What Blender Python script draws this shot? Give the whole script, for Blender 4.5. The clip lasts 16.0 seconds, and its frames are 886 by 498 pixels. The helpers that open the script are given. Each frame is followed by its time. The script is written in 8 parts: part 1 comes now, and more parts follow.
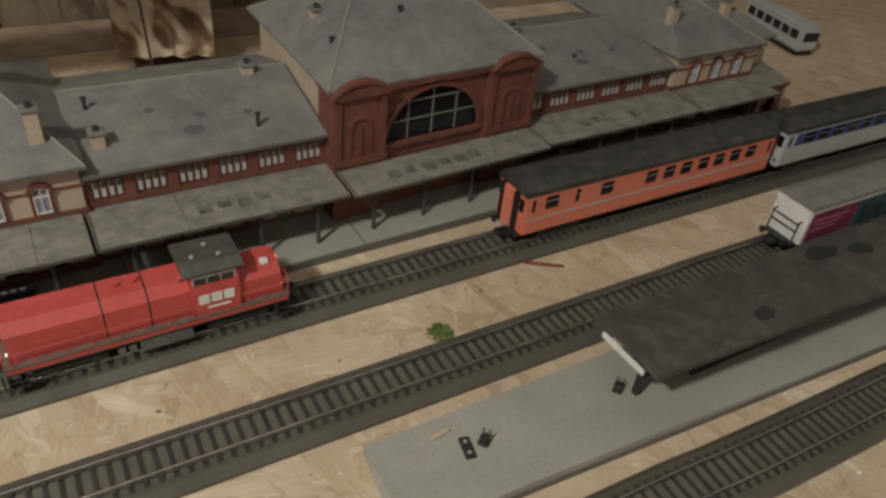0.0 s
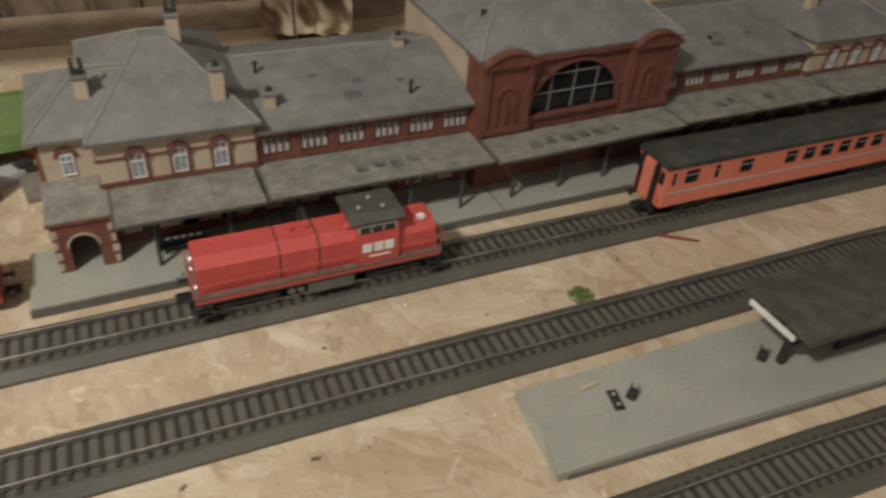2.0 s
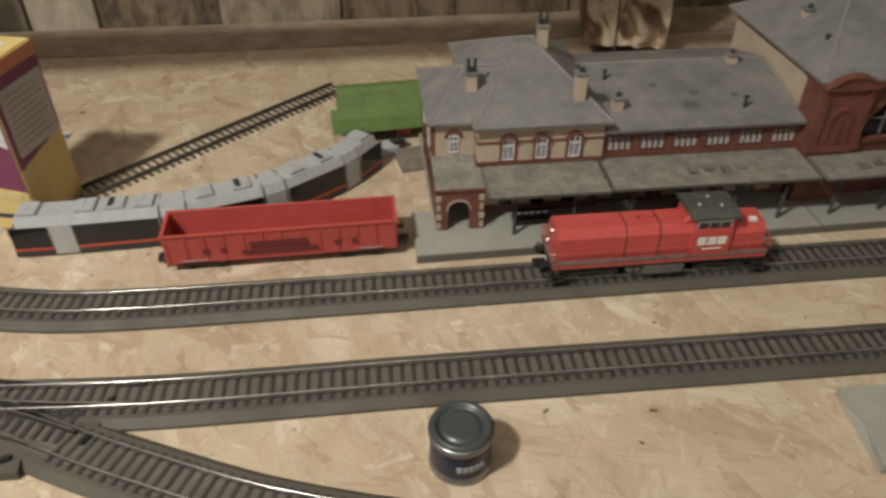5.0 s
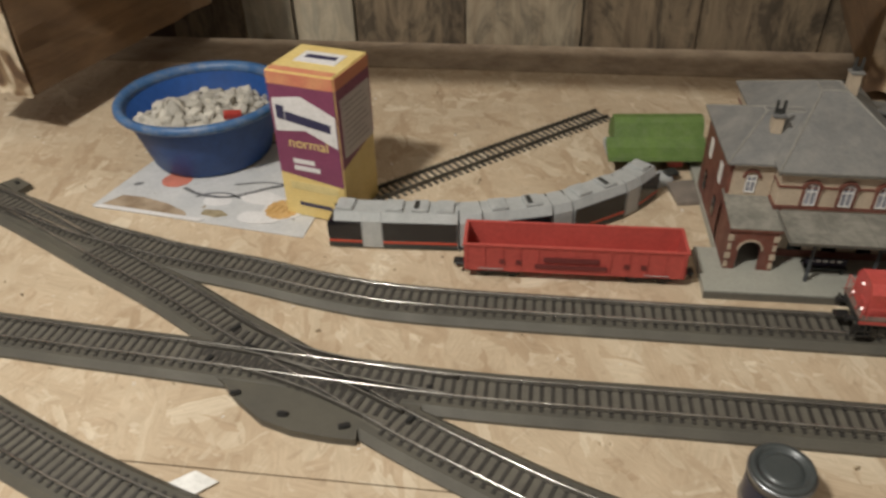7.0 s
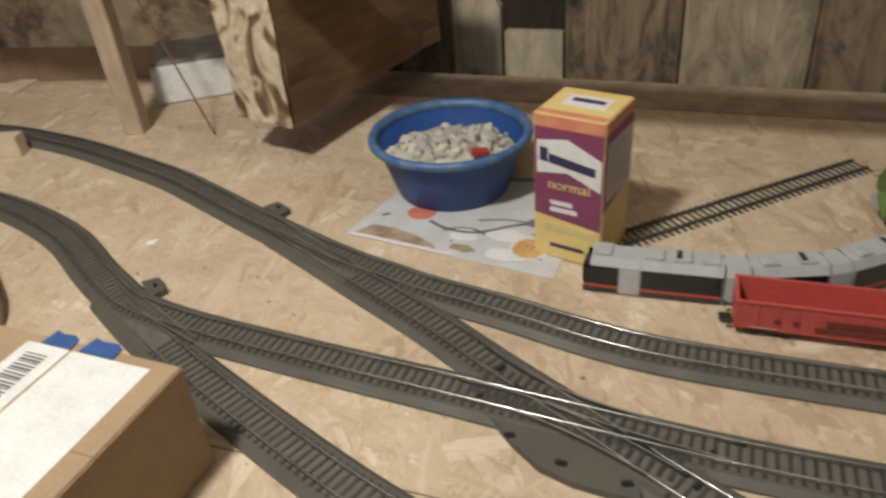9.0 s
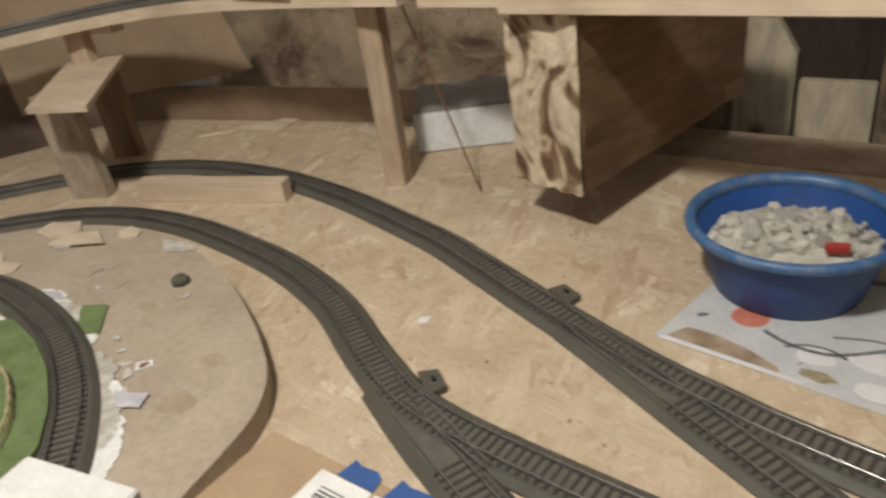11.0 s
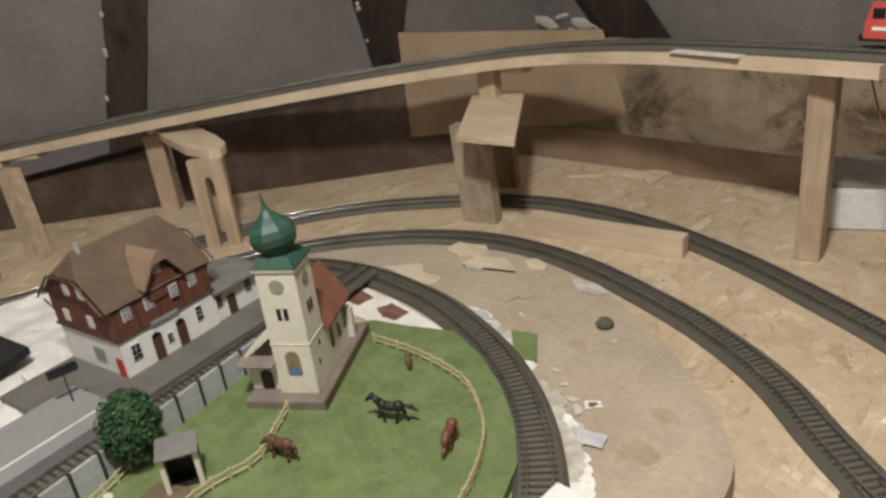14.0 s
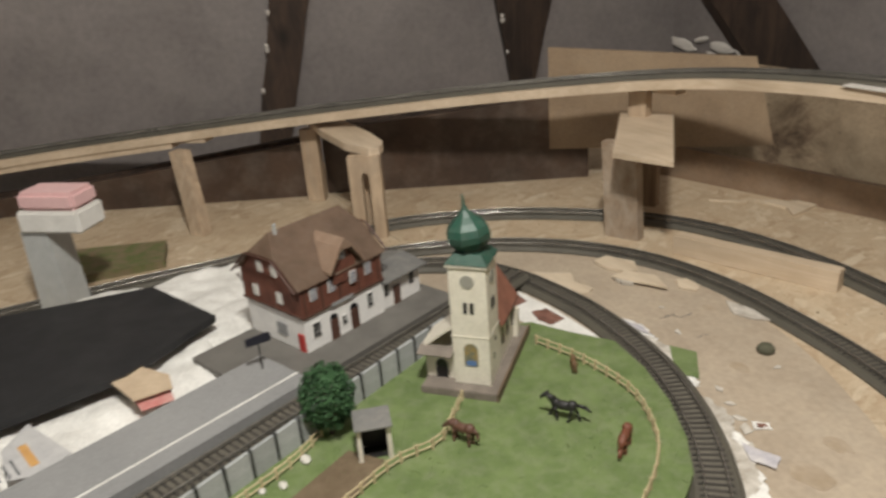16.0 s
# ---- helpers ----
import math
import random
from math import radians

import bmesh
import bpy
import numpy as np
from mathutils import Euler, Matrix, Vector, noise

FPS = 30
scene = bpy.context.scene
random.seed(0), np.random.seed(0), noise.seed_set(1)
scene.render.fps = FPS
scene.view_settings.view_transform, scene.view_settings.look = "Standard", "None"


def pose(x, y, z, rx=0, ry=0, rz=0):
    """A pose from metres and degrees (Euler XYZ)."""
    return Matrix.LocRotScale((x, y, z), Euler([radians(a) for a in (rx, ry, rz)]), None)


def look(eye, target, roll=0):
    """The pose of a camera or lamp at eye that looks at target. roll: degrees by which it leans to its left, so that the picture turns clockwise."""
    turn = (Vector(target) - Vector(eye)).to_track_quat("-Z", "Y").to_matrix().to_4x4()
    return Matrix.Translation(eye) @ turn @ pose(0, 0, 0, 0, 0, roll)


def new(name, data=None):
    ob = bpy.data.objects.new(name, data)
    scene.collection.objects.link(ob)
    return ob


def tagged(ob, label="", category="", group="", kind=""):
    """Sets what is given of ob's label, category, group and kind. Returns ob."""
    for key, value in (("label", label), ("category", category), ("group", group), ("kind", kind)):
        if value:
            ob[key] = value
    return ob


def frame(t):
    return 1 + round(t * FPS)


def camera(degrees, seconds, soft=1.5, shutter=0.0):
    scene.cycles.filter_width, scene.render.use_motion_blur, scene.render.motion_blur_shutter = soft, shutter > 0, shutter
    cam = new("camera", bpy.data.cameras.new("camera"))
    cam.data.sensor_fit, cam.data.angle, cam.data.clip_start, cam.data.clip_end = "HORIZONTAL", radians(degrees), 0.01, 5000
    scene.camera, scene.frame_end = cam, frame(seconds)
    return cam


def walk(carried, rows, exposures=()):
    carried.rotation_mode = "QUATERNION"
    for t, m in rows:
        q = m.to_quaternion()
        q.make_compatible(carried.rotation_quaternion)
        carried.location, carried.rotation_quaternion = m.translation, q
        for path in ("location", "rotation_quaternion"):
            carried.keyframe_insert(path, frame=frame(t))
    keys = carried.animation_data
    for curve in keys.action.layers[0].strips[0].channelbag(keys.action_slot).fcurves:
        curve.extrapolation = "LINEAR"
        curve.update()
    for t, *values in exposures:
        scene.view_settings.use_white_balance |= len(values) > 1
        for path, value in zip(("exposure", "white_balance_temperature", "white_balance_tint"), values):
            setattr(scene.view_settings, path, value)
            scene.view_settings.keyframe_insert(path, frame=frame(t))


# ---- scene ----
cam = camera(62.0, 16.0, soft=2.8, shutter=0.5)
PATH = [
    (0, (0.118, -0.366, 0.31), (1.012, 0.971, -0.878), 6.4),
    (0.5, (0.111, -0.365, 0.308), (0.986, 0.981, -0.884), 6.1),
    (1, (0.097, -0.366, 0.307), (0.932, 1.007, -0.885), 5.9),
    (1.5, (0.083, -0.368, 0.302), (0.854, 1.036, -0.895), 5.0),
    (2, (0.066, -0.373, 0.299), (0.779, 1.056, -0.905), 4.7),
    (2.5, (0.033, -0.378, 0.297), (0.611, 1.109, -0.909), 3.5),
    (3, (0.012, -0.387, 0.305), (0.516, 1.13, -0.897), 3.4),
    (3.2, (0.001, -0.389, 0.307), (0.47, 1.138, -0.896), 3.3),
    (5.3, (-0.048, -0.417, 0.331), (0.057, 1.175, -0.875), 0.1),
    (5.5, (-0.063, -0.417, 0.334), (-0.009, 1.179, -0.87), 0.2),
    (6, (-0.087, -0.421, 0.335), (-0.146, 1.182, -0.859), -1.1),
    (6.5, (-0.112, -0.426, 0.338), (-0.258, 1.174, -0.853), -1.2),
    (7, (-0.13, -0.433, 0.342), (-0.365, 1.175, -0.825), -1.6),
    (7.5, (-0.15, -0.439, 0.344), (-0.457, 1.163, -0.814), -2.1),
    (8, (-0.181, -0.448, 0.35), (-0.6, 1.138, -0.793), -3.1),
    (8.2, (-0.185, -0.452, 0.355), (-0.638, 1.13, -0.783), -3.6),
    (10.3, (-0.312, -0.382, 0.353), (-1.232, 1.092, -0.637), -7.4),
    (10.5, (-0.326, -0.372, 0.351), (-1.288, 1.073, -0.643), -8.1),
    (11, (-0.36, -0.374, 0.351), (-1.429, 1.01, -0.62), -8.5),
    (11.5, (-0.397, -0.392, 0.364), (-1.595, 0.913, -0.565), -8.3),
    (12, (-0.428, -0.425, 0.371), (-1.73, 0.785, -0.545), -7.8),
    (12.5, (-0.452, -0.451, 0.378), (-1.85, 0.68, -0.499), -8.3),
    (13, (-0.473, -0.471, 0.384), (-1.95, 0.587, -0.453), -8.3),
    (13.5, (-0.484, -0.491, 0.386), (-1.99, 0.542, -0.43), -7.5),
    (14, (-0.498, -0.501, 0.389), (-2.025, 0.507, -0.418), -7.0),
    (14.5, (-0.501, -0.506, 0.393), (-2.042, 0.486, -0.407), -7.4),
    (15, (-0.501, -0.519, 0.396), (-2.066, 0.454, -0.382), -7.7),
    (15.5, (-0.513, -0.546, 0.403), (-2.118, 0.361, -0.373), -6.6),
    (16, (-0.518, -0.596, 0.409), (-2.161, 0.244, -0.361), -4.3),
]
walk(cam, [(t, look(e, g, r)) for t, e, g, r in PATH],
     [(0, -0.14), (1, -0.04), (2.5, 0.04), (5.5, 0.0), (7, -0.08), (8, -0.08), (10.5, -0.17), (12.5, -0.16), (14.5, -0.03), (16, 0.0)])

# ---- light ----
world = bpy.data.worlds.new("attic_world")
scene.world = world
world.use_nodes = True
world.node_tree.nodes["Background"].inputs[0].default_value = (1.0, 0.94, 0.86, 1)
world.node_tree.nodes["Background"].inputs[1].default_value = 0.05
bulb = bpy.data.lights.new("attic_bulb", "POINT")
bulb.energy, bulb.shadow_soft_size, bulb.color = 52.0, 0.05, (1.0, 0.972, 0.905)
new("attic_bulb", bulb).matrix_world = pose(-0.58, -0.52, 1.00)
# Unseen fill lamp, added to brighten the area under the station canopies.
fill_lamp = bpy.data.lights.new("second_bulb", "POINT")
fill_lamp.energy, fill_lamp.shadow_soft_size, fill_lamp.color = 9.0, 0.05, (1.0, 0.972, 0.905)
new("second_bulb", fill_lamp).matrix_world = pose(-0.10, -2.30, 0.95)


# ---- materials ----
def nodes_of(name, rough=0.6, metal=0.0):
    m = bpy.data.materials.new(name)
    m.use_nodes = True
    nt = m.node_tree
    b = nt.nodes["Principled BSDF"]
    b.inputs["Roughness"].default_value = rough
    b.inputs["Metallic"].default_value = metal
    return m, nt, b


def node(nt, kind, **inputs):
    n = nt.nodes.new(kind)
    for key, value in inputs.items():
        n.inputs[key.replace("_", " ")].default_value = value
    return n


def ramp(nt, source, stops):
    r = nt.nodes.new("ShaderNodeValToRGB")
    e = r.color_ramp.elements
    while len(e) < len(stops):
        e.new(0.5)
    for k, (at, c) in enumerate(stops):
        e[k].position, e[k].color = at, (*c, 1)
    nt.links.new(source, r.inputs[0])
    return r.outputs[0]


def mixed(nt, a, b, fac, mode="MIX"):
    n = nt.nodes.new("ShaderNodeMix")
    n.data_type, n.blend_type = "RGBA", mode
    for value, socket in ((fac, n.inputs[0]), (a, n.inputs[6]), (b, n.inputs[7])):
        if hasattr(value, "is_linked"):
            nt.links.new(value, socket)
        else:
            socket.default_value = value if isinstance(value, float) else (*value, 1)
    return n.outputs[2]


def coords(nt, stretch=(1, 1, 1), turn=0.0):
    tc = nt.nodes.new("ShaderNodeTexCoord")
    mp = nt.nodes.new("ShaderNodeMapping")
    mp.inputs["Scale"].default_value = stretch
    mp.inputs["Rotation"].default_value = (0, 0, turn)
    nt.links.new(tc.outputs["Object"], mp.inputs[0])
    return mp.outputs[0]


def noise_tex(nt, where, scale, detail=4.0, rough=0.6, distortion=0.0):
    n = node(nt, "ShaderNodeTexNoise", Scale=scale, Detail=detail, Roughness=rough, Distortion=distortion)
    nt.links.new(where, n.inputs["Vector"])
    return n.outputs["Fac"]


def bumped(nt, b, height, strength, distance):
    n = node(nt, "ShaderNodeBump", Strength=strength, Distance=distance)
    nt.links.new(height, n.inputs["Height"])
    nt.links.new(n.outputs[0], b.inputs["Normal"])


def dim(c, k):
    return tuple(v * k for v in c)


def mat(name, c, c2=None, rough=0.6, metal=0.0, big=25.0, fine=500.0, bump=0.25, depth=0.0006, stretch=(1, 1, 1), dust=0.0, vary=0.0):
    """Two colours in blotches, a fine grain over them, relief, and dust that lies on it in patches."""
    m, nt, b = nodes_of(name, rough, metal)
    w = coords(nt, stretch)
    c2 = c2 or dim(c, 0.72)
    f1, f2 = noise_tex(nt, w, big), noise_tex(nt, w, fine, 3.0)
    col = mixed(nt, c, c2, ramp(nt, f1, [(0.35, (0, 0, 0)), (0.65, (1, 1, 1))]))
    col = mixed(nt, col, ramp(nt, f2, [(0.25, (0.86, 0.86, 0.86)), (0.75, (1.1, 1.1, 1.1))]), 1.0, "MULTIPLY")
    if dust:
        f3 = noise_tex(nt, w, big * 2.7, 6.0, 0.7)
        col = mixed(nt, col, (0.36, 0.33, 0.28), ramp(nt, f3, [(0.45, (0, 0, 0)), (0.8, (dust, dust, dust))]))
    if vary:
        oi = nt.nodes.new("ShaderNodeObjectInfo")
        col = mixed(nt, col, ramp(nt, oi.outputs["Random"], [(0, (1 - vary,) * 3), (1, (1 + vary,) * 3)]), 1.0, "MULTIPLY")
    nt.links.new(col, b.inputs["Base Color"])
    nt.links.new(ramp(nt, f1, [(0.3, (rough * 0.85,) * 3), (0.7, (min(1, rough * 1.15),) * 3)]), b.inputs["Roughness"])
    if bump:
        bumped(nt, b, f2, bump, depth)
    return m


def turned(nt, stretch, turn):
    """Object coordinates turned first, then stretched, so that the grain runs along the turn."""
    tc = nt.nodes.new("ShaderNodeTexCoord")
    a, b = nt.nodes.new("ShaderNodeMapping"), nt.nodes.new("ShaderNodeMapping")
    a.inputs["Rotation"].default_value = (0, 0, turn)
    b.inputs["Scale"].default_value = stretch
    nt.links.new(tc.outputs["Object"], a.inputs[0])
    nt.links.new(a.outputs[0], b.inputs[0])
    return b.outputs[0]


def osb_mat():
    """Pressed wood strands lying every way, honey to straw, a few dark or bleached."""
    m, nt, b = nodes_of("osb", 0.62)
    tones = [(0.0, (0.452, 0.342, 0.230)), (0.12, (0.505, 0.395, 0.275)), (0.5, (0.538, 0.433, 0.308)), (0.84, (0.560, 0.459, 0.333)), (0.93, (0.598, 0.501, 0.370)), (1.0, (0.66, 0.568, 0.434))]

    def strands(turn, wide, long, seed):
        w = turned(nt, (wide, long, 30), turn)
        warp = nt.nodes.new("ShaderNodeTexNoise")
        warp.inputs["Scale"].default_value = 1.7
        nt.links.new(w, warp.inputs["Vector"])
        add = nt.nodes.new("ShaderNodeVectorMath")
        add.operation = "MULTIPLY_ADD"
        add.inputs[1].default_value = (1.1, 0.7, 0.0)
        add.inputs[2].default_value = (seed, seed * 1.7, 0.0)
        shift = nt.nodes.new("ShaderNodeVectorMath")
        nt.links.new(warp.outputs["Color"], add.inputs[0])
        nt.links.new(w, shift.inputs[0])
        nt.links.new(add.outputs[0], shift.inputs[1])
        v = node(nt, "ShaderNodeTexVoronoi", Scale=1.0, Randomness=0.95)
        v.distance = "MANHATTAN"
        nt.links.new(shift.outputs[0], v.inputs["Vector"])
        sep = nt.nodes.new("ShaderNodeSeparateColor")
        nt.links.new(v.outputs["Color"], sep.inputs[0])
        fibre = noise_tex(nt, turned(nt, (wide * 9, long * 2.2, 200), turn), 1.0, 4.0, 0.65)
        tone = mixed(nt, ramp(nt, sep.outputs[0], tones), ramp(nt, fibre, [(0.3, (0.84, 0.82, 0.79)), (0.7, (1.1, 1.1, 1.1))]), 1.0, "MULTIPLY")
        return tone, sep.outputs[1], sep.outputs[0]

    layers = [strands(0.30, 80, 20, 0.0), strands(1.15, 70, 18, 5.3), strands(2.35, 90, 22, 11.1), strands(1.75, 56, 15, 17.9), strands(2.9, 105, 24, 23.4)]
    col, height = layers[0][0], layers[0][2]
    for tone, chance, lift in layers[1:]:
        over = ramp(nt, chance, [(0.64, (0, 0, 0)), (0.66, (1, 1, 1))])
        col, height = mixed(nt, col, tone, over), mixed(nt, height, lift, over)
    for turn, pale, dark in ((0.5, 0.4, 0.45), (1.9, 0.45, 0.4), (2.6, 0.3, 0.4)):
        chip = noise_tex(nt, turned(nt, (150, 48, 40), turn), 1.0, 2.5, 0.5, 0.6)
        col = mixed(nt, col, (0.70, 0.62, 0.49), ramp(nt, chip, [(0.66, (0, 0, 0)), (0.70, (pale,) * 3)]))
        col = mixed(nt, col, (0.36, 0.265, 0.175), ramp(nt, chip, [(0.30, (dark,) * 3), (0.34, (0, 0, 0))]))
    blur = noise_tex(nt, coords(nt), 38.0, 4.0)
    col = mixed(nt, col, ramp(nt, blur, [(0.3, (0.92, 0.90, 0.88)), (0.7, (1.06, 1.06, 1.06))]), 1.0, "MULTIPLY")
    st = noise_tex(nt, coords(nt), 5.0, 5.0)
    col = mixed(nt, col, ramp(nt, st, [(0.35, (0.84, 0.81, 0.78)), (0.6, (1, 1, 1))]), 1.0, "MULTIPLY")
    nt.links.new(col, b.inputs["Base Color"])
    bumped(nt, b, height, 0.35, 0.0007)
    return m


def wood_mat(name, c, c2, axis=0, scale=1.0, rough=0.6, stain=0.0):
    """Sawn wood with its grain along one axis."""
    m, nt, b = nodes_of(name, rough)
    stretch = [140 * scale] * 3
    stretch[axis] = 7 * scale
    w = coords(nt, tuple(stretch))
    f = noise_tex(nt, w, 1.0, 5.0, 0.65, 0.6)
    f2 = noise_tex(nt, coords(nt), 9.0 * scale, 4.0)
    col = mixed(nt, c, c2, ramp(nt, f, [(0.38, (0, 0, 0)), (0.66, (1, 1, 1))]))
    col = mixed(nt, col, ramp(nt, f2, [(0.3, (0.75, 0.73, 0.7)), (0.7, (1.1, 1.1, 1.1))]), 1.0, "MULTIPLY")
    if stain:
        long = [26.0] * 3
        long[axis] = 9.0
        f3 = noise_tex(nt, coords(nt, tuple(long)), 1.0, 7.0, 0.72, 0.8)
        col = mixed(nt, col, ramp(nt, f3, [(0.40, (1 - stain,) * 3), (0.52, (0.9, 0.88, 0.85)), (0.7, (1.15, 1.13, 1.1))]), 1.0, "MULTIPLY")
        knots = node(nt, "ShaderNodeTexVoronoi", Scale=7.0, Randomness=1.0)
        spread = [1.0] * 3
        spread[axis] = 0.6
        nt.links.new(coords(nt, tuple(spread)), knots.inputs["Vector"])
        col = mixed(nt, col, ramp(nt, knots.outputs["Distance"], [(0.05, (0.22, 0.19, 0.16)), (0.13, (1, 1, 1))]), 1.0, "MULTIPLY")
    nt.links.new(col, b.inputs["Base Color"])
    bumped(nt, b, f, 0.3, 0.0008)
    return m


def charred_mat():
    """The sawn end of an old beam, scorched in flame-shaped bands."""
    m, nt, b = nodes_of("charred_beam_end", 0.75)
    swirl = noise_tex(nt, coords(nt, (1.1, 1, 0.95), 0.4), 13.0, 2.0, 0.5, 1.6)
    rings = nt.nodes.new("ShaderNodeMath")
    rings.operation = "MULTIPLY"
    rings.inputs[1].default_value = 19.0
    nt.links.new(swirl, rings.inputs[0])
    wave = nt.nodes.new("ShaderNodeMath")
    wave.operation = "SINE"
    nt.links.new(rings.outputs[0], wave.inputs[0])
    half = nt.nodes.new("ShaderNodeMapRange")
    half.inputs["From Min"].default_value = -1.0
    nt.links.new(wave.outputs[0], half.inputs[0])
    col = ramp(nt, half.outputs[0], [(0.02, (0.115, 0.066, 0.036)), (0.14, (0.20, 0.125, 0.070)), (0.36, (0.29, 0.20, 0.115)), (0.46, (0.47, 0.37, 0.25)), (0.95, (0.58, 0.475, 0.345))])
    f = noise_tex(nt, coords(nt), 120.0)
    col = mixed(nt, col, ramp(nt, f, [(0.3, (0.7, 0.7, 0.7)), (0.7, (1.1, 1.1, 1.1))]), 1.0, "MULTIPLY")
    nt.links.new(col, b.inputs["Base Color"])
    bumped(nt, b, half.outputs[0], 0.5, 0.002)
    return m


def plain(name, c, rough=0.5, metal=0.0, emit=0.0):
    m, nt, b = nodes_of(name, rough, metal)
    b.inputs["Base Color"].default_value = (*c, 1)
    if emit:
        b.inputs["Emission Color"].default_value = (*c, 1)
        b.inputs["Emission Strength"].default_value = emit
    return m


OSB = osb_mat()
BED = mat("track_bed_plastic", (0.091, 0.082, 0.063), (0.074, 0.067, 0.053), 0.62, fine=900, bump=0.5)
BED_TOP = mat("pale_ballast_plastic", (0.122, 0.109, 0.086), (0.094, 0.084, 0.067), 0.7, big=60, fine=900, bump=0.6)
SLEEPER = mat("sleeper_plastic", (0.043, 0.038, 0.032), (0.033, 0.029, 0.025), 0.55, fine=700, vary=0.15)
RAIL = mat("nickel_rail", (0.56, 0.535, 0.49), (0.34, 0.32, 0.29), 0.22, 0.85, fine=300, bump=0.03)
WORN_RAIL = mat("worn_slip_rail", (0.20, 0.185, 0.16), (0.12, 0.11, 0.095), 0.5, 0.8, fine=300, bump=0.05)
BLACK = mat("black_plastic", (0.018, 0.017, 0.016), rough=0.5, bump=0.1)
PALE_WOOD = wood_mat("pale_spruce", (0.62, 0.505, 0.38), (0.53, 0.415, 0.295), 0)
PALE_WOOD_V = wood_mat("pale_spruce_upright", (0.56, 0.44, 0.32), (0.45, 0.335, 0.235), 2, 1.0, 0.6, 0.22)
OLD_WOOD = wood_mat("old_beam_wood", (0.22, 0.135, 0.072), (0.165, 0.098, 0.052), 1, 0.9, 0.75, 0.22)
DARK_TIMBER = wood_mat("dark_rafter", (0.060, 0.036, 0.024), (0.030, 0.018, 0.012), 2, 0.4, 0.8, 0.5)
CHAR = charred_mat()
WALL_WOOD = wood_mat("weathered_board", (0.31, 0.235, 0.155), (0.18, 0.13, 0.085), 2, 0.35, 0.8, 0.62)
WALL_WOOD_PALE = wood_mat("weathered_board_pale", (0.50, 0.42, 0.305), (0.37, 0.29, 0.20), 2, 0.35, 0.8, 0.45)
FRESH_BOARD = wood_mat("pale_new_board", (0.66, 0.58, 0.445), (0.54, 0.455, 0.335), 2, 0.35, 0.8, 0.3)
BROWN_BOARD = mat("brown_hardboard", (0.078, 0.048, 0.033), (0.045, 0.028, 0.020), 0.36, big=9, fine=160, bump=0.12, dust=0.2)
SHADE_STRIP = mat("shade_brown_strip", (0.36, 0.275, 0.19), (0.24, 0.175, 0.12), 0.75, big=30, fine=200, bump=0.4, dust=0.2)
REAR_BOARD = mat("reddish_rear_board", (0.27, 0.185, 0.120), (0.19, 0.125, 0.080), 0.6, big=12, fine=180, bump=0.15, dust=0.2)
ROOF_LINING = mat("grey_roof_lining", (0.198, 0.174, 0.165), (0.157, 0.138, 0.132), 0.8, big=5, fine=90, bump=0.1, dust=0.12)
BOUNCE_PLASTER = mat("pale_bounce_plaster", (0.80, 0.77, 0.73), (0.74, 0.71, 0.67), 0.9, big=2, fine=60)


def masonry_mat():
    """Old lime-washed masonry: tan, with soft sooty clouds and small dark pits."""
    m, nt, b = nodes_of("old_masonry", 0.85)
    cloud, pits, grain = noise_tex(nt, coords(nt, (1, 1, 1.4)), 7.0, 7.0, 0.68, 0.6), noise_tex(nt, coords(nt), 30.0, 4.0, 0.65), noise_tex(nt, coords(nt), 160.0, 4.0)
    col = ramp(nt, cloud, [(0.33, (0.085, 0.055, 0.036)), (0.40, (0.19, 0.132, 0.085)), (0.47, (0.30, 0.225, 0.148)), (0.72, (0.39, 0.305, 0.208))])
    col = mixed(nt, col, (0.10, 0.065, 0.042), ramp(nt, pits, [(0.62, (0, 0, 0)), (0.68, (0.8, 0.8, 0.8))]))
    col = mixed(nt, col, ramp(nt, grain, [(0.3, (0.85, 0.84, 0.82)), (0.7, (1.1, 1.1, 1.1))]), 1.0, "MULTIPLY")
    nt.links.new(col, b.inputs["Base Color"])
    bumped(nt, b, grain, 0.5, 0.002)
    return m


MASONRY = masonry_mat()
BEIGE_BOARD = mat("beige_fibreboard", (0.30, 0.215, 0.135), (0.235, 0.165, 0.105), 0.75, big=12, fine=250, dust=0.1)
MDF = mat("plateau_board", (0.425, 0.348, 0.262), (0.355, 0.285, 0.211), 0.7, big=14, fine=160, bump=0.15, dust=0.16)


# ---- building helpers ----
def part(name, bm, material, parent=None, label="", smooth=False):
    bmesh.ops.recalc_face_normals(bm, faces=bm.faces[:])
    me = bpy.data.meshes.new(name)
    bm.to_mesh(me)
    bm.free()
    if smooth:
        me.polygons.foreach_set("use_smooth", [True] * len(me.polygons))
    me.materials.append(material)
    ob = new(name, me)
    if parent:
        ob.parent = parent
    if label:
        ob["label"] = label
    return ob


def thing(name, label, category, group="", kind="", at=None):
    ob = new(name)
    ob.empty_display_size = 0.02
    if at is not None:
        ob.matrix_basis = at
    return tagged(ob, label, category, group, kind)


def shared(name, mesh, parent, m):
    ob = new(name, mesh)
    ob.parent = parent
    ob.matrix_basis = m
    return ob


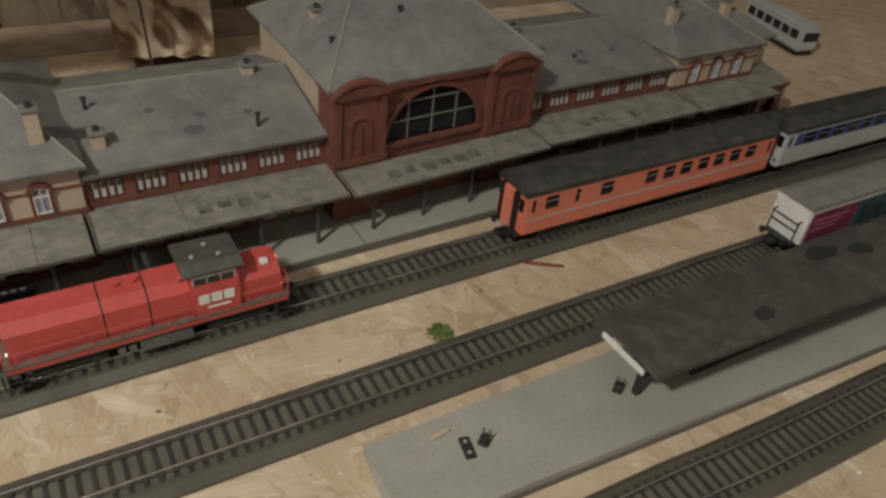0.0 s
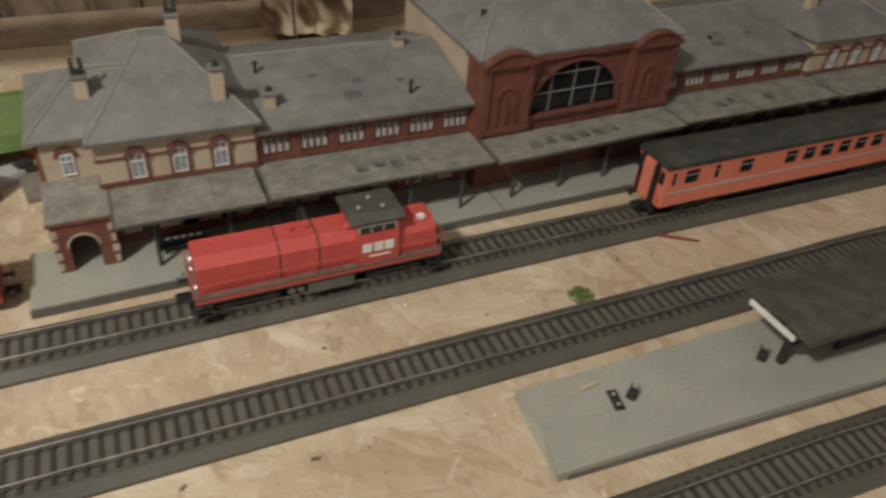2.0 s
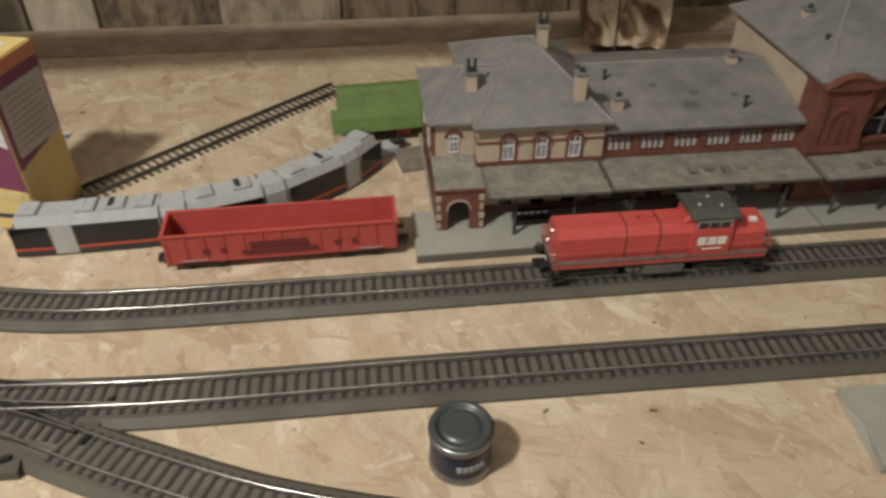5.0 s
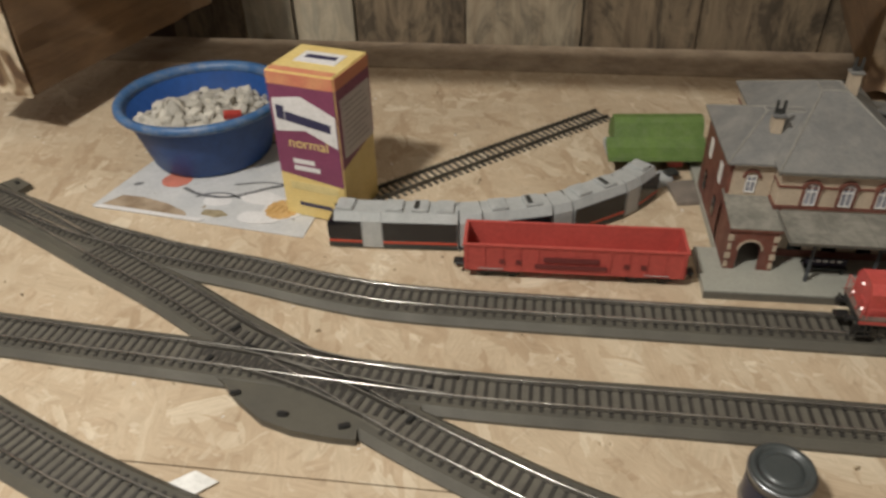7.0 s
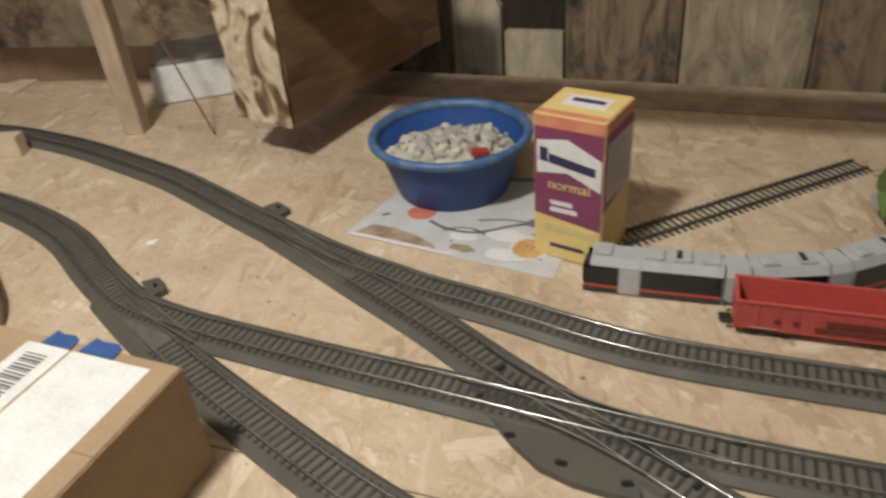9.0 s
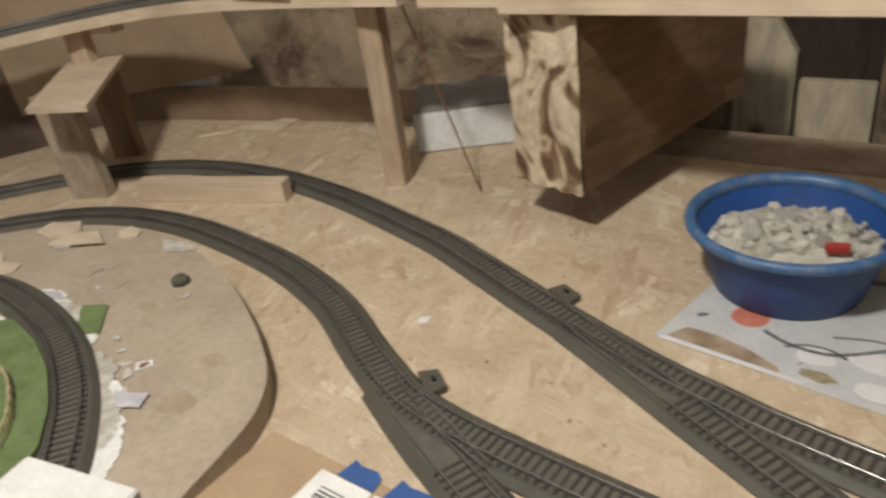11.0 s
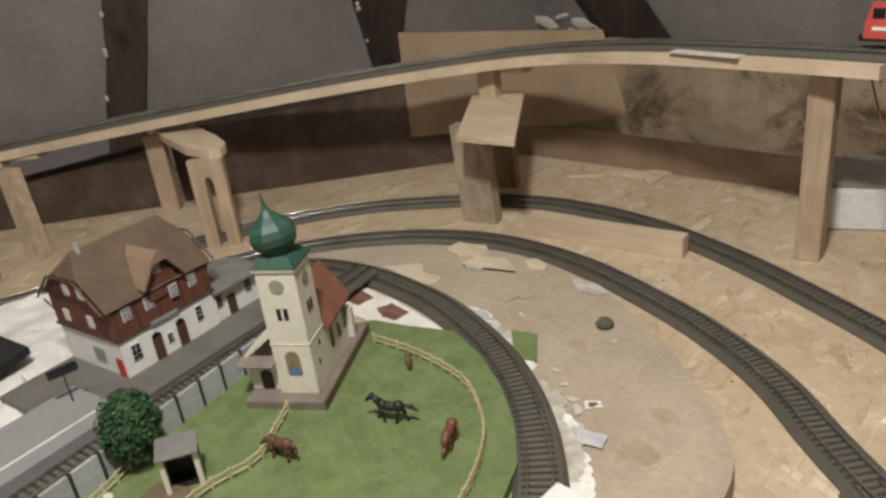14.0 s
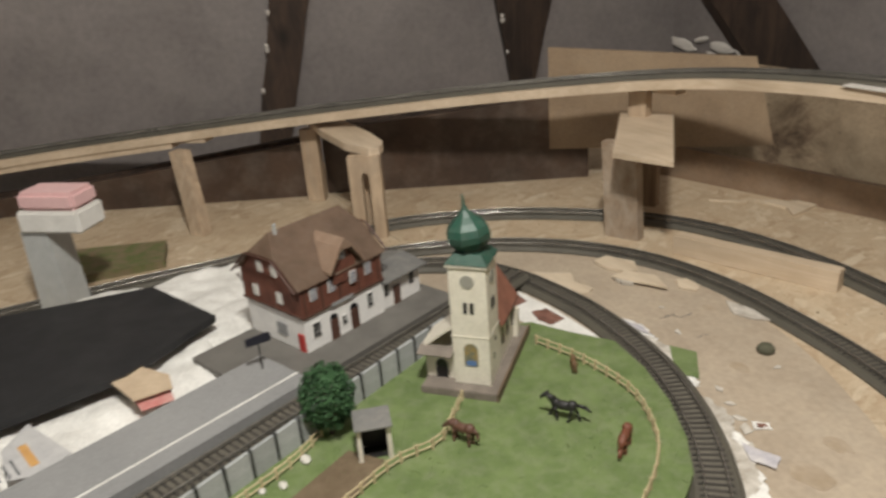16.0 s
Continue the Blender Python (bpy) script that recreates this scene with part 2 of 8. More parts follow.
def box(bm, x0, x1, y0, y1, z0, z1, bevel=0.0, m=None):
    c = bmesh.ops.create_cube(bm, size=1.0, matrix=Matrix.Translation(((x0 + x1) / 2, (y0 + y1) / 2, (z0 + z1) / 2)) @ Matrix.Diagonal((abs(x1 - x0), abs(y1 - y0), abs(z1 - z0), 1)))
    vs = c["verts"]
    if bevel:
        es = list({e for v in vs for e in v.link_edges})
        r = bmesh.ops.bevel(bm, geom=es, offset=bevel, segments=2, affect="EDGES")
        vs = list({v for f in r["faces"] for v in f.verts} | {v for v in vs if v.is_valid})
    if m is not None:
        bmesh.ops.transform(bm, matrix=m, verts=vs)
    return bm


def B(*dims, bevel=0.0, m=None):
    return box(bmesh.new(), *dims, bevel=bevel, m=m)


def prism(bm, pts, lo, hi, axis="z"):
    """A flat outline pushed from lo to hi along an axis."""
    put = {"z": lambda a, b, c: (a, b, c), "y": lambda a, b, c: (a, c, b), "x": lambda a, b, c: (c, a, b)}[axis]
    lower = [bm.verts.new(put(a, b, lo)) for a, b in pts]
    upper = [bm.verts.new(put(a, b, hi)) for a, b in pts]
    n = len(pts)
    bm.faces.new(lower), bm.faces.new(upper)
    for k in range(n):
        bm.faces.new((lower[k], lower[(k + 1) % n], upper[(k + 1) % n], upper[k]))
    return bm


def P(pts, lo, hi, axis="z"):
    return prism(bmesh.new(), pts, lo, hi, axis)


def solid(bm, corners, faces):
    vs = [bm.verts.new(c) for c in corners]
    for f in faces:
        bm.faces.new([vs[k] for k in f])
    return bm


def rod(bm, a, b, r, r2=None, seg=10):
    a, b = Vector(a), Vector(b)
    q = (b - a).to_track_quat("Z", "Y").to_matrix().to_4x4()
    bmesh.ops.create_cone(bm, cap_ends=True, segments=seg, radius1=r, radius2=r if r2 is None else r2, depth=(b - a).length, matrix=Matrix.Translation((a + b) / 2) @ q)
    return bm


def lathe(bm, profile, seg=40, m=None):
    """Turns a list of (radius, height) round the z axis."""
    rings = []
    for r, z in profile:
        if r < 1e-6:
            rings.append([bm.verts.new((0, 0, z))])
        else:
            rings.append([bm.verts.new((r * math.cos(2 * math.pi * k / seg), r * math.sin(2 * math.pi * k / seg), z)) for k in range(seg)])
    for a, b in zip(rings, rings[1:]):
        for k in range(seg):
            q = [a[k % len(a)], a[(k + 1) % len(a)], b[(k + 1) % len(b)], b[k % len(b)]]
            q = [v for i, v in enumerate(q) if v not in q[:i]]
            if len(q) > 2:
                bm.faces.new(q)
    if m is not None:
        bmesh.ops.transform(bm, matrix=m, verts=bm.verts[:])
    return bm


def smooth_path(points, step):
    """Catmull-Rom through points, resampled at even steps."""
    p = [Vector(q) if len(q) == 3 else Vector((*q, 0)) for q in points]
    p = [2 * p[0] - p[1], *p, 2 * p[-1] - p[-2]]
    fine = []
    for a, b, c, d in zip(p, p[1:], p[2:], p[3:]):
        for k in range(24):
            t = k / 24
            fine.append(0.5 * (2 * b + (c - a) * t + (2 * a - 5 * b + 4 * c - d) * t * t + (3 * b - a - 3 * c + d) * t ** 3))
    fine.append(p[-2])
    for _ in range(10):
        fine = [fine[0], *[(a + 2 * b + c) / 4 for a, b, c in zip(fine, fine[1:], fine[2:])], fine[-1]]
    out, left = [fine[0]], step
    for a, b in zip(fine, fine[1:]):
        d = (b - a).length
        while d >= left:
            a = a + (b - a) * (left / d)
            d -= left
            out.append(a.copy())
            left = step
        left -= d
    return out


def headings(path):
    out = []
    for k in range(len(path)):
        d = path[min(k + 1, len(path) - 1)] - path[max(k - 1, 0)]
        out.append(math.atan2(d.y, d.x))
    return out


def sweep(bm, path, profile, closed=True, ends=True):
    """Draws a cross-section (across, up) along a path."""
    rings = []
    for c, h in zip(path, headings(path)):
        side = Vector((-math.sin(h), math.cos(h), 0))
        rings.append([bm.verts.new(c + side * u + Vector((0, 0, v))) for u, v in profile])
    n = len(profile)
    for a, b in zip(rings, rings[1:]):
        for k in range(n if closed else n - 1):
            bm.faces.new((a[k], a[(k + 1) % n], b[(k + 1) % n], b[k]))
    if ends and closed:
        bm.faces.new(rings[0]), bm.faces.new(rings[-1])
    return bm


# ---- the attic ----
def panel(name, x0, x1, y0, y1):
    return tagged(part(name, B(x0, x1, y0, y1, -0.018, 0.0), OSB), "bare oriented strand board tabletop with loose wood strands", "tabletop", kind="structure")


panel("tabletop_1", -2.02, 0.516, -0.186, 0.405)
panel("tabletop_2", -2.02, -0.10, -0.95, -0.1872)
panel("tabletop_3", -0.10, 0.516, -0.95, -0.186)
panel("tabletop_4", 0.5175, 1.7, -0.95, 0.405)
# Rear strip coloured darker to stand for the shade along the back.
tagged(part("rear_batten", B(-1.50, 1.7, 0.4065, 0.492, -0.03, 0.0005, bevel=0.001), SHADE_STRIP), "strip along the table's rear edge, shade painted in as brown", "batten", kind="structure")
tagged(part("floor", B(-3.2, 3.2, -3.2, 1.2, -0.95, -0.9), BROWN_BOARD), "dark attic floor boards under the table", "floor", kind="structure")
# The ceiling and next two walls are unseen, added to bounce lamp light.
tagged(part("ceiling", B(-3.2, 3.2, -3.2, 1.2, 2.1, 2.15), BOUNCE_PLASTER), "unseen pale ceiling added to bounce lamp light", "ceiling", kind="structure")
tagged(part("wall_front", B(-3.2, 3.2, -3.2, -3.1, -0.9, 2.1), BOUNCE_PLASTER), "unseen plain plaster wall added to bounce lamp light", "wall", kind="structure")
tagged(part("wall_right", B(3.0, 3.1, -3.1, 1.2, -0.9, 2.1), BOUNCE_PLASTER), "unseen plain plaster wall added to bounce lamp light", "wall", kind="structure")
tagged(part("wall_back", B(-3.2, 3.2, 0.80, 0.86, -0.9, 2.1), DARK_TIMBER), "dark timber wall behind the boards", "wall", kind="structure")

boards = thing("board_wall", "weathered upright boards nailed behind the table", "board wall", kind="structure")
edges = [-1.42, -1.235, -1.045, -0.85, -0.639, -0.447, -0.258, -0.067, 0.118, 0.31, 0.50, 0.70, 0.89, 1.08, 1.27]
for k, (a, b) in enumerate(zip(edges, edges[1:])):
    y = 0.770 + (k * 7 % 3) * 0.006
    if k == 4:
        part("board", P([(-0.643, -0.6), (-0.552, -0.6), (-0.556, 0.012), (-0.585, 0.060), (-0.643, 0.066)], y, y + 0.02, "y"), FRESH_BOARD, boards, "pale board with a slanting sawn top")
        part("board", B(-0.550, -0.449, y, y + 0.02, -0.6, -0.028, bevel=0.002), FRESH_BOARD, boards)
        continue
    part("board", B(a + 0.0015, b - 0.0015, y, y + 0.02, -0.6, 1.0, bevel=0.002), WALL_WOOD_PALE if k in (0, 1, 2, 6) else WALL_WOOD, boards)

wall_left = thing("wall_left", "rough old masonry at the eaves", "masonry", kind="structure")
bm = bmesh.new()
bmesh.ops.create_grid(bm, x_segments=88, y_segments=26, size=0.5, matrix=Matrix.Translation((-1.22, 0.60, -0.03)) @ Matrix.Rotation(radians(90), 4, "X") @ Matrix.Diagonal((0.88, 0.36, 1, 1)))
for v in bm.verts:
    v.co.y += 0.012 * noise.noise(v.co * 12) + 0.006 * noise.noise(v.co * 40)
part("masonry", bm, MASONRY, wall_left, smooth=True)

# the roof's lining and its timbers
near_lining = [(-2.20, -1.10), (-1.975, -0.20), (-1.86, 0.32), (-1.79, 0.68), (-1.45, 0.68), (-1.45, 0.70), (-1.81, 0.70), (-1.88, 0.32), (-1.995, -0.20), (-2.22, -1.10)]
for bm in (P(near_lining, -0.10, 1.6), B(-1.4495, -0.66, 0.68, 0.70, 0.118, 1.6)):
    tagged(part("roof_lining", bm, ROOF_LINING), "grey lining panels between the rafters", "roof lining", kind="structure")


def rafter(corners, label):
    """A rough timber from its four front corners (y, z at x) and its depth."""
    front = [Vector(c) for c in corners]
    bm = bmesh.new()
    n = 12
    rows = []
    for k in range(n + 1):
        t = k / n
        a, b = front[0].lerp(front[3], t), front[1].lerp(front[2], t)
        jag = [0.007 * noise.noise(Vector((t * 9, 3 + 7 * i, front[0].y * 5))) for i in (0, 1)]
        d = (b - a).normalized()
        back = Vector((-0.05, 0.02, 0))
        rows.append([bm.verts.new(q) for q in (a + d * jag[0], b + d * jag[1], b + back, a + back)])
    for r, q in zip(rows, rows[1:]):
        for k in range(4):
            bm.faces.new((r[k], r[(k + 1) % 4], q[(k + 1) % 4], q[k]))
    bm.faces.new(rows[0]), bm.faces.new(rows[-1])
    return tagged(part("rafter", bm, DARK_TIMBER), label, "rafter", "roof rafters", kind="structure")


rafter([(-1.945, -0.285, -0.06), (-1.945, -0.225, -0.06), (-1.945, 0.03, 0.80), (-1.945, -0.07, 0.80)], "dark rough-hewn rafter with chipped edges")
rafter([(-1.835, 0.290, 0.02), (-1.835, 0.300, 0.02), (-1.835, 0.52, 0.80), (-1.835, 0.15, 0.80)], "broad dark rafter foot with a torn edge")
rafter([(-1.350, 0.66, -0.06), (-1.215, 0.66, -0.06), (-2.00, 0.66, 0.80), (-2.22, 0.66, 0.80)], "dark slanting roof strut")


CHALK = mat("chalky_plaster", (0.62, 0.58, 0.53), (0.48, 0.44, 0.40), 0.9, big=200, bump=0.4)
chips = random.Random(17)
for y0, z0, y1, z1, x, n in ((-0.237, 0.14, -0.087, 0.74, -1.944, 12), (0.264, 0.18, 0.214, 0.50, -1.834, 8)):
    for k in range(n):
        f, r = (k + chips.random()) / n, chips.uniform(0.003, 0.008)
        bm = bmesh.new()
        bmesh.ops.create_icosphere(bm, subdivisions=1, radius=1.0)
        for v in bm.verts:
            v.co *= chips.uniform(0.6, 1.2)
        t = tagged(part("plaster_chip", bm, CHALK), "crumbled white plaster left at the rafter's edge", "plaster chip", "plaster chips", "structure")
        t.matrix_basis = pose(x, y0 + (y1 - y0) * f + chips.uniform(-0.003, 0.003), z0 + (z1 - z0) * f, 0, 0, chips.uniform(0, 90)) @ Matrix.Diagonal((0.004, r, r * chips.uniform(0.6, 1.6), 1))


for x, z, r in ((-1.756, 0.158, 0.022), (-1.703, 0.172, 0.012), (-1.645, 0.159, 0.020), (-1.590, 0.151, 0.014), (-1.546, 0.144, 0.018), (-1.671, 0.143, 0.010)):
    bm = bmesh.new()
    bmesh.ops.create_icosphere(bm, subdivisions=2, radius=1.0)
    for v in bm.verts:
        v.co *= 1 + 0.45 * noise.noise(v.co * 2.3 + Vector((x * 30, 0, z * 30)))
    t = tagged(part("lining_scrap", bm, CHALK), "torn pale lining scrap hanging at the roof", "lining scrap", "lining scraps", "structure")
    t.matrix_basis = pose(x, 0.676, z, 0, chips.uniform(-30, 30), 0) @ Matrix.Diagonal((r * 1.7, 0.006, r * 0.55, 1))


def leaning_panel(name, ends, heights, label, material=BROWN_BOARD, category="panel"):
    """A thin board on edge between two points of the plan, its top edge running through the given heights."""
    a, b = Vector(ends[0]), Vector(ends[1])
    back = Vector((-(b - a).y, (b - a).x)).normalized() * 0.012
    n = len(heights)
    low = [(*a.lerp(b, k / (n - 1)), -0.001) for k in range(n)]
    top = [(p[0], p[1], h) for p, h in zip(low, heights)]
    c = low + top + [(p[0] + back.x, p[1] + back.y, p[2]) for p in low + top]
    faces = []
    for k in range(n - 1):
        faces += [(k, k + 1, n + k + 1, n + k), (2 * n + k, 3 * n + k, 3 * n + k + 1, 2 * n + k + 1), (n + k, n + k + 1, 3 * n + k + 1, 3 * n + k), (k, 2 * n + k, 2 * n + k + 1, k + 1)]
    faces += [(0, n, 3 * n, 2 * n), (n - 1, 3 * n - 1, 4 * n - 1, 2 * n - 1)]
    return tagged(part(name, solid(bmesh.new(), c, faces), material), label, category, kind="structure")


leaning_panel("skirting_board", [(-2.056, -0.780), (-1.752, -0.2105)], [0.026, 0.044, 0.062, 0.081, 0.100], "low brown hardboard panel at the foot of the roof")
leaning_panel("brown_panel", [(-1.750, -0.190), (-1.523, 0.222)], [0.116, 0.134, 0.152], "taller glossy brown hardboard panel under the slope")
# Two dark strips draw the shadow gaps along the panels' top edges.
leaning_panel("wall_plate", [(-2.071, -0.772), (-1.767, -0.2025)], [0.033, 0.051, 0.069, 0.088, 0.108], "dark strip standing in for the shadow gap above the low panel", DARK_TIMBER, "timber")
leaning_panel("wall_plate", [(-1.765, -0.182), (-1.538, 0.230)], [0.127, 0.146, 0.165], "dark strip standing in for the shadow gap above the tall panel", DARK_TIMBER, "timber")
bm = solid(bmesh.new(), [(-1.556, 0.161, 0.056), (-1.288, 0.407, 0.069), (-1.315, 0.382, 0.209), (-1.556, 0.161, 0.231), (-1.563, 0.168, 0.056), (-1.295, 0.414, 0.069), (-1.322, 0.389, 0.209), (-1.563, 0.168, 0.231)],
           [(0, 1, 2, 3), (5, 4, 7, 6), (0, 4, 5, 1), (1, 5, 6, 2), (2, 6, 7, 3), (3, 7, 4, 0)])
tagged(part("beige_panel", bm, BEIGE_BOARD), "beige fibreboard offcut standing behind the bend", "panel", kind="structure")

leaning_panel("rear_board", [(-1.523, 0.307), (-0.911, 0.438)], [0.058, 0.051, 0.043], "reddish brown board standing at the back of the table", REAR_BOARD)


def beam(x0, x1, y0, z0, z1, long=0.9):
    b = thing("tie_beam", "old roof beam with a scorched sawn end", "beam", "roof beams", "structure", pose((x0 + x1) / 2, y0, z0, 0, 0, -12))
    w, h = (x1 - x0) / 2, z1 - z0
    bm = B(-w, w, 0.0, long, 0.0, h)
    bmesh.ops.subdivide_edges(bm, edges=bm.edges[:], cuts=7, use_grid_fill=True)
    for v in bm.verts:
        v.co += 0.004 * Vector((noise.noise(v.co * 25), 0, noise.noise(v.co * 25 + Vector((3, 3, 3)))))
    part("shaft", bm, OLD_WOOD, b)
    bm = bmesh.new()
    bmesh.ops.create_grid(bm, x_segments=24, y_segments=40, size=1.0, matrix=Matrix.Translation((0, -0.004, h / 2)) @ Matrix.Rotation(radians(90), 4, "X") @ Matrix.Diagonal((w * 1.02, h / 2 * 1.02, 1, 1)))
    for v in bm.verts:
        v.co.y += 0.006 * noise.noise(Vector((v.co.x * 60, x0 * 9, v.co.z * 18)))
        v.co.z += 0.003 * noise.noise(Vector((v.co.x * 90, 1, 0)))
    part("charred_end", bm, CHAR, b, "scorched sawn end with flame-shaped marks", smooth=True)
    return b


beam(-0.700, -0.622, 0.198, 0.050, 0.212, 0.30)
rafter([(-0.700, 0.492, -0.60), (-0.622, 0.492, -0.60), (-0.622, 0.492, 1.00), (-0.700, 0.492, 1.00)], "dark upright roof post at the beam's inner end")
beam(0.206, 0.292, 0.338, 0.018, 0.25)

# ---- tracks ----
def bed_profile(w=0.020, top=0.0155, h=0.0062):
    return [(-w, 0.0), (w, 0.0), (w, 0.0022), (top, h), (-top, h), (-w, 0.0022)]


sleeper_meshes = {}
DUSTY_SLEEPER = mat("dusty_sleeper", (0.125, 0.112, 0.088), (0.085, 0.076, 0.060), 0.7, fine=700, vary=0.2)


def sleeper(material=SLEEPER, half=0.0128):
    """The mesh that all sleepers of one kind share."""
    if material.name not in sleeper_meshes:
        bm = bmesh.new()
        box(bm, -0.0012, 0.0012, -half, half, 0.0052, 0.0069)
        for s in (-1, 1):
            box(bm, -0.0011, 0.0011, s * 0.0087 - 0.0016, s * 0.0087 + 0.0016, 0.0068, 0.0078)
        me = bpy.data.meshes.new("sleeper")
        bm.to_mesh(me)
        bm.free()
        me.materials.append(material)
        sleeper_meshes[material.name] = me
    return sleeper_meshes[material.name]


def rail(parent, path, side, metal=None):
    p = [(-0.0007, 0.0068), (0.0007, 0.0068), (0.0003, 0.0078), (0.0003, 0.0092), (0.0006, 0.0096), (0.0006, 0.0100), (0.0003, 0.0103), (-0.0003, 0.0103), (-0.0006, 0.0100), (-0.0006, 0.0096), (-0.0003, 0.0092), (-0.0003, 0.0078)]
    part("rail", sweep(bmesh.new(), path, [(u + side * 0.0087, v) for u, v in p]), metal or RAIL, parent, smooth=True)


def track(points, label, apart=None, base=0.0, bed=True, lift=0.0, rails=True, bare=(), dusty=False):
    """A track with its bed, rails and sleepers. apart: the stretch (x from, x to) where the sleepers are pieces of their own."""
    t = thing("railway_track", label, "railway track", "model railway tracks")
    pts = [(*q[:2], base + (q[2] if len(q) > 2 else 0.0)) for q in points]
    path = smooth_path(pts, 0.0068)
    if bed:
        part("ballast_bed", sweep(bmesh.new(), path, [(u, v + lift) for u, v in bed_profile()]), BED, t)
        part("bed_top", sweep(bmesh.new(), path, [(-0.0104, 0.0056), (0.0104, 0.0056), (0.0104, 0.00645), (-0.0104, 0.00645)]), BED_TOP, t, "paler ballast between the rails")
    up = [p + Vector((0, 0, lift)) for p in path]
    if rails:
        rail(t, up, 1, WORN_RAIL if dusty else RAIL), rail(t, up, -1, WORN_RAIL if dusty else RAIL)
    rest = bmesh.new()
    sl = sleeper(DUSTY_SLEEPER, 0.0150) if dusty else sleeper()
    for p, h in zip(up, headings(path)):
        if any(a < p.x < b for a, b in bare):
            continue
        m = Matrix.Translation(p) @ Matrix.Rotation(h, 4, "Z")
        if apart and apart[0] < p.x < apart[1]:
            shared("sleeper", sl, t, m)
        else:
            n = len(rest.verts)
            rest.from_mesh(sl)
            rest.verts.ensure_lookup_table()
            for v in rest.verts[n:]:
                v.co = m @ v.co
    if len(rest.verts):
        tagged(part("sleepers", rest, SLEEPER, t), kind="stuff")
    else:
        rest.free()
    return t


track([(1.5, -0.046), (0.667, -0.0365), (0.38, -0.0335), (0.1, -0.0335), (-0.05, -0.0340), (-0.2, -0.0335), (-0.265, -0.027), (-0.336, -0.011), (-0.41, 0.003), (-0.451, 0.014), (-0.497, 0.027),
       (-0.553, 0.048), (-0.62, 0.076), (-0.703, 0.113), (-0.75, 0.133), (-0.81, 0.152), (-0.9, 0.178), (-0.98, 0.194), (-1.055, 0.203), (-1.15, 0.199), (-1.235, 0.178), (-1.311, 0.138),
       (-1.376, 0.08), (-1.438, 0.01), (-1.484, -0.068), (-1.518, -0.155), (-1.53, -0.25), (-1.53, -0.43), (-1.541, -0.55), (-1.545, -0.72), (-1.55, -0.93)], "grey-bedded model track with nickel rails passing the station", (-1.02, 0.80))
track([(1.5, -0.140), (0.6, -0.1215), (0.476, -0.1208), (0.34, -0.1200), (0.23, -0.1190), (0.1, -0.1175), (-0.02, -0.1165), (-0.16, -0.1165), (-0.268, -0.110), (-0.349, -0.104), (-0.44, -0.098),
       (-0.53, -0.091), (-0.595, -0.084), (-0.645, -0.073), (-0.68, -0.056), (-0.716, -0.036), (-0.785, 0.005), (-0.872, 0.036), (-0.966, 0.054), (-1.06, 0.063), (-1.15, 0.054), (-1.22, 0.030),
       (-1.285, -0.012), (-1.34, -0.07), (-1.385, -0.14), (-1.415, -0.215), (-1.425, -0.30), (-1.42, -0.40)], "grey-bedded model track with nickel rails beside the island platform", (-1.10, 0.70))
track([(-0.575, 0.056), (-0.53, 0.033), (-0.49, 0.012), (-0.458, -0.005), (-0.39, -0.040), (-0.339, -0.070), (-0.268, -0.1095), (-0.209, -0.143), (-0.158, -0.168), (-0.09, -0.197), (0.0, -0.222),
       (0.1, -0.236), (0.2, -0.242), (0.353, -0.246), (0.433, -0.250), (0.8, -0.262), (1.5, -0.30)], "grey-bedded model track crossing over to the front line", (-0.6, 1.2), base=-0.0006, bare=((-0.60, -0.475), (-0.325, -0.205)))
track([(-0.67, -0.066), (-0.64, -0.083), (-0.611, -0.099), (-0.578, -0.115), (-0.545, -0.131), (-0.491, -0.155), (-0.435, -0.179), (-0.387, -0.198), (-0.344, -0.213), (-0.29, -0.230), (-0.2, -0.262),
       (-0.05, -0.31), (0.15, -0.37)], "grey-bedded model track branching towards the table's front edge", (-0.7, 0.2), base=-0.0006, bare=((-0.70, -0.585),))
track([(-0.789, -0.258), (-0.807, -0.240), (-0.834, -0.218), (-0.866, -0.196), (-0.909, -0.173), (-0.96, -0.153), (-1.026, -0.138), (-1.085, -0.132), (-1.14, -0.135),
       (-1.19, -0.143), (-1.235, -0.158), (-1.275, -0.182), (-1.305, -0.215), (-1.325, -0.26), (-1.33, -0.31)], "grey-bedded model track curving round the meadow", (-2.0, 0.0), base=0.0205)
track([(-1.20, -0.15), (-1.165, -0.235), (-1.135, -0.315), (-1.104, -0.394), (-1.083, -0.447), (-1.064, -0.495), (-1.032, -0.577), (-0.985, -0.70)], "straight model track beside the small station platform", (-2.0, 0.0), base=0.029)
old = track([(-0.272, 0.108), (-0.167, 0.202), (-0.061, 0.296)], "loose length of unballasted model track lying on the board", (-0.3, 0.0), bed=False, lift=-0.0055, dusty=True)


def point_motor(x, y, a, z=0.0):
    t = thing("point_motor", "small dark grey housing of a point lever at the track's edge", "point lever", "point levers", at=pose(x, y, z, 0, 0, a))
    part("housing", P([(-0.014, -0.006), (0.014, -0.006), (0.011, 0.009), (-0.011, 0.009)], 0.0, 0.0060), BED, t)
    part("lever", B(-0.003, 0.003, 0.001, 0.004, 0.0060, 0.0082, bevel=0.0008), BLACK, t)


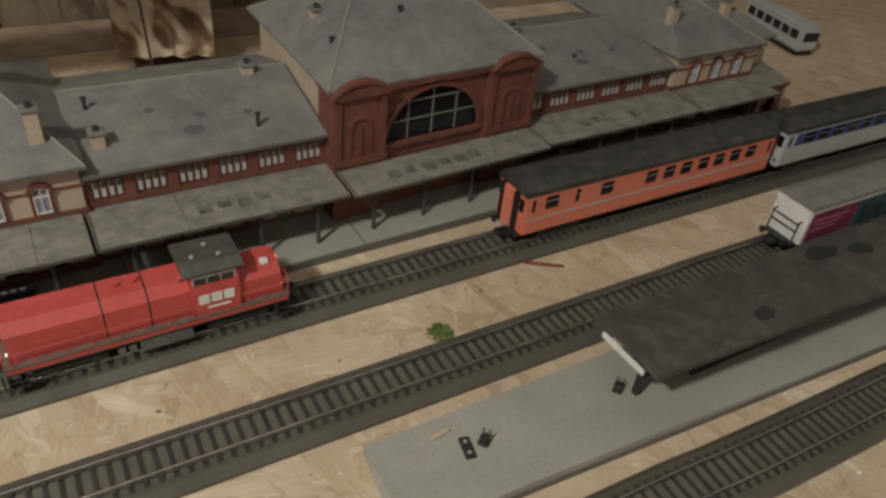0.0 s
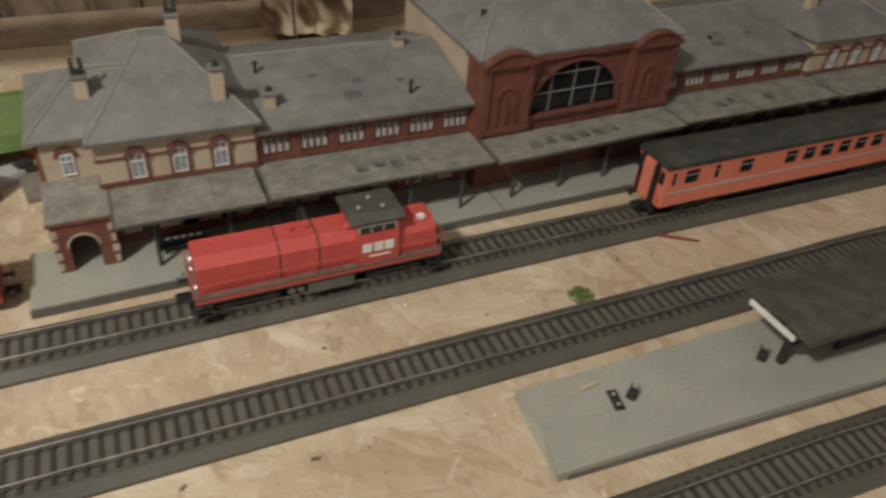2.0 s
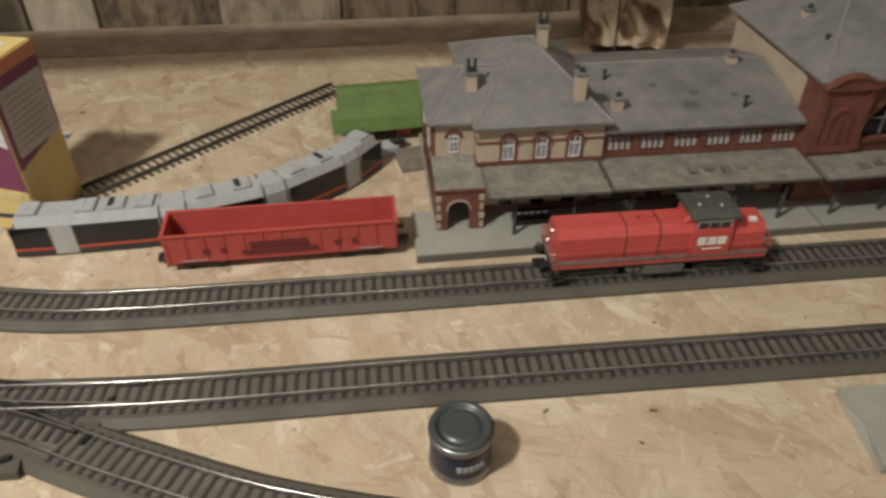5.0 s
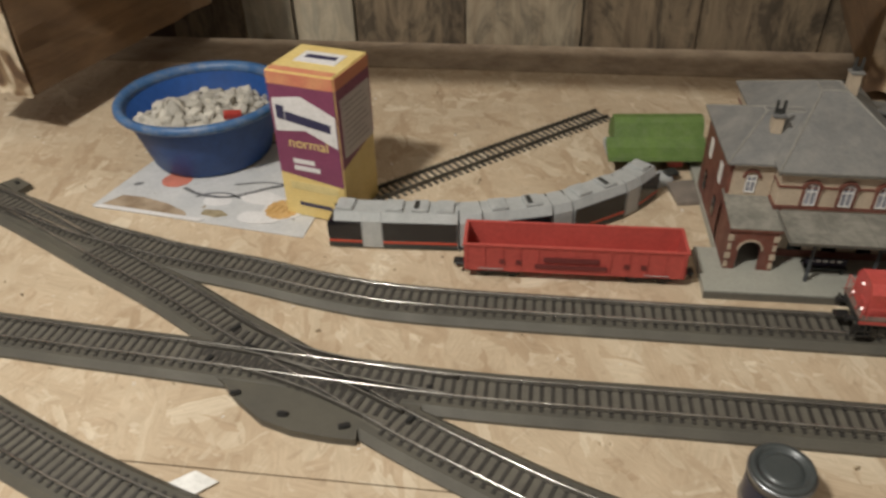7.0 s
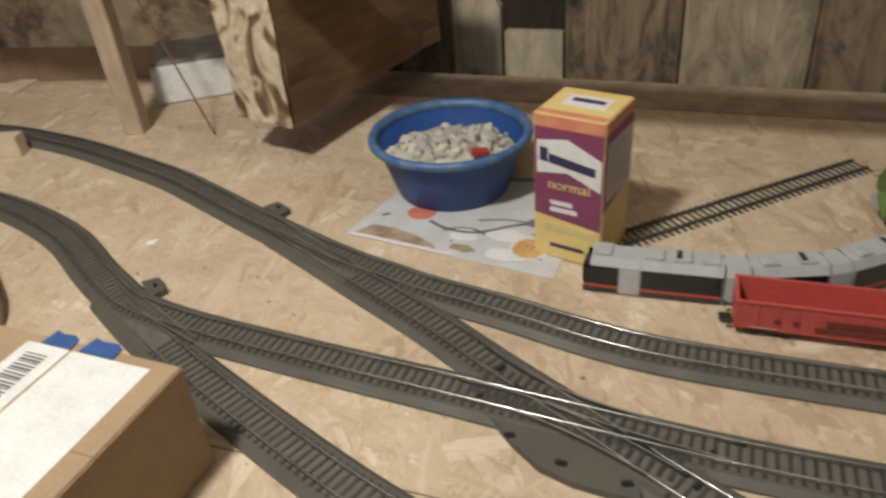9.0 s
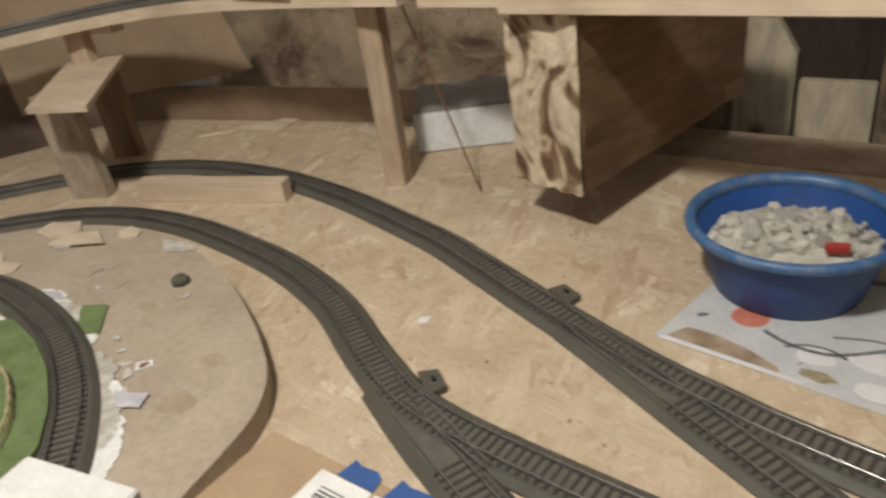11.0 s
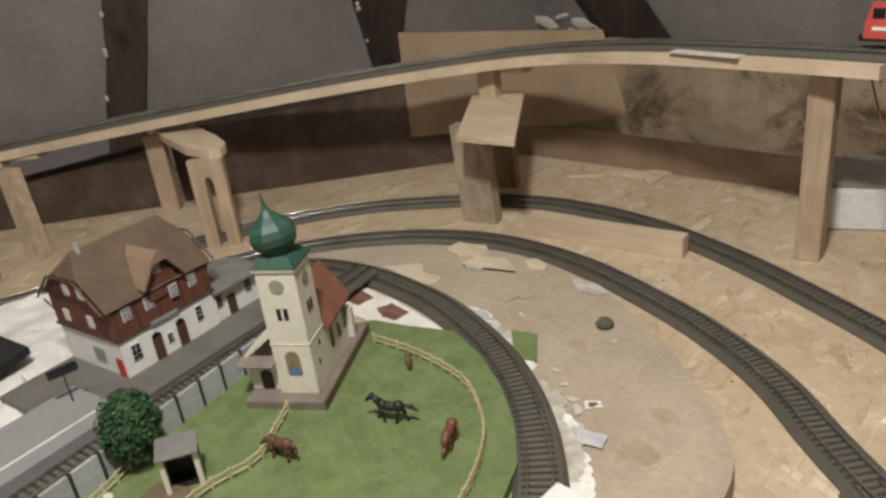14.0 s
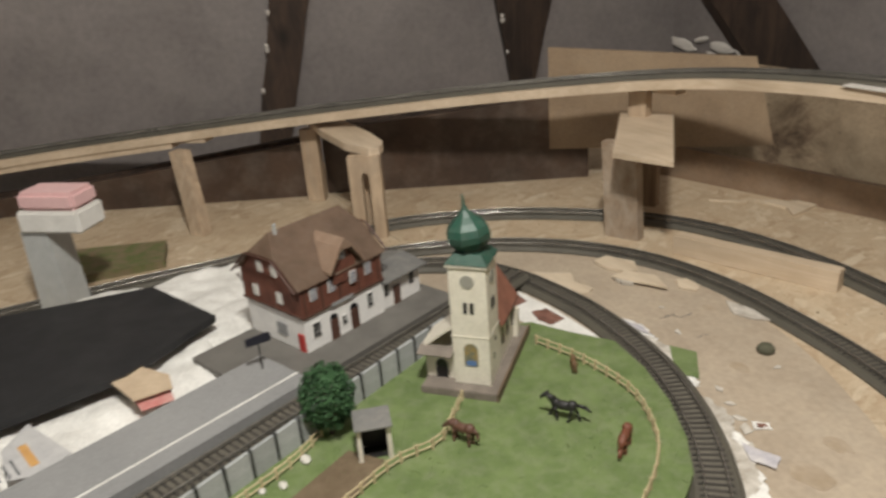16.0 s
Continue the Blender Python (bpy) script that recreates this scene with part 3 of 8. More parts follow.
point_motor(-0.600, 0.092, -28)
point_motor(-0.640, -0.050, -40)
t = thing("double_slip", "wide bulging bed of a double slip with small black fixings", "track points")
part("bed", P([(-0.345, -0.112), (-0.3186, -0.1247), (-0.305, -0.1376), (-0.284, -0.1528), (-0.2634, -0.159), (-0.2395, -0.1615), (-0.2238, -0.1617), (-0.2251, -0.150), (-0.190, -0.146), (-0.19, -0.112), (-0.24, -0.098), (-0.30, -0.095), (-0.345, -0.100)], 0.0, 0.0058), BED, t)
for x, y, a in ((-0.3062, -0.1348, 20), (-0.2714, -0.148, 0), (-0.2325, -0.1531, 20), (-0.3336, -0.1078, 70), (-0.3266, -0.0772, 60), (-0.187, -0.119, 90), (-0.1943, -0.1443, 60)):
    part("fixing", B(-0.0034, 0.0034, -0.0018, 0.0018, 0.0055, 0.0082, bevel=0.0006, m=pose(x, y, 0, 0, 0, a)), BLACK, t)
for way in (((-0.352, -0.1040), (-0.31, -0.1078), (-0.268, -0.1185), (-0.235, -0.1315), (-0.20, -0.148)), ((-0.345, -0.0665), (-0.31, -0.0865), (-0.268, -0.1015), (-0.225, -0.1095), (-0.17, -0.1162))):
    for s in (-1, 1):
        rail(t, smooth_path([(*q, -0.0005) for q in way], 0.0068), s * 0.86, WORN_RAIL)
slip = smooth_path([(-0.335, -0.090), (-0.268, -0.1098), (-0.20, -0.1315)], 0.0068)
for p, h in zip(slip, headings(slip)):
    w = 0.0175 - 0.10 * abs(p.x + 0.268) * 0.3
    part("sleeper", B(-0.0014, 0.0014, -w, w, 0.0052, 0.0067, m=Matrix.Translation(p) @ Matrix.Rotation(h, 4, "Z")), SLEEPER, t)
for u in (-0.036, 0.036):
    part("frog", P([(u - 0.012, -0.0008), (u + 0.012, -0.003), (u + 0.012, 0.003), (u - 0.012, 0.0008)] if u > 0 else [(u - 0.012, -0.003), (u + 0.012, -0.0008), (u + 0.012, 0.0008), (u - 0.012, 0.003)], 0.0068, 0.0098), BLACK, t, "black plastic crossing nose").matrix_basis = pose(-0.268, -0.1098, 0, 0, 0, -17)
for x, y, a, n in ((-0.53, 0.037, -26, 0), (-0.60, -0.089, -22, 0)):
    t = thing("turnout_blades", "pair of movable point blades between the rails", "point blades", "point blades", at=pose(x, y, 0, 0, 0, a))
    for s in (-1, 1):
        part("blade", P([(-0.045, s * 0.006), (0.045, s * 0.0015), (0.045, s * 0.003), (-0.045, s * 0.0068)], 0.0072, 0.0101), RAIL, t)

# ---- station ----
BRICK = mat("red_brick_plastic", (0.168, 0.053, 0.034), (0.112, 0.036, 0.025), 0.6, big=60, fine=900, bump=0.5, depth=0.0004, dust=0.15)
BEIGE = mat("beige_plaster_plastic", (0.475, 0.385, 0.285), (0.395, 0.315, 0.23), 0.6, big=40, fine=600, dust=0.12)
SLATE = mat("grey_slate_roof", (0.190, 0.184, 0.172), (0.132, 0.130, 0.126), 0.6, big=26, fine=420, bump=0.5, depth=0.0008, dust=0.36)
RIDGE = mat("pale_ridge_tile", (0.27, 0.255, 0.225), (0.20, 0.19, 0.165), 0.65, big=70, fine=600, bump=0.3)
PATCH = mat("dark_roof_patch", (0.085, 0.084, 0.086), (0.11, 0.107, 0.10), 0.7, big=60, fine=600)
CANOPY = mat("dusty_canopy_roof", (0.232, 0.219, 0.184), (0.142, 0.135, 0.113), 0.6, big=70, fine=420, bump=0.4, dust=0.55)
PAVING = mat("grey_platform_plastic", (0.345, 0.338, 0.288), (0.295, 0.29, 0.248), 0.55, big=15, fine=600, bump=0.2)
KERB = mat("platform_kerb", (0.13, 0.12, 0.10), (0.10, 0.095, 0.08), 0.6)
WHITE = mat("white_plastic", (0.74, 0.72, 0.68), (0.64, 0.62, 0.58), 0.5, big=60, bump=0.05)
DULL_WHITE = mat("grimy_white_sash", (0.50, 0.48, 0.46), (0.40, 0.38, 0.37), 0.55, big=200)
GLASS = plain("dark_glazing", (0.012, 0.012, 0.014), 0.12)
CURTAIN = mat("pale_curtain", (0.30, 0.30, 0.33), (0.17, 0.17, 0.20), 0.7, big=300, bump=0.05)
WING_PANE = mat("dusty_window_pane", (0.11, 0.08, 0.065), (0.20, 0.165, 0.15), 0.35, big=220, bump=0.03)
SKYLIGHT = mat("grimy_skylight", (0.055, 0.052, 0.045), (0.17, 0.16, 0.135), 0.45, big=160, dust=0.4)
TIMBER_EDGE = mat("grimy_canopy_edge", (0.105, 0.095, 0.075), (0.07, 0.062, 0.05), 0.65, big=80)
COLUMN = mat("blue_grey_iron", (0.062, 0.066, 0.072), (0.045, 0.048, 0.052), 0.5)
IRON = mat("black_iron_plastic", (0.035, 0.036, 0.034), rough=0.45, bump=0.1)

station = thing("station_building", "dusty brick railway station kit with slate roofs and canopies", "station building")


def sash(parent, x, y, z0, z1, w, glass=CURTAIN, f=0.0007):
    """A white-framed window in a wall that faces -y."""
    o = part("window", B(x - w / 2, x + w / 2, y - 0.0006, y, z0, z1), glass, parent)
    bm = bmesh.new()
    for a, b, c, d in ((x - w / 2, x - w / 2 + f, z0, z1), (x + w / 2 - f, x + w / 2, z0, z1), (x - w / 2 + f, x + w / 2 - f, z0, z0 + f), (x - w / 2 + f, x + w / 2 - f, z1 - f, z1), (x - f / 3, x + f / 3, z0 + f, z1 - f), (x - w / 2 + f, x + w / 2 - f, z0 + (z1 - z0) * 0.64, z0 + (z1 - z0) * 0.64 + f * 0.8)):
        box(bm, a, b, y - (0.0013 if f > 0.0005 else 0.0009), y - 0.0005, c, d)
    part("window_frame", bm, WHITE, o)
    return o


def hip(bm, x0, x1, y0, y1, z0, rx0, rx1, ry0, ry1, z1, t=0.0018):
    """A hipped roof on a rectangle, with a smaller flat rectangle or ridge on top."""
    c = [(x0, y0, z0), (x1, y0, z0), (x1, y1, z0), (x0, y1, z0), (rx0, ry0, z1), (rx1, ry0, z1), (rx1, ry1, z1), (rx0, ry1, z1), (x0, y0, z0 - t), (x1, y0, z0 - t), (x1, y1, z0 - t), (x0, y1, z0 - t)]
    return solid(bm, c, [(0, 1, 5, 4), (1, 2, 6, 5), (2, 3, 7, 6), (3, 0, 4, 7), (4, 5, 6, 7), (0, 8, 9, 1), (1, 9, 10, 2), (2, 10, 11, 3), (3, 11, 8, 0), (8, 11, 10, 9)])


def ridge_caps(parent, x0, x1, y0, y1, z0, rx0, rx1, ry0, ry1, z1):
    """Rows of pale ridge tiles along the hips and the top of a hipped roof."""
    low, top = [(x0, y0, z0), (x1, y0, z0), (x1, y1, z0), (x0, y1, z0)], [(rx0, ry0, z1), (rx1, ry0, z1), (rx1, ry1, z1), (rx0, ry1, z1)]
    for a, b in list(zip(low, top)) + list(zip(top, top[1:] + top[:1])):
        part("ridge_tile", rod(bmesh.new(), a, b, 0.0008, None, 6), RIDGE, parent)


def arc(cx, cz, r, a0, a1, n):
    return [(cx + r * math.cos(radians(a0 + (a1 - a0) * k / n)), cz + r * math.sin(radians(a0 + (a1 - a0) * k / n))) for k in range(n + 1)]


def chimney(x, y, z0, z1, w=0.008, pots=0):
    c = part("chimney", B(x - w / 2, x + w / 2, y - w / 2, y + w / 2, z0, z1, bevel=0.0005), BEIGE, station, "beige rendered chimney")
    part("chimney_cap", B(x - w / 2 - 0.001, x + w / 2 + 0.001, y - w / 2 - 0.001, y + w / 2 + 0.001, z1, z1 + 0.002, bevel=0.0004), SLATE, c)
    for k in range(pots):
        part("chimney_pot", rod(bmesh.new(), (x - 0.0025 + 0.005 * k, y, z1 + 0.002), (x - 0.0025 + 0.005 * k, y, z1 + 0.012), 0.0014, 0.0011), IRON, c)


def pipe(x, y, z0, z1):
    bm = rod(bmesh.new(), (x, y, z0), (x, y, z1), 0.0013)
    rod(bm, (x, y, z1), (x, y, z1 + 0.0012), 0.0019)
    part("vent_pipe", bm, IRON, station)


def mirror_x(x, flip):
    return 0.742 - x if flip else x


def pavilion(flip):
    X = lambda a, b: (min(mirror_x(a, flip), mirror_x(b, flip)), max(mirror_x(a, flip), mirror_x(b, flip)))
    a, b = X(0.044, 0.137)
    part("pavilion_wall", B(a, b, 0.047, 0.195, 0.006, 0.078), BEIGE, station, "beige pavilion with red brick dressings")
    for z0, z1, d in ((0.006, 0.012, 0.0012), (0.0480, 0.0505, 0.0012), (0.0655, 0.0668, 0.0010), (0.0765, 0.0785, 0.0016)):
        part("brick_course", B(a - d, b + d, 0.047 - d, 0.195 + d, z0, z1), BRICK, station)
    for x in (a + 0.003, b - 0.003):
        part("brick_quoin", B(x - 0.0032, x + 0.0032, 0.0460, 0.0480, 0.012, 0.048), BRICK, station)
    for k in range(3):
        x = a + 0.0222 + k * 0.0245
        bm = P(arc(x, 0.0655, 0.0072, 0, 180, 12) + [(x - 0.0052, 0.0655)] + arc(x, 0.0655, 0.0048, 180, 0, 10), 0.0445, 0.0475, "y")
        part("window_arch", bm, BRICK, station)
        part("window_jamb", B(x - 0.0062, x - 0.0044, 0.0455, 0.0475, 0.0505, 0.0655), BRICK, station)
        part("window_jamb", B(x + 0.0044, x + 0.0062, 0.0455, 0.0475, 0.0505, 0.0655), BRICK, station)
        sash(station, x, 0.0469, 0.0518, 0.0690, 0.0084)
        part("window_recess", B(x - 0.0052, x + 0.0052, 0.0462, 0.0466, 0.012, 0.034), GLASS, station)
        sash(station, x, 0.0461, 0.018, 0.033, 0.0085)
    a, b = X(0.040, 0.141)
    r0, r1 = X(0.082, 0.100)
    r = part("pavilion_roof", hip(bmesh.new(), a, b, 0.0425, 0.202, 0.0798, r0, r1, 0.120, 0.138, 0.1085), SLATE, station, "hipped grey slate roof, dusty")
    ridge_caps(r, a, b, 0.0425, 0.202, 0.0798, r0, r1, 0.120, 0.138, 0.1085)
    part("gutter", B(a - 0.0006, b + 0.0006, 0.0417, 0.0427, 0.0776, 0.0794), KERB, r)
    # side wing with the arched entrance
    a, b = X(0.012, 0.044)
    part("side_wall", B(a, b, 0.062, 0.148, 0.006, 0.076), BRICK, station)
    x = (a + b) / 2
    part("wall_panel", B(a + 0.0025, b - 0.0005, 0.0612, 0.0630, 0.046, 0.074), BEIGE, station)
    sash(station, x, 0.0612, 0.052, 0.066, 0.0072)
    part("window_arch", P(arc(x, 0.0645, 0.0066, 0, 180, 10) + arc(x, 0.0645, 0.0045, 180, 0, 10), 0.0595, 0.0615, "y"), BRICK, station)
    e = mirror_x(0.012, flip)
    s = 1 if flip else -1
    for y in (0.085, 0.125):
        part("side_window", B(min(e, e + s * 0.0008), max(e, e + s * 0.0008), y - 0.004, y + 0.004, 0.046, 0.062), WHITE, station)
        part("side_window", B(min(e, e + s * 0.0008), max(e, e + s * 0.0008), y - 0.004, y + 0.004, 0.016, 0.032), GLASS, station)
    a2, b2 = X(0.008, 0.066)
    r0, r1 = X(0.040, 0.075)
    r = part("side_roof", hip(bmesh.new(), a2, b2, 0.0565, 0.155, 0.0778, r0, r1, 0.102, 0.110, 0.0985), SLATE, station)
    ridge_caps(r, a2, b2, 0.0565, 0.155, 0.0778, r0, r1, 0.102, 0.110, 0.0985)
    porch = [(a, 0.006), (a, 0.040), (b + 0.002, 0.040), (b + 0.002, 0.006), (x + 0.008, 0.006)] + arc(x, 0.0235, 0.008, 0, 180, 10) + [(x - 0.008, 0.006)]
    part("entrance_front", P(porch, 0.026, 0.0285, "y"), BRICK, station, "brick porch with an arched opening")
    for k in range(4):
        for xq in (a + 0.0012, b + 0.0008):
            part("quoin", B(xq - (0.0020 if k % 2 else 0.0013), xq + (0.0020 if k % 2 else 0.0013), 0.0254, 0.0262, 0.0080 + 0.0078 * k, 0.0130 + 0.0078 * k), BEIGE, station)
    part("arch_ring", P(arc(x, 0.0235, 0.0092, 0, 180, 12) + arc(x, 0.0235, 0.0080, 180, 0, 12), 0.0253, 0.0262, "y"), BEIGE, station)
    part("entrance_side", B(a, a + 0.0025, 0.0285, 0.068, 0.006, 0.040), BRICK, station)
    part("entrance_side", B(b - 0.0005, b + 0.002, 0.0285, 0.068, 0.006, 0.040), BRICK, station)
    part("entrance_cornice", B(a - 0.0015, b + 0.0035, 0.0245, 0.030, 0.040, 0.042), BRICK, station)
    part("entrance_roof", P([(0.0245, 0.042), (0.0245, 0.0432), (0.068, 0.050), (0.068, 0.0485)], a - 0.001, b + 0.003, "x"), CANOPY, station)


def middle(flip):
    X = lambda a, b: (min(mirror_x(a, flip), mirror_x(b, flip)), max(mirror_x(a, flip), mirror_x(b, flip)))
    a, b = X(0.138, 0.291)
    part("wing_wall", B(a, b, 0.051, 0.185, 0.006, 0.069), BRICK, station)
    part("wing_sill", B(a, b, 0.0495, 0.0515, 0.0470, 0.0505), BRICK, station)
    part("wing_cornice", B(a, b, 0.0485, 0.0515, 0.0668, 0.0690), BRICK, station)
    n, step = 6, (b - a) / 6
    for k in range(n):
        c = a + step * (k + 0.5)
        for j in (-1.5, -0.5, 0.5, 1.5):
            x = c + j * 0.0045
            o = part("window", B(x - 0.0015, x + 0.0015, 0.0503, 0.0511, 0.0526, 0.0640), WING_PANE, station)
            part("lower_sash", B(x - 0.0012, x + 0.0011, 0.0500, 0.0504, 0.0530, 0.0586), DULL_WHITE, o)
            part("window_post", B(x - 0.0015, x - 0.0011, 0.0501, 0.0504, 0.0588, 0.0636), DULL_WHITE, o)
        part("brick_pier", B(a + step * k - 0.0032, a + step * k + 0.0032, 0.0494, 0.0512, 0.0505, 0.067), BRICK, station)
        part("wall_field", B(c - 0.0105, c + 0.0105, 0.0500, 0.0511, 0.010, 0.040), BEIGE, station)
        sash(station, c - 0.0052, 0.0499, 0.0165, 0.0340, 0.0080, WING_PANE)
        d = part("door", B(c + 0.0012, c + 0.0092, 0.0490, 0.0499, 0.0065, 0.0340), BRICK if k % 2 else KERB, station)
        part("door_light", B(c + 0.0022, c + 0.0082, 0.0486, 0.0491, 0.0200, 0.0325), GLASS, d)
    r = part("wing_roof", P([(0.0455, 0.0692), (0.0455, 0.0708), (0.130, 0.0870), (0.194, 0.0690), (0.194, 0.0672), (0.130, 0.0850)], a, b, "x"), SLATE, station, "low slate roof with darker patches and dust")
    part("ridge_tile", rod(bmesh.new(), (a, 0.130, 0.0870), (b, 0.130, 0.0870), 0.0009, None, 6), RIDGE, r)
    part("gutter", B(a, b, 0.0446, 0.0456, 0.0688, 0.0706), KERB, r)
    for f, y, w in ((0.47, 0.072, 0.0085), (0.52, 0.086, 0.0050), (0.72, 0.082, 0.0040), (0.33, 0.098, 0.0045)):
        x, z = a + (b - a) * f, 0.0708 + (y - 0.0455) * 0.1917
        pts = [(w * (0.8 + 0.3 * noise.noise(Vector((k, f * 9, 2)))) * math.cos(k * 0.628), 0.75 * w * (0.8 + 0.4 * noise.noise(Vector((k, f * 9, 5)))) * math.sin(k * 0.628)) for k in range(10)]
        o = part("roof_patch", P(pts, -0.0003, 0.00025), PATCH, r, "darker repaired patch")
        o.matrix_basis = pose(x, y, z, math.degrees(math.atan(0.1917)))
    return a, b


pavilion(False), pavilion(True)
middle(False), middle(True)

# the hall with its great arched window
part("hall_wall", B(0.294, 0.448, 0.046, 0.190, 0.006, 0.104), BEIGE, station, "rendered side walls of the hall")
front = [(0.294, 0.006), (0.294, 0.1045), (0.448, 0.1045), (0.448, 0.006), (0.4060, 0.006), (0.4060, 0.0575)] + arc(0.3675, 0.0575, 0.0385, 0, 180, 24) + [(0.3290, 0.006)]
part("hall_front", P(front, 0.0400, 0.0470, "y"), BRICK, station, "moulded red brick front")
for a, b in ((0.2905, 0.328), (0.410, 0.4515)):
    c = (a + b) / 2
    part("corner_block", B(a, b, 0.0355, 0.062, 0.006, 0.1045, bevel=0.0004), BRICK, station)
    for x in (a + 0.0025, b - 0.0025):
        part("pilaster", B(x - 0.0022, x + 0.0022, 0.0338, 0.0356, 0.050, 0.1000), BRICK, station)
    part("plinth", B(a - 0.001, b + 0.001, 0.0335, 0.0640, 0.0500, 0.0545), BRICK, station)
    part("pediment", P(arc(c, 0.0827, 0.0270, 44, 136, 14), 0.0325, 0.0360, "y"), BRICK, station, "arched brick pediment")
    part("pediment_moulding", P(arc(c, 0.0827, 0.0288, 43, 137, 14) + arc(c, 0.0827, 0.0270, 137, 43, 14), 0.0310, 0.0375, "y"), BRICK, station)
    part("pediment_roof", P(arc(c, 0.0827, 0.0278, 43, 137, 14), 0.0376, 0.0640, "y"), SLATE, station)
    part("cornice", B(a - 0.0015, b + 0.0015, 0.0320, 0.0630, 0.1000, 0.1025), BRICK, station)
    part("relief", P(arc(c, 0.077, 0.0085, 0, 180, 10) + arc(c, 0.077, 0.0062, 180, 0, 10), 0.0342, 0.0356, "y"), BRICK, station)
    for x in (c - 0.0075, c, c + 0.0075):
        part("relief_pier", B(x - 0.0012, x + 0.0012, 0.0344, 0.0356, 0.0570, 0.077), BRICK, station)
part("arch_moulding", P(arc(0.3675, 0.0575, 0.0405, 0, 180, 24) + arc(0.3675, 0.0575, 0.0375, 180, 0, 24), 0.0380, 0.0401, "y"), BRICK, station)
GLAZING = mat("dull_glazing_bar", (0.20, 0.195, 0.17), (0.15, 0.145, 0.13), 0.6)
w = part("arched_window", P(arc(0.3675, 0.0575, 0.0384, 0, 180, 24), 0.0425, 0.0435, "y"), GLASS, station, "large dark arched window with pale glazing bars")
for k in range(1, 4):
    x = 0.3290 + 0.01925 * k
    h = math.sqrt(max(0, 0.0384 ** 2 - (x - 0.3675) ** 2))
    part("glazing_bar", B(x - 0.0004, x + 0.0004, 0.0415, 0.0424, 0.0575, 0.0575 + h), GLAZING, w)
for z in (0.0720, 0.0860):
    h = math.sqrt(0.0384 ** 2 - (z - 0.0575) ** 2)
    part("glazing_bar", B(0.3675 - h, 0.3675 + h, 0.0412, 0.0421, z - 0.0004, z + 0.0004), GLAZING, w)
part("hall_dado", B(0.3285, 0.4065, 0.0408, 0.0462, 0.006, 0.0560), BRICK, station)
part("window_sill", B(0.328, 0.410, 0.0375, 0.0415, 0.0545, 0.0572), BRICK, station)
part("hall_cornice", B(0.328, 0.410, 0.0365, 0.0470, 0.1000, 0.1045), BRICK, station)
r = part("hall_roof", hip(bmesh.new(), 0.287, 0.455, 0.036, 0.197, 0.1060, 0.330, 0.412, 0.100, 0.132, 0.1415), SLATE, station, "high hipped grey roof, dusty and stained")
ridge_caps(r, 0.287, 0.455, 0.036, 0.197, 0.1060, 0.330, 0.412, 0.100, 0.132, 0.1415)
part("roof_ledge", P([(0.041, 0.1082), (0.044, 0.1098), (0.048, 0.1118), (0.048, 0.1090)], 0.323, 0.416, "x"), CANOPY, station)
for x, y, z0, z1 in ((0.312, 0.118, 0.110, 0.128), (0.326, 0.165, 0.105, 0.128), (0.420, 0.130, 0.118, 0.146), (0.428, 0.110, 0.115, 0.138), (0.262, 0.125, 0.080, 0.091), (0.1525, 0.0718, 0.070, 0.084), (0.1207, 0.0665, 0.082, 0.107), (0.0439, 0.0863, 0.080, 0.102),
                     (0.1046, 0.127, 0.096, 0.120), (0.487, 0.125, 0.080, 0.091), (0.624, 0.085, 0.090, 0.109), (0.690, 0.09, 0.085, 0.104)):
    chimney(x, y, z0, z1, pots=2 if (x, y) in ((0.0439, 0.0863), (0.1046, 0.127)) else 0)
    part("chimney_top_pot", rod(bmesh.new(), (x, y, z1 + 0.001), (x, y, z1 + 0.005), 0.0022, 0.0017), IRON, station)
for x, y, z0, z1 in ((0.306, 0.076, 0.108, 0.124), (0.152, 0.108, 0.076, 0.090), (0.2498, 0.0657, 0.068, 0.083), (0.520, 0.08, 0.070, 0.079), (0.36, 0.085, 0.125, 0.136)):
    pipe(x, y, z0, z1)
for x, y in ((0.20, 0.095), (0.222, 0.07), (0.53, 0.10), (0.56, 0.085), (0.25, 0.072)):
    part("roof_hatch", B(x - 0.003, x + 0.003, y - 0.0025, y + 0.0025, 0.066, 0.0700 + (y - 0.051) * 0.228, bevel=0.0004), SLATE, station)

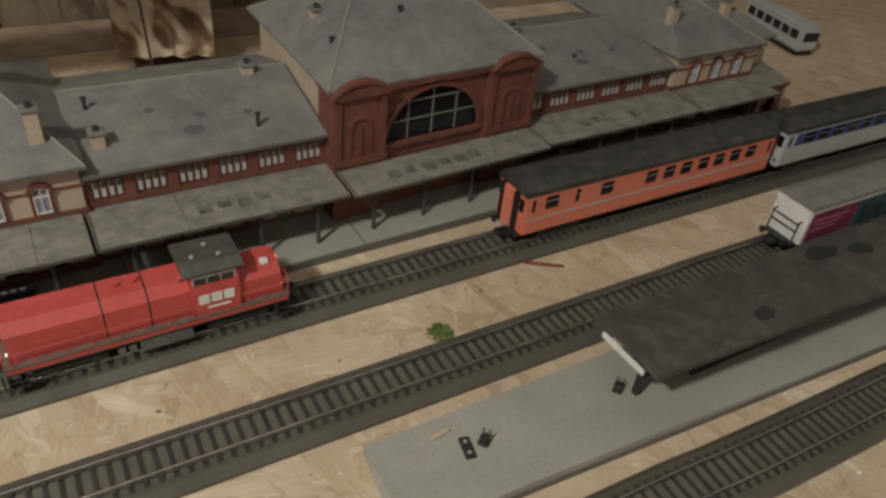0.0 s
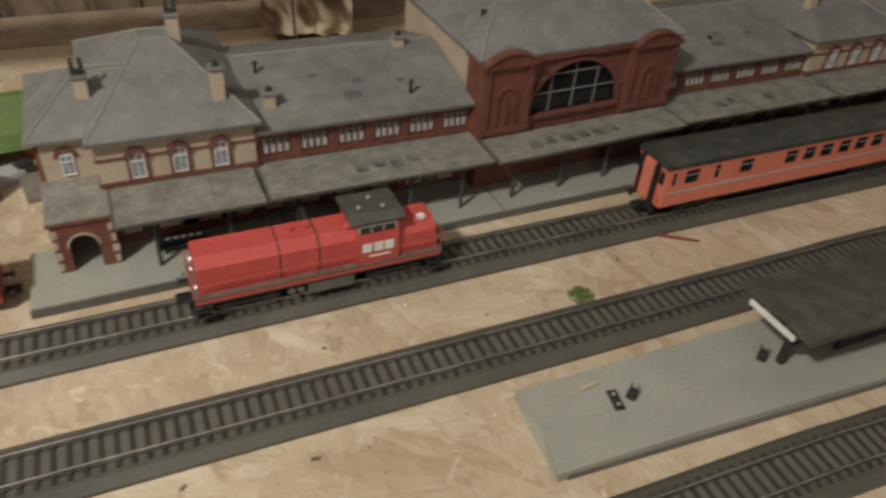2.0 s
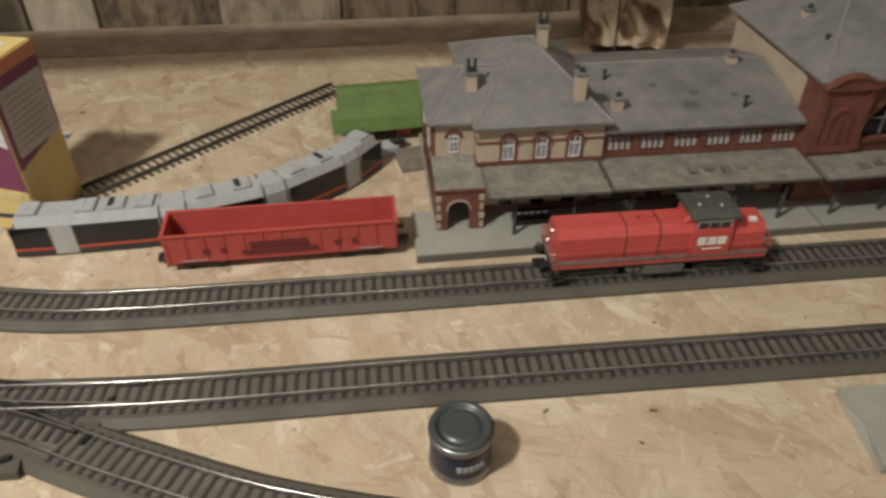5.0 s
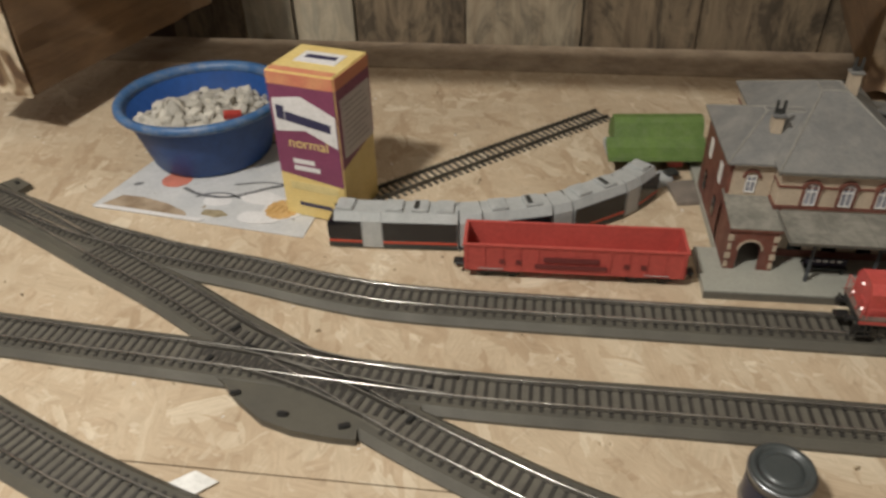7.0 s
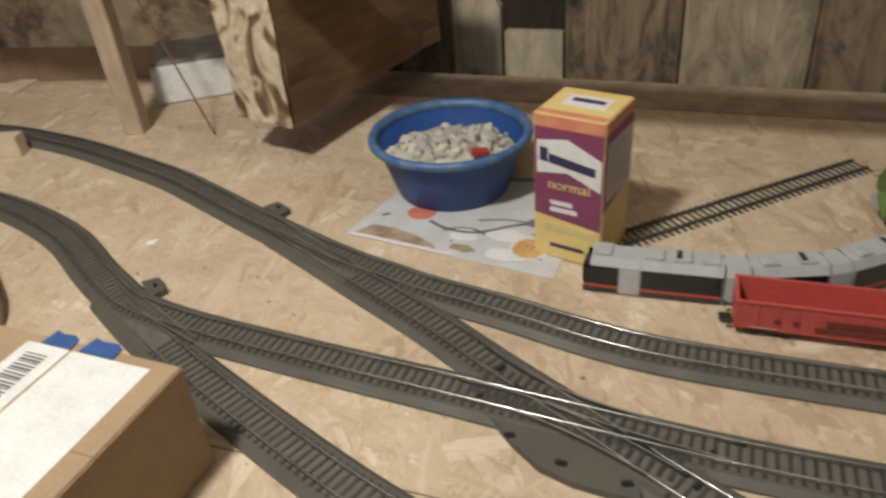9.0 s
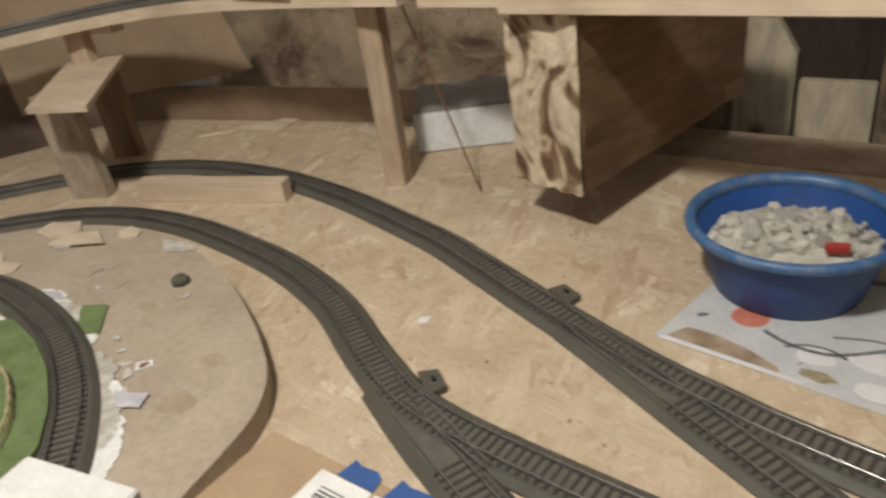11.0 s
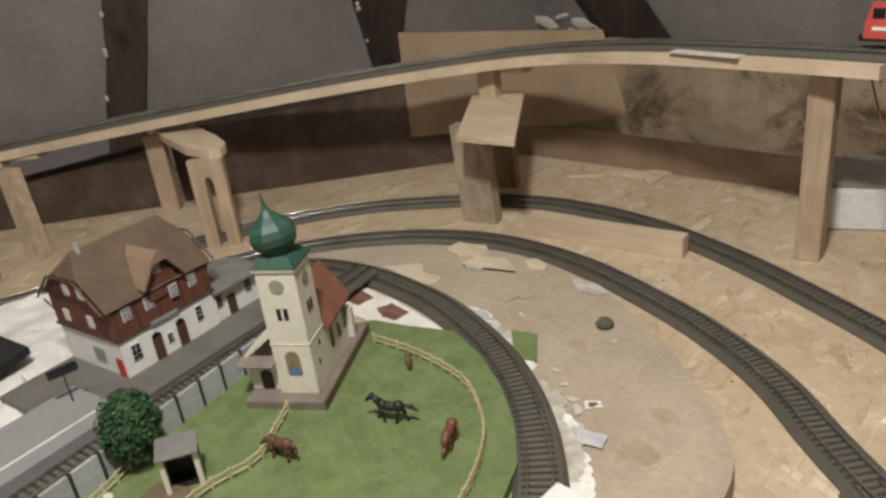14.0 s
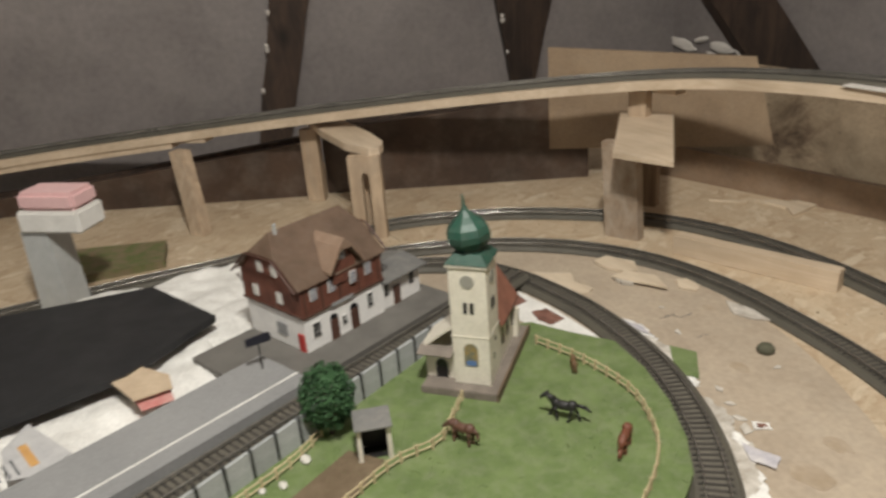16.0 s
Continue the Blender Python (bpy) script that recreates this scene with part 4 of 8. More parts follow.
# platform and canopies along the front
part("platform_slab", P([(-0.005, -0.0025), (0.745, -0.0025), (0.745, 0.052), (0.731, 0.052), (0.731, 0.200), (0.011, 0.200), (0.011, 0.052), (-0.005, 0.052)], 0.0, 0.0062), PAVING, station, "grey platform slab")
part("platform_kerb", B(-0.0055, 0.7455, -0.0040, -0.0026, 0.0, 0.0056), KERB, station)
for k in range(1, 5):
    x = 0.150 * k
    part("slab_joint", B(x - 0.0004, x + 0.0004, -0.0027, 0.050, 0.0058, 0.0064), KERB, station)
for a, b, z, y0 in ((0.046, 0.1335, 0.0445, 0.006), (0.1355, 0.2905, 0.0440, 0.008), (0.2925, 0.4505, 0.0445, 0.004), (0.4525, 0.606, 0.0440, 0.008), (0.608, 0.697, 0.0445, 0.006)):
    y1 = 0.0465 if (b < 0.15 or a > 0.6) else (0.0360 if 0.29 < a < 0.4 else 0.0500)
    c = part("canopy", P([(y0, z), (y0, z + 0.0012), (y1, z + 0.0022), (y1, z + 0.0008)], a, b, "x"), CANOPY, station, "dust-covered platform canopy roof")
    at = {0.1355: (0.42, 0.50, 0.58, 0.66), 0.2925: (0.22, 0.30, 0.39, 0.47, 0.55, 0.63), 0.4525: (0.30, 0.38, 0.62)}.get(a, ())
    for k, f in enumerate(at):
        x, w, ym = a + (b - a) * f, 0.0042, y0 + (y1 - y0) * (0.42 + 0.06 * (k % 2))
        zm = z + 0.0012 + 0.0010 * (ym - y0) / (y1 - y0)
        part("skylight", B(x - w, x + w, ym - 0.0045, ym + 0.0045, zm - 0.0004, zm + 0.0005, bevel=0.0002), SKYLIGHT, c, "small grimy skylight")
    for f in (0.33, 0.67):
        x = a + (b - a) * f
        part("seam", P([(y0, z + 0.0012), (y0, z + 0.0017), (y1, z + 0.0027), (y1, z + 0.0022)], x - 0.0004, x + 0.0004, "x"), CANOPY, c)
    part("fascia", B(a, b, y0 - 0.0006, y0 + 0.0004, z - 0.0010, z + 0.0009), TIMBER_EDGE, c)
    part("edge_rail", P([(y0, z + 0.0012), (y0, z + 0.0020), (y1, z + 0.0030), (y1, z + 0.0022)], a, a + 0.0012, "x"), KERB, c)
    n = max(2, round((b - a) / 0.042))
    for k in range(n):
        x = a + (b - a) * (k + 0.5) / n
        p = part("column", rod(bmesh.new(), (x, 0.016, 0.006), (x, 0.016, z + 0.001), 0.0015, 0.0012, 8), COLUMN, station, "blue-grey iron column")
        bm = bmesh.new()
        for s in (-1, 1):
            rod(bm, (x, 0.016, z - 0.010), (x + s * 0.007, 0.016, z - 0.0005), 0.0006, None, 6)
        rod(bm, (x, 0.016, z - 0.010), (x, 0.0070, z - 0.0005), 0.0006, None, 6)
        part("bracket", bm, IRON, p)

# the kit's right half is a little longer and stands askew: ease its parts along
HALF_X, HALF_TO, HALF_BACK = (-0.1, 0.30, 0.4515, 0.607, 0.697, 0.745), (-0.1, 0.30, 0.459, 0.628, 0.733, 0.785), (0.0, 0.0, 0.008, 0.010, 0.012, 0.013)


def eased(v):
    return Vector((np.interp(v.x, HALF_X, HALF_TO), v.y + np.interp(v.x, HALF_X, HALF_BACK), v.z))


for o in station.children_recursive:
    if o.matrix_basis.translation.length > 0:
        o.matrix_basis.translation = eased(o.matrix_basis.translation)
        continue
    for v in o.data.vertices:
        v.co = eased(v.co)
BENCH_BACK = mat("dark_violet_plastic", (0.040, 0.030, 0.055), rough=0.45)
for x, w in ((0.084, 0.030), (0.205, 0.018), (0.51, 0.02)):
    b = thing("platform_bench", "small dark double bench on the station platform", "bench", "platform benches", at=pose(x, 0.030, 0.0062))
    part("seat", B(-w / 2, w / 2, -0.0045, 0.0045, 0.0035, 0.0048), IRON, b)
    part("backrest", B(-w / 2, w / 2, -0.0006, 0.0006, 0.0048, 0.0105), BENCH_BACK, b)
    for k in range(5):
        part("sign_bar", B(-w * 0.38 + k * w * 0.16, -w * 0.38 + k * w * 0.16 + w * 0.10, -0.0009, -0.0005, 0.0080, 0.0098), WHITE, b)
    for s in (-1, 1):
        part("leg", B(s * w * 0.4 - 0.0008, s * w * 0.4 + 0.0008, -0.004, 0.004, 0.0, 0.0035), IRON, b)

# the island platform with its flat-roofed shelter
isl = thing("island_platform", "grey plastic island platform with a lifted front edge", "platform")
bm = bmesh.new()
top, low = [], []
for k in range(15):
    x = 0.226 + 0.9 * k / 14
    far = -0.1525 - 0.02 * max(0, x - 0.34)
    near = -0.2065 - 0.055 * (x - 0.226) if x < 0.6 else -0.2271 - 0.02 * (x - 0.6)
    lift = 0.003 * math.exp(-((x - 0.33) / 0.10) ** 2)
    for y, z in ((far, 0.0060), ((far + near) / 2, 0.0060), (near, 0.0060 + lift)):
        top.append(bm.verts.new((x - (0.006 if y == near and k == 0 else 0), y, z)))
        low.append(bm.verts.new((x - (0.006 if y == near and k == 0 else 0), y, z - 0.0058)))
for k in range(14):
    for j in range(2):
        q = [k * 3 + j, k * 3 + j + 1, k * 3 + j + 4, k * 3 + j + 3]
        bm.faces.new([top[i] for i in q]), bm.faces.new([low[i] for i in q])
    for j in (0, 2):
        bm.faces.new((top[k * 3 + j], top[k * 3 + 3 + j], low[k * 3 + 3 + j], low[k * 3 + j]))
bm.faces.new(top[0:3] + low[0:3][::-1]), bm.faces.new(top[-3:] + low[-3:][::-1])
part("slab", bm, PAVING, isl)
# Dark strip paints in the shadow gap below the lifted near edge.
bm = bmesh.new()
for k in range(14):
    xa, xb = 0.226 + 0.9 * k / 14, 0.226 + 0.9 * (k + 1) / 14
    ya, yb = [-0.2065 - 0.055 * (x - 0.226) if x < 0.6 else -0.2271 - 0.02 * (x - 0.6) for x in (xa, xb)]
    solid(bm, [(xa, ya + 0.0004, 0.0), (xb, yb + 0.0004, 0.0), (xb, yb - 0.0006, 0.0), (xa, ya - 0.0006, 0.0), (xa, ya + 0.0004, 0.0040), (xb, yb + 0.0004, 0.0040), (xb, yb - 0.0006, 0.0040), (xa, ya - 0.0006, 0.0040)],
          [(0, 3, 2, 1), (4, 5, 6, 7), (0, 1, 5, 4), (2, 3, 7, 6), (1, 2, 6, 5), (3, 0, 4, 7)])
part("edge_kerb", bm, KERB, isl, "dark brown strip standing in for the shadow gap under the edge")
SHED = mat("black_felt_roof", (0.070, 0.064, 0.054), (0.050, 0.046, 0.040), 0.55, big=30, fine=500, dust=0.22)
shelter = thing("platform_shelter", "black flat-roofed platform shelter on short dark posts", "platform shelter")
bm = solid(bmesh.new(), [(0.367, -0.152, 0.0435), (0.367, -0.180, 0.0455), (0.367, -0.205, 0.0435), (1.1, -0.168, 0.0425), (1.1, -0.200, 0.0445), (1.1, -0.232, 0.0425),
                         (0.367, -0.152, 0.0395), (0.367, -0.180, 0.0415), (0.367, -0.205, 0.0395), (1.1, -0.168, 0.0385), (1.1, -0.200, 0.0405), (1.1, -0.232, 0.0385)],
           [(0, 1, 4, 3), (1, 2, 5, 4), (6, 9, 10, 7), (7, 10, 11, 8), (0, 3, 9, 6), (2, 8, 11, 5), (0, 6, 7, 1), (1, 7, 8, 2), (3, 4, 10, 9), (4, 5, 11, 10)])
part("roof", bm, SHED, shelter)
for x, y, r in ((0.545, -0.168, 0.013), (0.575, -0.176, 0.010), (0.610, -0.196, 0.015), (0.66, -0.172, 0.012), (0.46, -0.195, 0.008), (0.72, -0.200, 0.014)):
    far, near = -0.152 - 0.0218 * (x - 0.367), -0.180 - 0.0273 * (x - 0.367)
    z, tilt = (0.0435 + 0.002 * min(1, (far - y) / (far - near)), -4.0) if y > near else (0.0455 - 0.002 * (near - y) / 0.025, 4.5)
    pts = [(r * (1 + 0.4 * noise.noise(Vector((1.5 * math.cos(k * 0.3142), 1.5 * math.sin(k * 0.3142), x * 60)))) * math.cos(k * 0.3142), 0.6 * r * (1 + 0.4 * noise.noise(Vector((1.5 * math.cos(k * 0.3142), 1.5 * math.sin(k * 0.3142), y * 60)))) * math.sin(k * 0.3142)) for k in range(20)]
    o = part("roof_stain", P(pts, -0.0006, 0.0003), IRON, shelter, "dark smudge on the felt")
    o.matrix_basis = pose(x, y, z - 0.00135 * (x - 0.367), tilt)
part("gable_sign", B(0.3655, 0.3668, -0.196, -0.163, 0.0360, 0.0392), WHITE, shelter, "white end sign under the eave")
for k in range(8):
    x = 0.380 + 0.085 * k
    y = -0.186 - 0.02 * (x - 0.38)
    p = part("post", B(x - 0.002, x + 0.002, y - 0.002, y + 0.002, 0.006, 0.0405), IRON, shelter)
    bm = bmesh.new()
    rod(bm, (x, y, 0.020), (x, y - 0.018, 0.0385), 0.0013, None, 6), rod(bm, (x, y, 0.020), (x, y + 0.018, 0.0385), 0.0013, None, 6)
    part("brace", bm, IRON, p)
part("back_wall", B(0.42, 1.05, -0.190, -0.1885, 0.006, 0.036), mat("dark_shed_wall", (0.024, 0.022, 0.028), rough=0.6), shelter)
for x, y, w in ((0.371, -0.1800, 0.0035), (0.2822, -0.1778, 0.0032)):
    t = thing("luggage_trolley", "tiny black luggage trolley on the island platform", "trolley", "platform trolleys", at=pose(x, y, 0.0062, 0, 0, 35))
    part("deck", B(-w, w, -0.0026, 0.0026, 0.001, 0.0030, bevel=0.0004), IRON, t)
    part("handle", rod(rod(bmesh.new(), (w, -0.002, 0.003), (w + 0.0006, -0.002, 0.0070), 0.0004), (w, 0.002, 0.003), (w + 0.0006, 0.002, 0.0070), 0.0004), IRON, t)
    part("load", B(-w * 0.6, w * 0.7, -0.0022, 0.0022, 0.0030, 0.0062, bevel=0.0006), IRON, t)
t = thing("clock_face_plate", "small dark plate with two pale dots lying on the platform", "plate", at=pose(0.2727, -0.1770, 0.0064, 0, 0, -12))
part("plate", B(-0.0028, 0.0028, -0.0068, 0.0068, 0.0, 0.0014, bevel=0.0004), IRON, t)
for s in (-1, 1):
    part("dot", rod(bmesh.new(), (0, s * 0.0035, 0.0013), (0, s * 0.0035, 0.0018), 0.0011), PAVING, t)
t = part("wood_sliver", B(-0.006, 0.006, -0.0011, 0.0011, 0.0, 0.0018, bevel=0.0006), PALE_WOOD)
t.matrix_basis = pose(0.2642, -0.1635, 0.0064, 0, 0, 5)
tagged(t, "curled sliver of pale wood on the platform", "wood sliver")

# ---- rolling stock ----
RED = mat("red_loco_plastic", (0.51, 0.080, 0.0732), (0.45, 0.068, 0.053), 0.42, big=50, fine=300, bump=0.05)
RED_DULL = mat("red_wagon_plastic", (0.46, 0.080, 0.064), (0.41, 0.068, 0.054), 0.5, big=50, fine=300, bump=0.08)
ORANGE = mat("orange_coach_plastic", (0.65, 0.195, 0.125), (0.59, 0.172, 0.108), 0.42, big=50, bump=0.05)
COACH_ROOF = mat("dark_coach_roof", (0.043, 0.042, 0.036), (0.030, 0.030, 0.026), 0.5, big=40, dust=0.2)
TANK = mat("dusty_grey_plastic", (0.12, 0.115, 0.10), (0.085, 0.08, 0.072), 0.65, big=80, dust=0.3)
GREY_ROOF = mat("dark_cab_roof", (0.064, 0.066, 0.054), (0.044, 0.046, 0.038), 0.55, big=60, dust=0.2)
SILVER = mat("silver_grey_plastic", (0.41, 0.415, 0.405), (0.34, 0.345, 0.335), 0.45, big=60, bump=0.05)
LIGHT_GREY = mat("light_grey_coach", (0.46, 0.47, 0.46), (0.41, 0.42, 0.41), 0.45, big=60, bump=0.05)
BLUE = mat("dark_blue_paint", (0.05, 0.075, 0.25), rough=0.4, bump=0.05)
LAMP_ON = plain("lit_lamp", (1.0, 0.86, 0.80), 0.3, emit=0.8)
LAMP_RED = plain("lit_tail_lamp", (1.0, 0.08, 0.05), 0.3, emit=2.5)


def bogie(parent, x, z, span=0.026, n=2, w=0.0085):
    b = part("bogie", B(x - span / 2 - 0.006, x + span / 2 + 0.006, -0.0125, 0.0125, z + 0.004, z + 0.0075, bevel=0.0005), BLACK, parent)
    for k in range(n):
        cx = x - span / 2 + span * k / (n - 1)
        for s in (-1, 1):
            part("wheel", rod(bmesh.new(), (cx, s * 0.0078, z + 0.0057), (cx, s * 0.0098, z + 0.0057), 0.0057, None, 18), IRON, b)
            part("axle_box", B(cx - 0.0028, cx + 0.0028, s * 0.0118 - 0.0012, s * 0.0118 + 0.0012, z + 0.0030, z + 0.0082, bevel=0.0005), BLACK, b)
    return b


def buffers(parent, x, d, z):
    for s in (-1, 1):
        part("buffer", rod(rod(bmesh.new(), (x, s * 0.0095, z), (x + d * 0.005, s * 0.0095, z), 0.0012), (x + d * 0.005, s * 0.0095, z), (x + d * 0.006, s * 0.0095, z), 0.0027), BLACK, parent)
    part("coupling", B(min(x, x + d * 0.009), max(x, x + d * 0.009), -0.0035, 0.0035, z - 0.0055, z - 0.0035), BLACK, parent)


WALKWAY = mat("worn_walkway", (0.16, 0.105, 0.085), (0.10, 0.075, 0.062), 0.6, big=90, dust=0.2)


def diesel(m, label, lit=True):
    """A centre-to-rear cab shunter, long hood to -x, its base at rail height."""
    L = thing("diesel_locomotive", label, "locomotive", at=m)
    part("frame", B(-0.073, 0.073, -0.0150, 0.0150, 0.0105, 0.0158, bevel=0.0004), IRON, L)
    part("sole_bar", B(-0.0728, 0.0728, -0.0158, 0.0158, 0.0128, 0.0160), RED, L)
    part("running_board", B(-0.0735, 0.0735, -0.0165, 0.0165, 0.0160, 0.0172), WALKWAY, L, "worn grey walkway along the hood")
    part("fuel_tank", B(-0.010, 0.018, -0.0150, 0.0150, 0.0030, 0.0105, bevel=0.0006), TANK, L, "dusty grey fuel tank")
    for x in (-0.0195, -0.0140):
        part("air_tank", rod(bmesh.new(), (x, -0.0140, 0.0070), (x, 0.0140, 0.0070), 0.0022, None, 12), TANK, L)
    hood = lambda x0, x1, w, z: P([(-w, 0.0172), (-w, z - 0.0055), (-w + 0.0050, z), (w - 0.0050, z), (w, z - 0.0055), (w, 0.0172)], x0, x1, "x")
    h = part("long_hood", hood(-0.0700, 0.0190, 0.0128, 0.0395), RED, L, "long sloping red bonnet")
    for x in (-0.0245, -0.002):
        part("hood_joint", hood(x - 0.0004, x + 0.0004, 0.01295, 0.03965), BLACK, h)
    for x in (-0.0155, -0.0065):
        part("exhaust", rod(bmesh.new(), (x, 0.001, 0.0394), (x, 0.001, 0.0412), 0.0025, None, 16), RED, h)
    for k in range(9):
        for s in (-1, 1):
            part("grille_slat", B(-0.064 + k * 0.0042, -0.0615 + k * 0.0042, s * 0.01285 - 0.0002, s * 0.01285 + 0.0002, 0.0215, 0.0275), RED, h)
    h = part("short_hood", hood(0.0455, 0.0700, 0.0128, 0.0365), RED, L)
    part("white_vent", B(0.0600, 0.0645, -0.009, -0.0045, 0.0363, 0.0385, bevel=0.0003), WHITE, h)
    cab = part("cab", P([(-0.0152, 0.0172), (-0.0152, 0.0330), (-0.0135, 0.0455), (0.0135, 0.0455), (0.0152, 0.0330), (0.0152, 0.0172)], 0.0190, 0.0455, "x"), RED, L)
    for s in (-1, 1):
        tilt = pose(0, s * 0.01425, 0.0392, s * -7.7)
        part("window_band", B(0.0205, 0.0440, -0.0003, 0.0003, -0.0052, 0.0046, m=tilt), DULL_WHITE, cab, "dull white window surround")
        for k in range(3):
            part("window_pane", B(0.0215 + k * 0.0074, 0.0280 + k * 0.0074, -0.0005, 0.0005, -0.0040, 0.0036, m=tilt), GLASS, cab)
        for k in range(3):
            x = 0.0235 + k * 0.0068 if s < 0 else 0.0235 + k * 0.0068
            bm = B(x - 0.0006, x + 0.0052, s * 0.0155 - 0.0003, s * 0.0155 + 0.0003, 0.0250, 0.0312, bevel=0.0002)
            part("emblem_block", bm, WHITE, cab, "white lettering-like block")
        part("number_bar", B(0.0270, 0.0400, s * 0.0155 - 0.0003, s * 0.0155 + 0.0003, 0.0215, 0.0223), WHITE, cab)
        bm = bmesh.new()
        for x in [-0.070 + 0.0127 * k for k in range(8)] + [0.048, 0.058, 0.069]:
            rod(bm, (x, s * 0.0160, 0.0172), (x, s * 0.0160, 0.0255), 0.00028, None, 5)
        rod(bm, (-0.070, s * 0.0160, 0.0255), (0.019, s * 0.0160, 0.0255), 0.00028, None, 5), rod(bm, (0.0455, s * 0.0160, 0.0255), (0.069, s * 0.0160, 0.0255), 0.00028, None, 5)
        part("handrail", bm, RED, L)
        for x in (-0.069, 0.069):
            st = part("steps", B(x - 0.004, x + 0.004, s * 0.0152 - 0.0015, s * 0.0152 + 0.0015, 0.0030, 0.0042), BLACK, L)
            part("step", B(x - 0.004, x + 0.004, s * 0.0152 - 0.0015, s * 0.0152 + 0.0015, 0.0070, 0.0080), BLACK, st)
            part("step_side", B(x - 0.0044, x - 0.0038, s * 0.0152 - 0.0017, s * 0.0152 + 0.0017, 0.0030, 0.0110), BLACK, st)
            part("step_side", B(x + 0.0038, x + 0.0044, s * 0.0152 - 0.0017, s * 0.0152 + 0.0017, 0.0030, 0.0110), BLACK, st)
    part("cab_roof", P([(-0.0160, 0.0452), (-0.0160, 0.0462), (-0.0100, 0.0492), (0.0100, 0.0492), (0.0160, 0.0462), (0.0160, 0.0452)], 0.0160, 0.0485, "x"), GREY_ROOF, L, "dark grey overhanging cab roof")
    for x, y in ((0.024, -0.004), (0.038, -0.006), (0.033, 0.005)):
        part("roof_fitting", rod(bmesh.new(), (x, y, 0.0490), (x, y, 0.0502), 0.0012, None, 10), SILVER, L)
    part("horn", rod(bmesh.new(), (0.0145, -0.008, 0.0400), (0.0185, -0.008, 0.0430), 0.0015, 0.0022), RED, L)
    for x, d in ((-0.0705, -1), (0.0705, 1)):
        for y, z in ((-0.0085, 0.0200), (0.0085, 0.0200), (0.0, 0.0335)):
            part("headlight", rod(bmesh.new(), (x, y, z), (x + d * 0.0010, y, z), 0.0009, None, 12), LAMP_ON if d < 0 else LAMP_RED, L)
        for y in (-0.0150, -0.0060, 0.0060, 0.0150):
            part("end_post", rod(bmesh.new(), (x + d * 0.0026, y, 0.0172), (x + d * 0.0026, y, 0.0290), 0.0004, None, 6), RED, L, "red end handrail post")
        for y in (-0.0150, 0.0060):
            part("end_bar", rod(bmesh.new(), (x + d * 0.0026, y, 0.0290), (x + d * 0.0026, y + 0.0090, 0.0290), 0.0004, None, 6), RED, L)
        for s in (-1, 1):
            part("step_hanger", B(x - 0.0052, x - 0.0044, s * 0.0155 - 0.0010, s * 0.0155 + 0.0010, 0.0030, 0.0128), BLACK, L)
            part("step_hanger", B(x + 0.0022, x + 0.0030, s * 0.0155 - 0.0010, s * 0.0155 + 0.0010, 0.0030, 0.0128), BLACK, L)
        buffers(L, x + d * 0.0025, d, 0.0120)
    bogie(L, -0.044, 0.0, 0.024), bogie(L, 0.044, 0.0, 0.024)
    return L


RT = 0.0103
diesel(pose(0.153, -0.0335, RT, 0, 0, 0.0), "red diesel shunting locomotive with lit lamps on the station track")


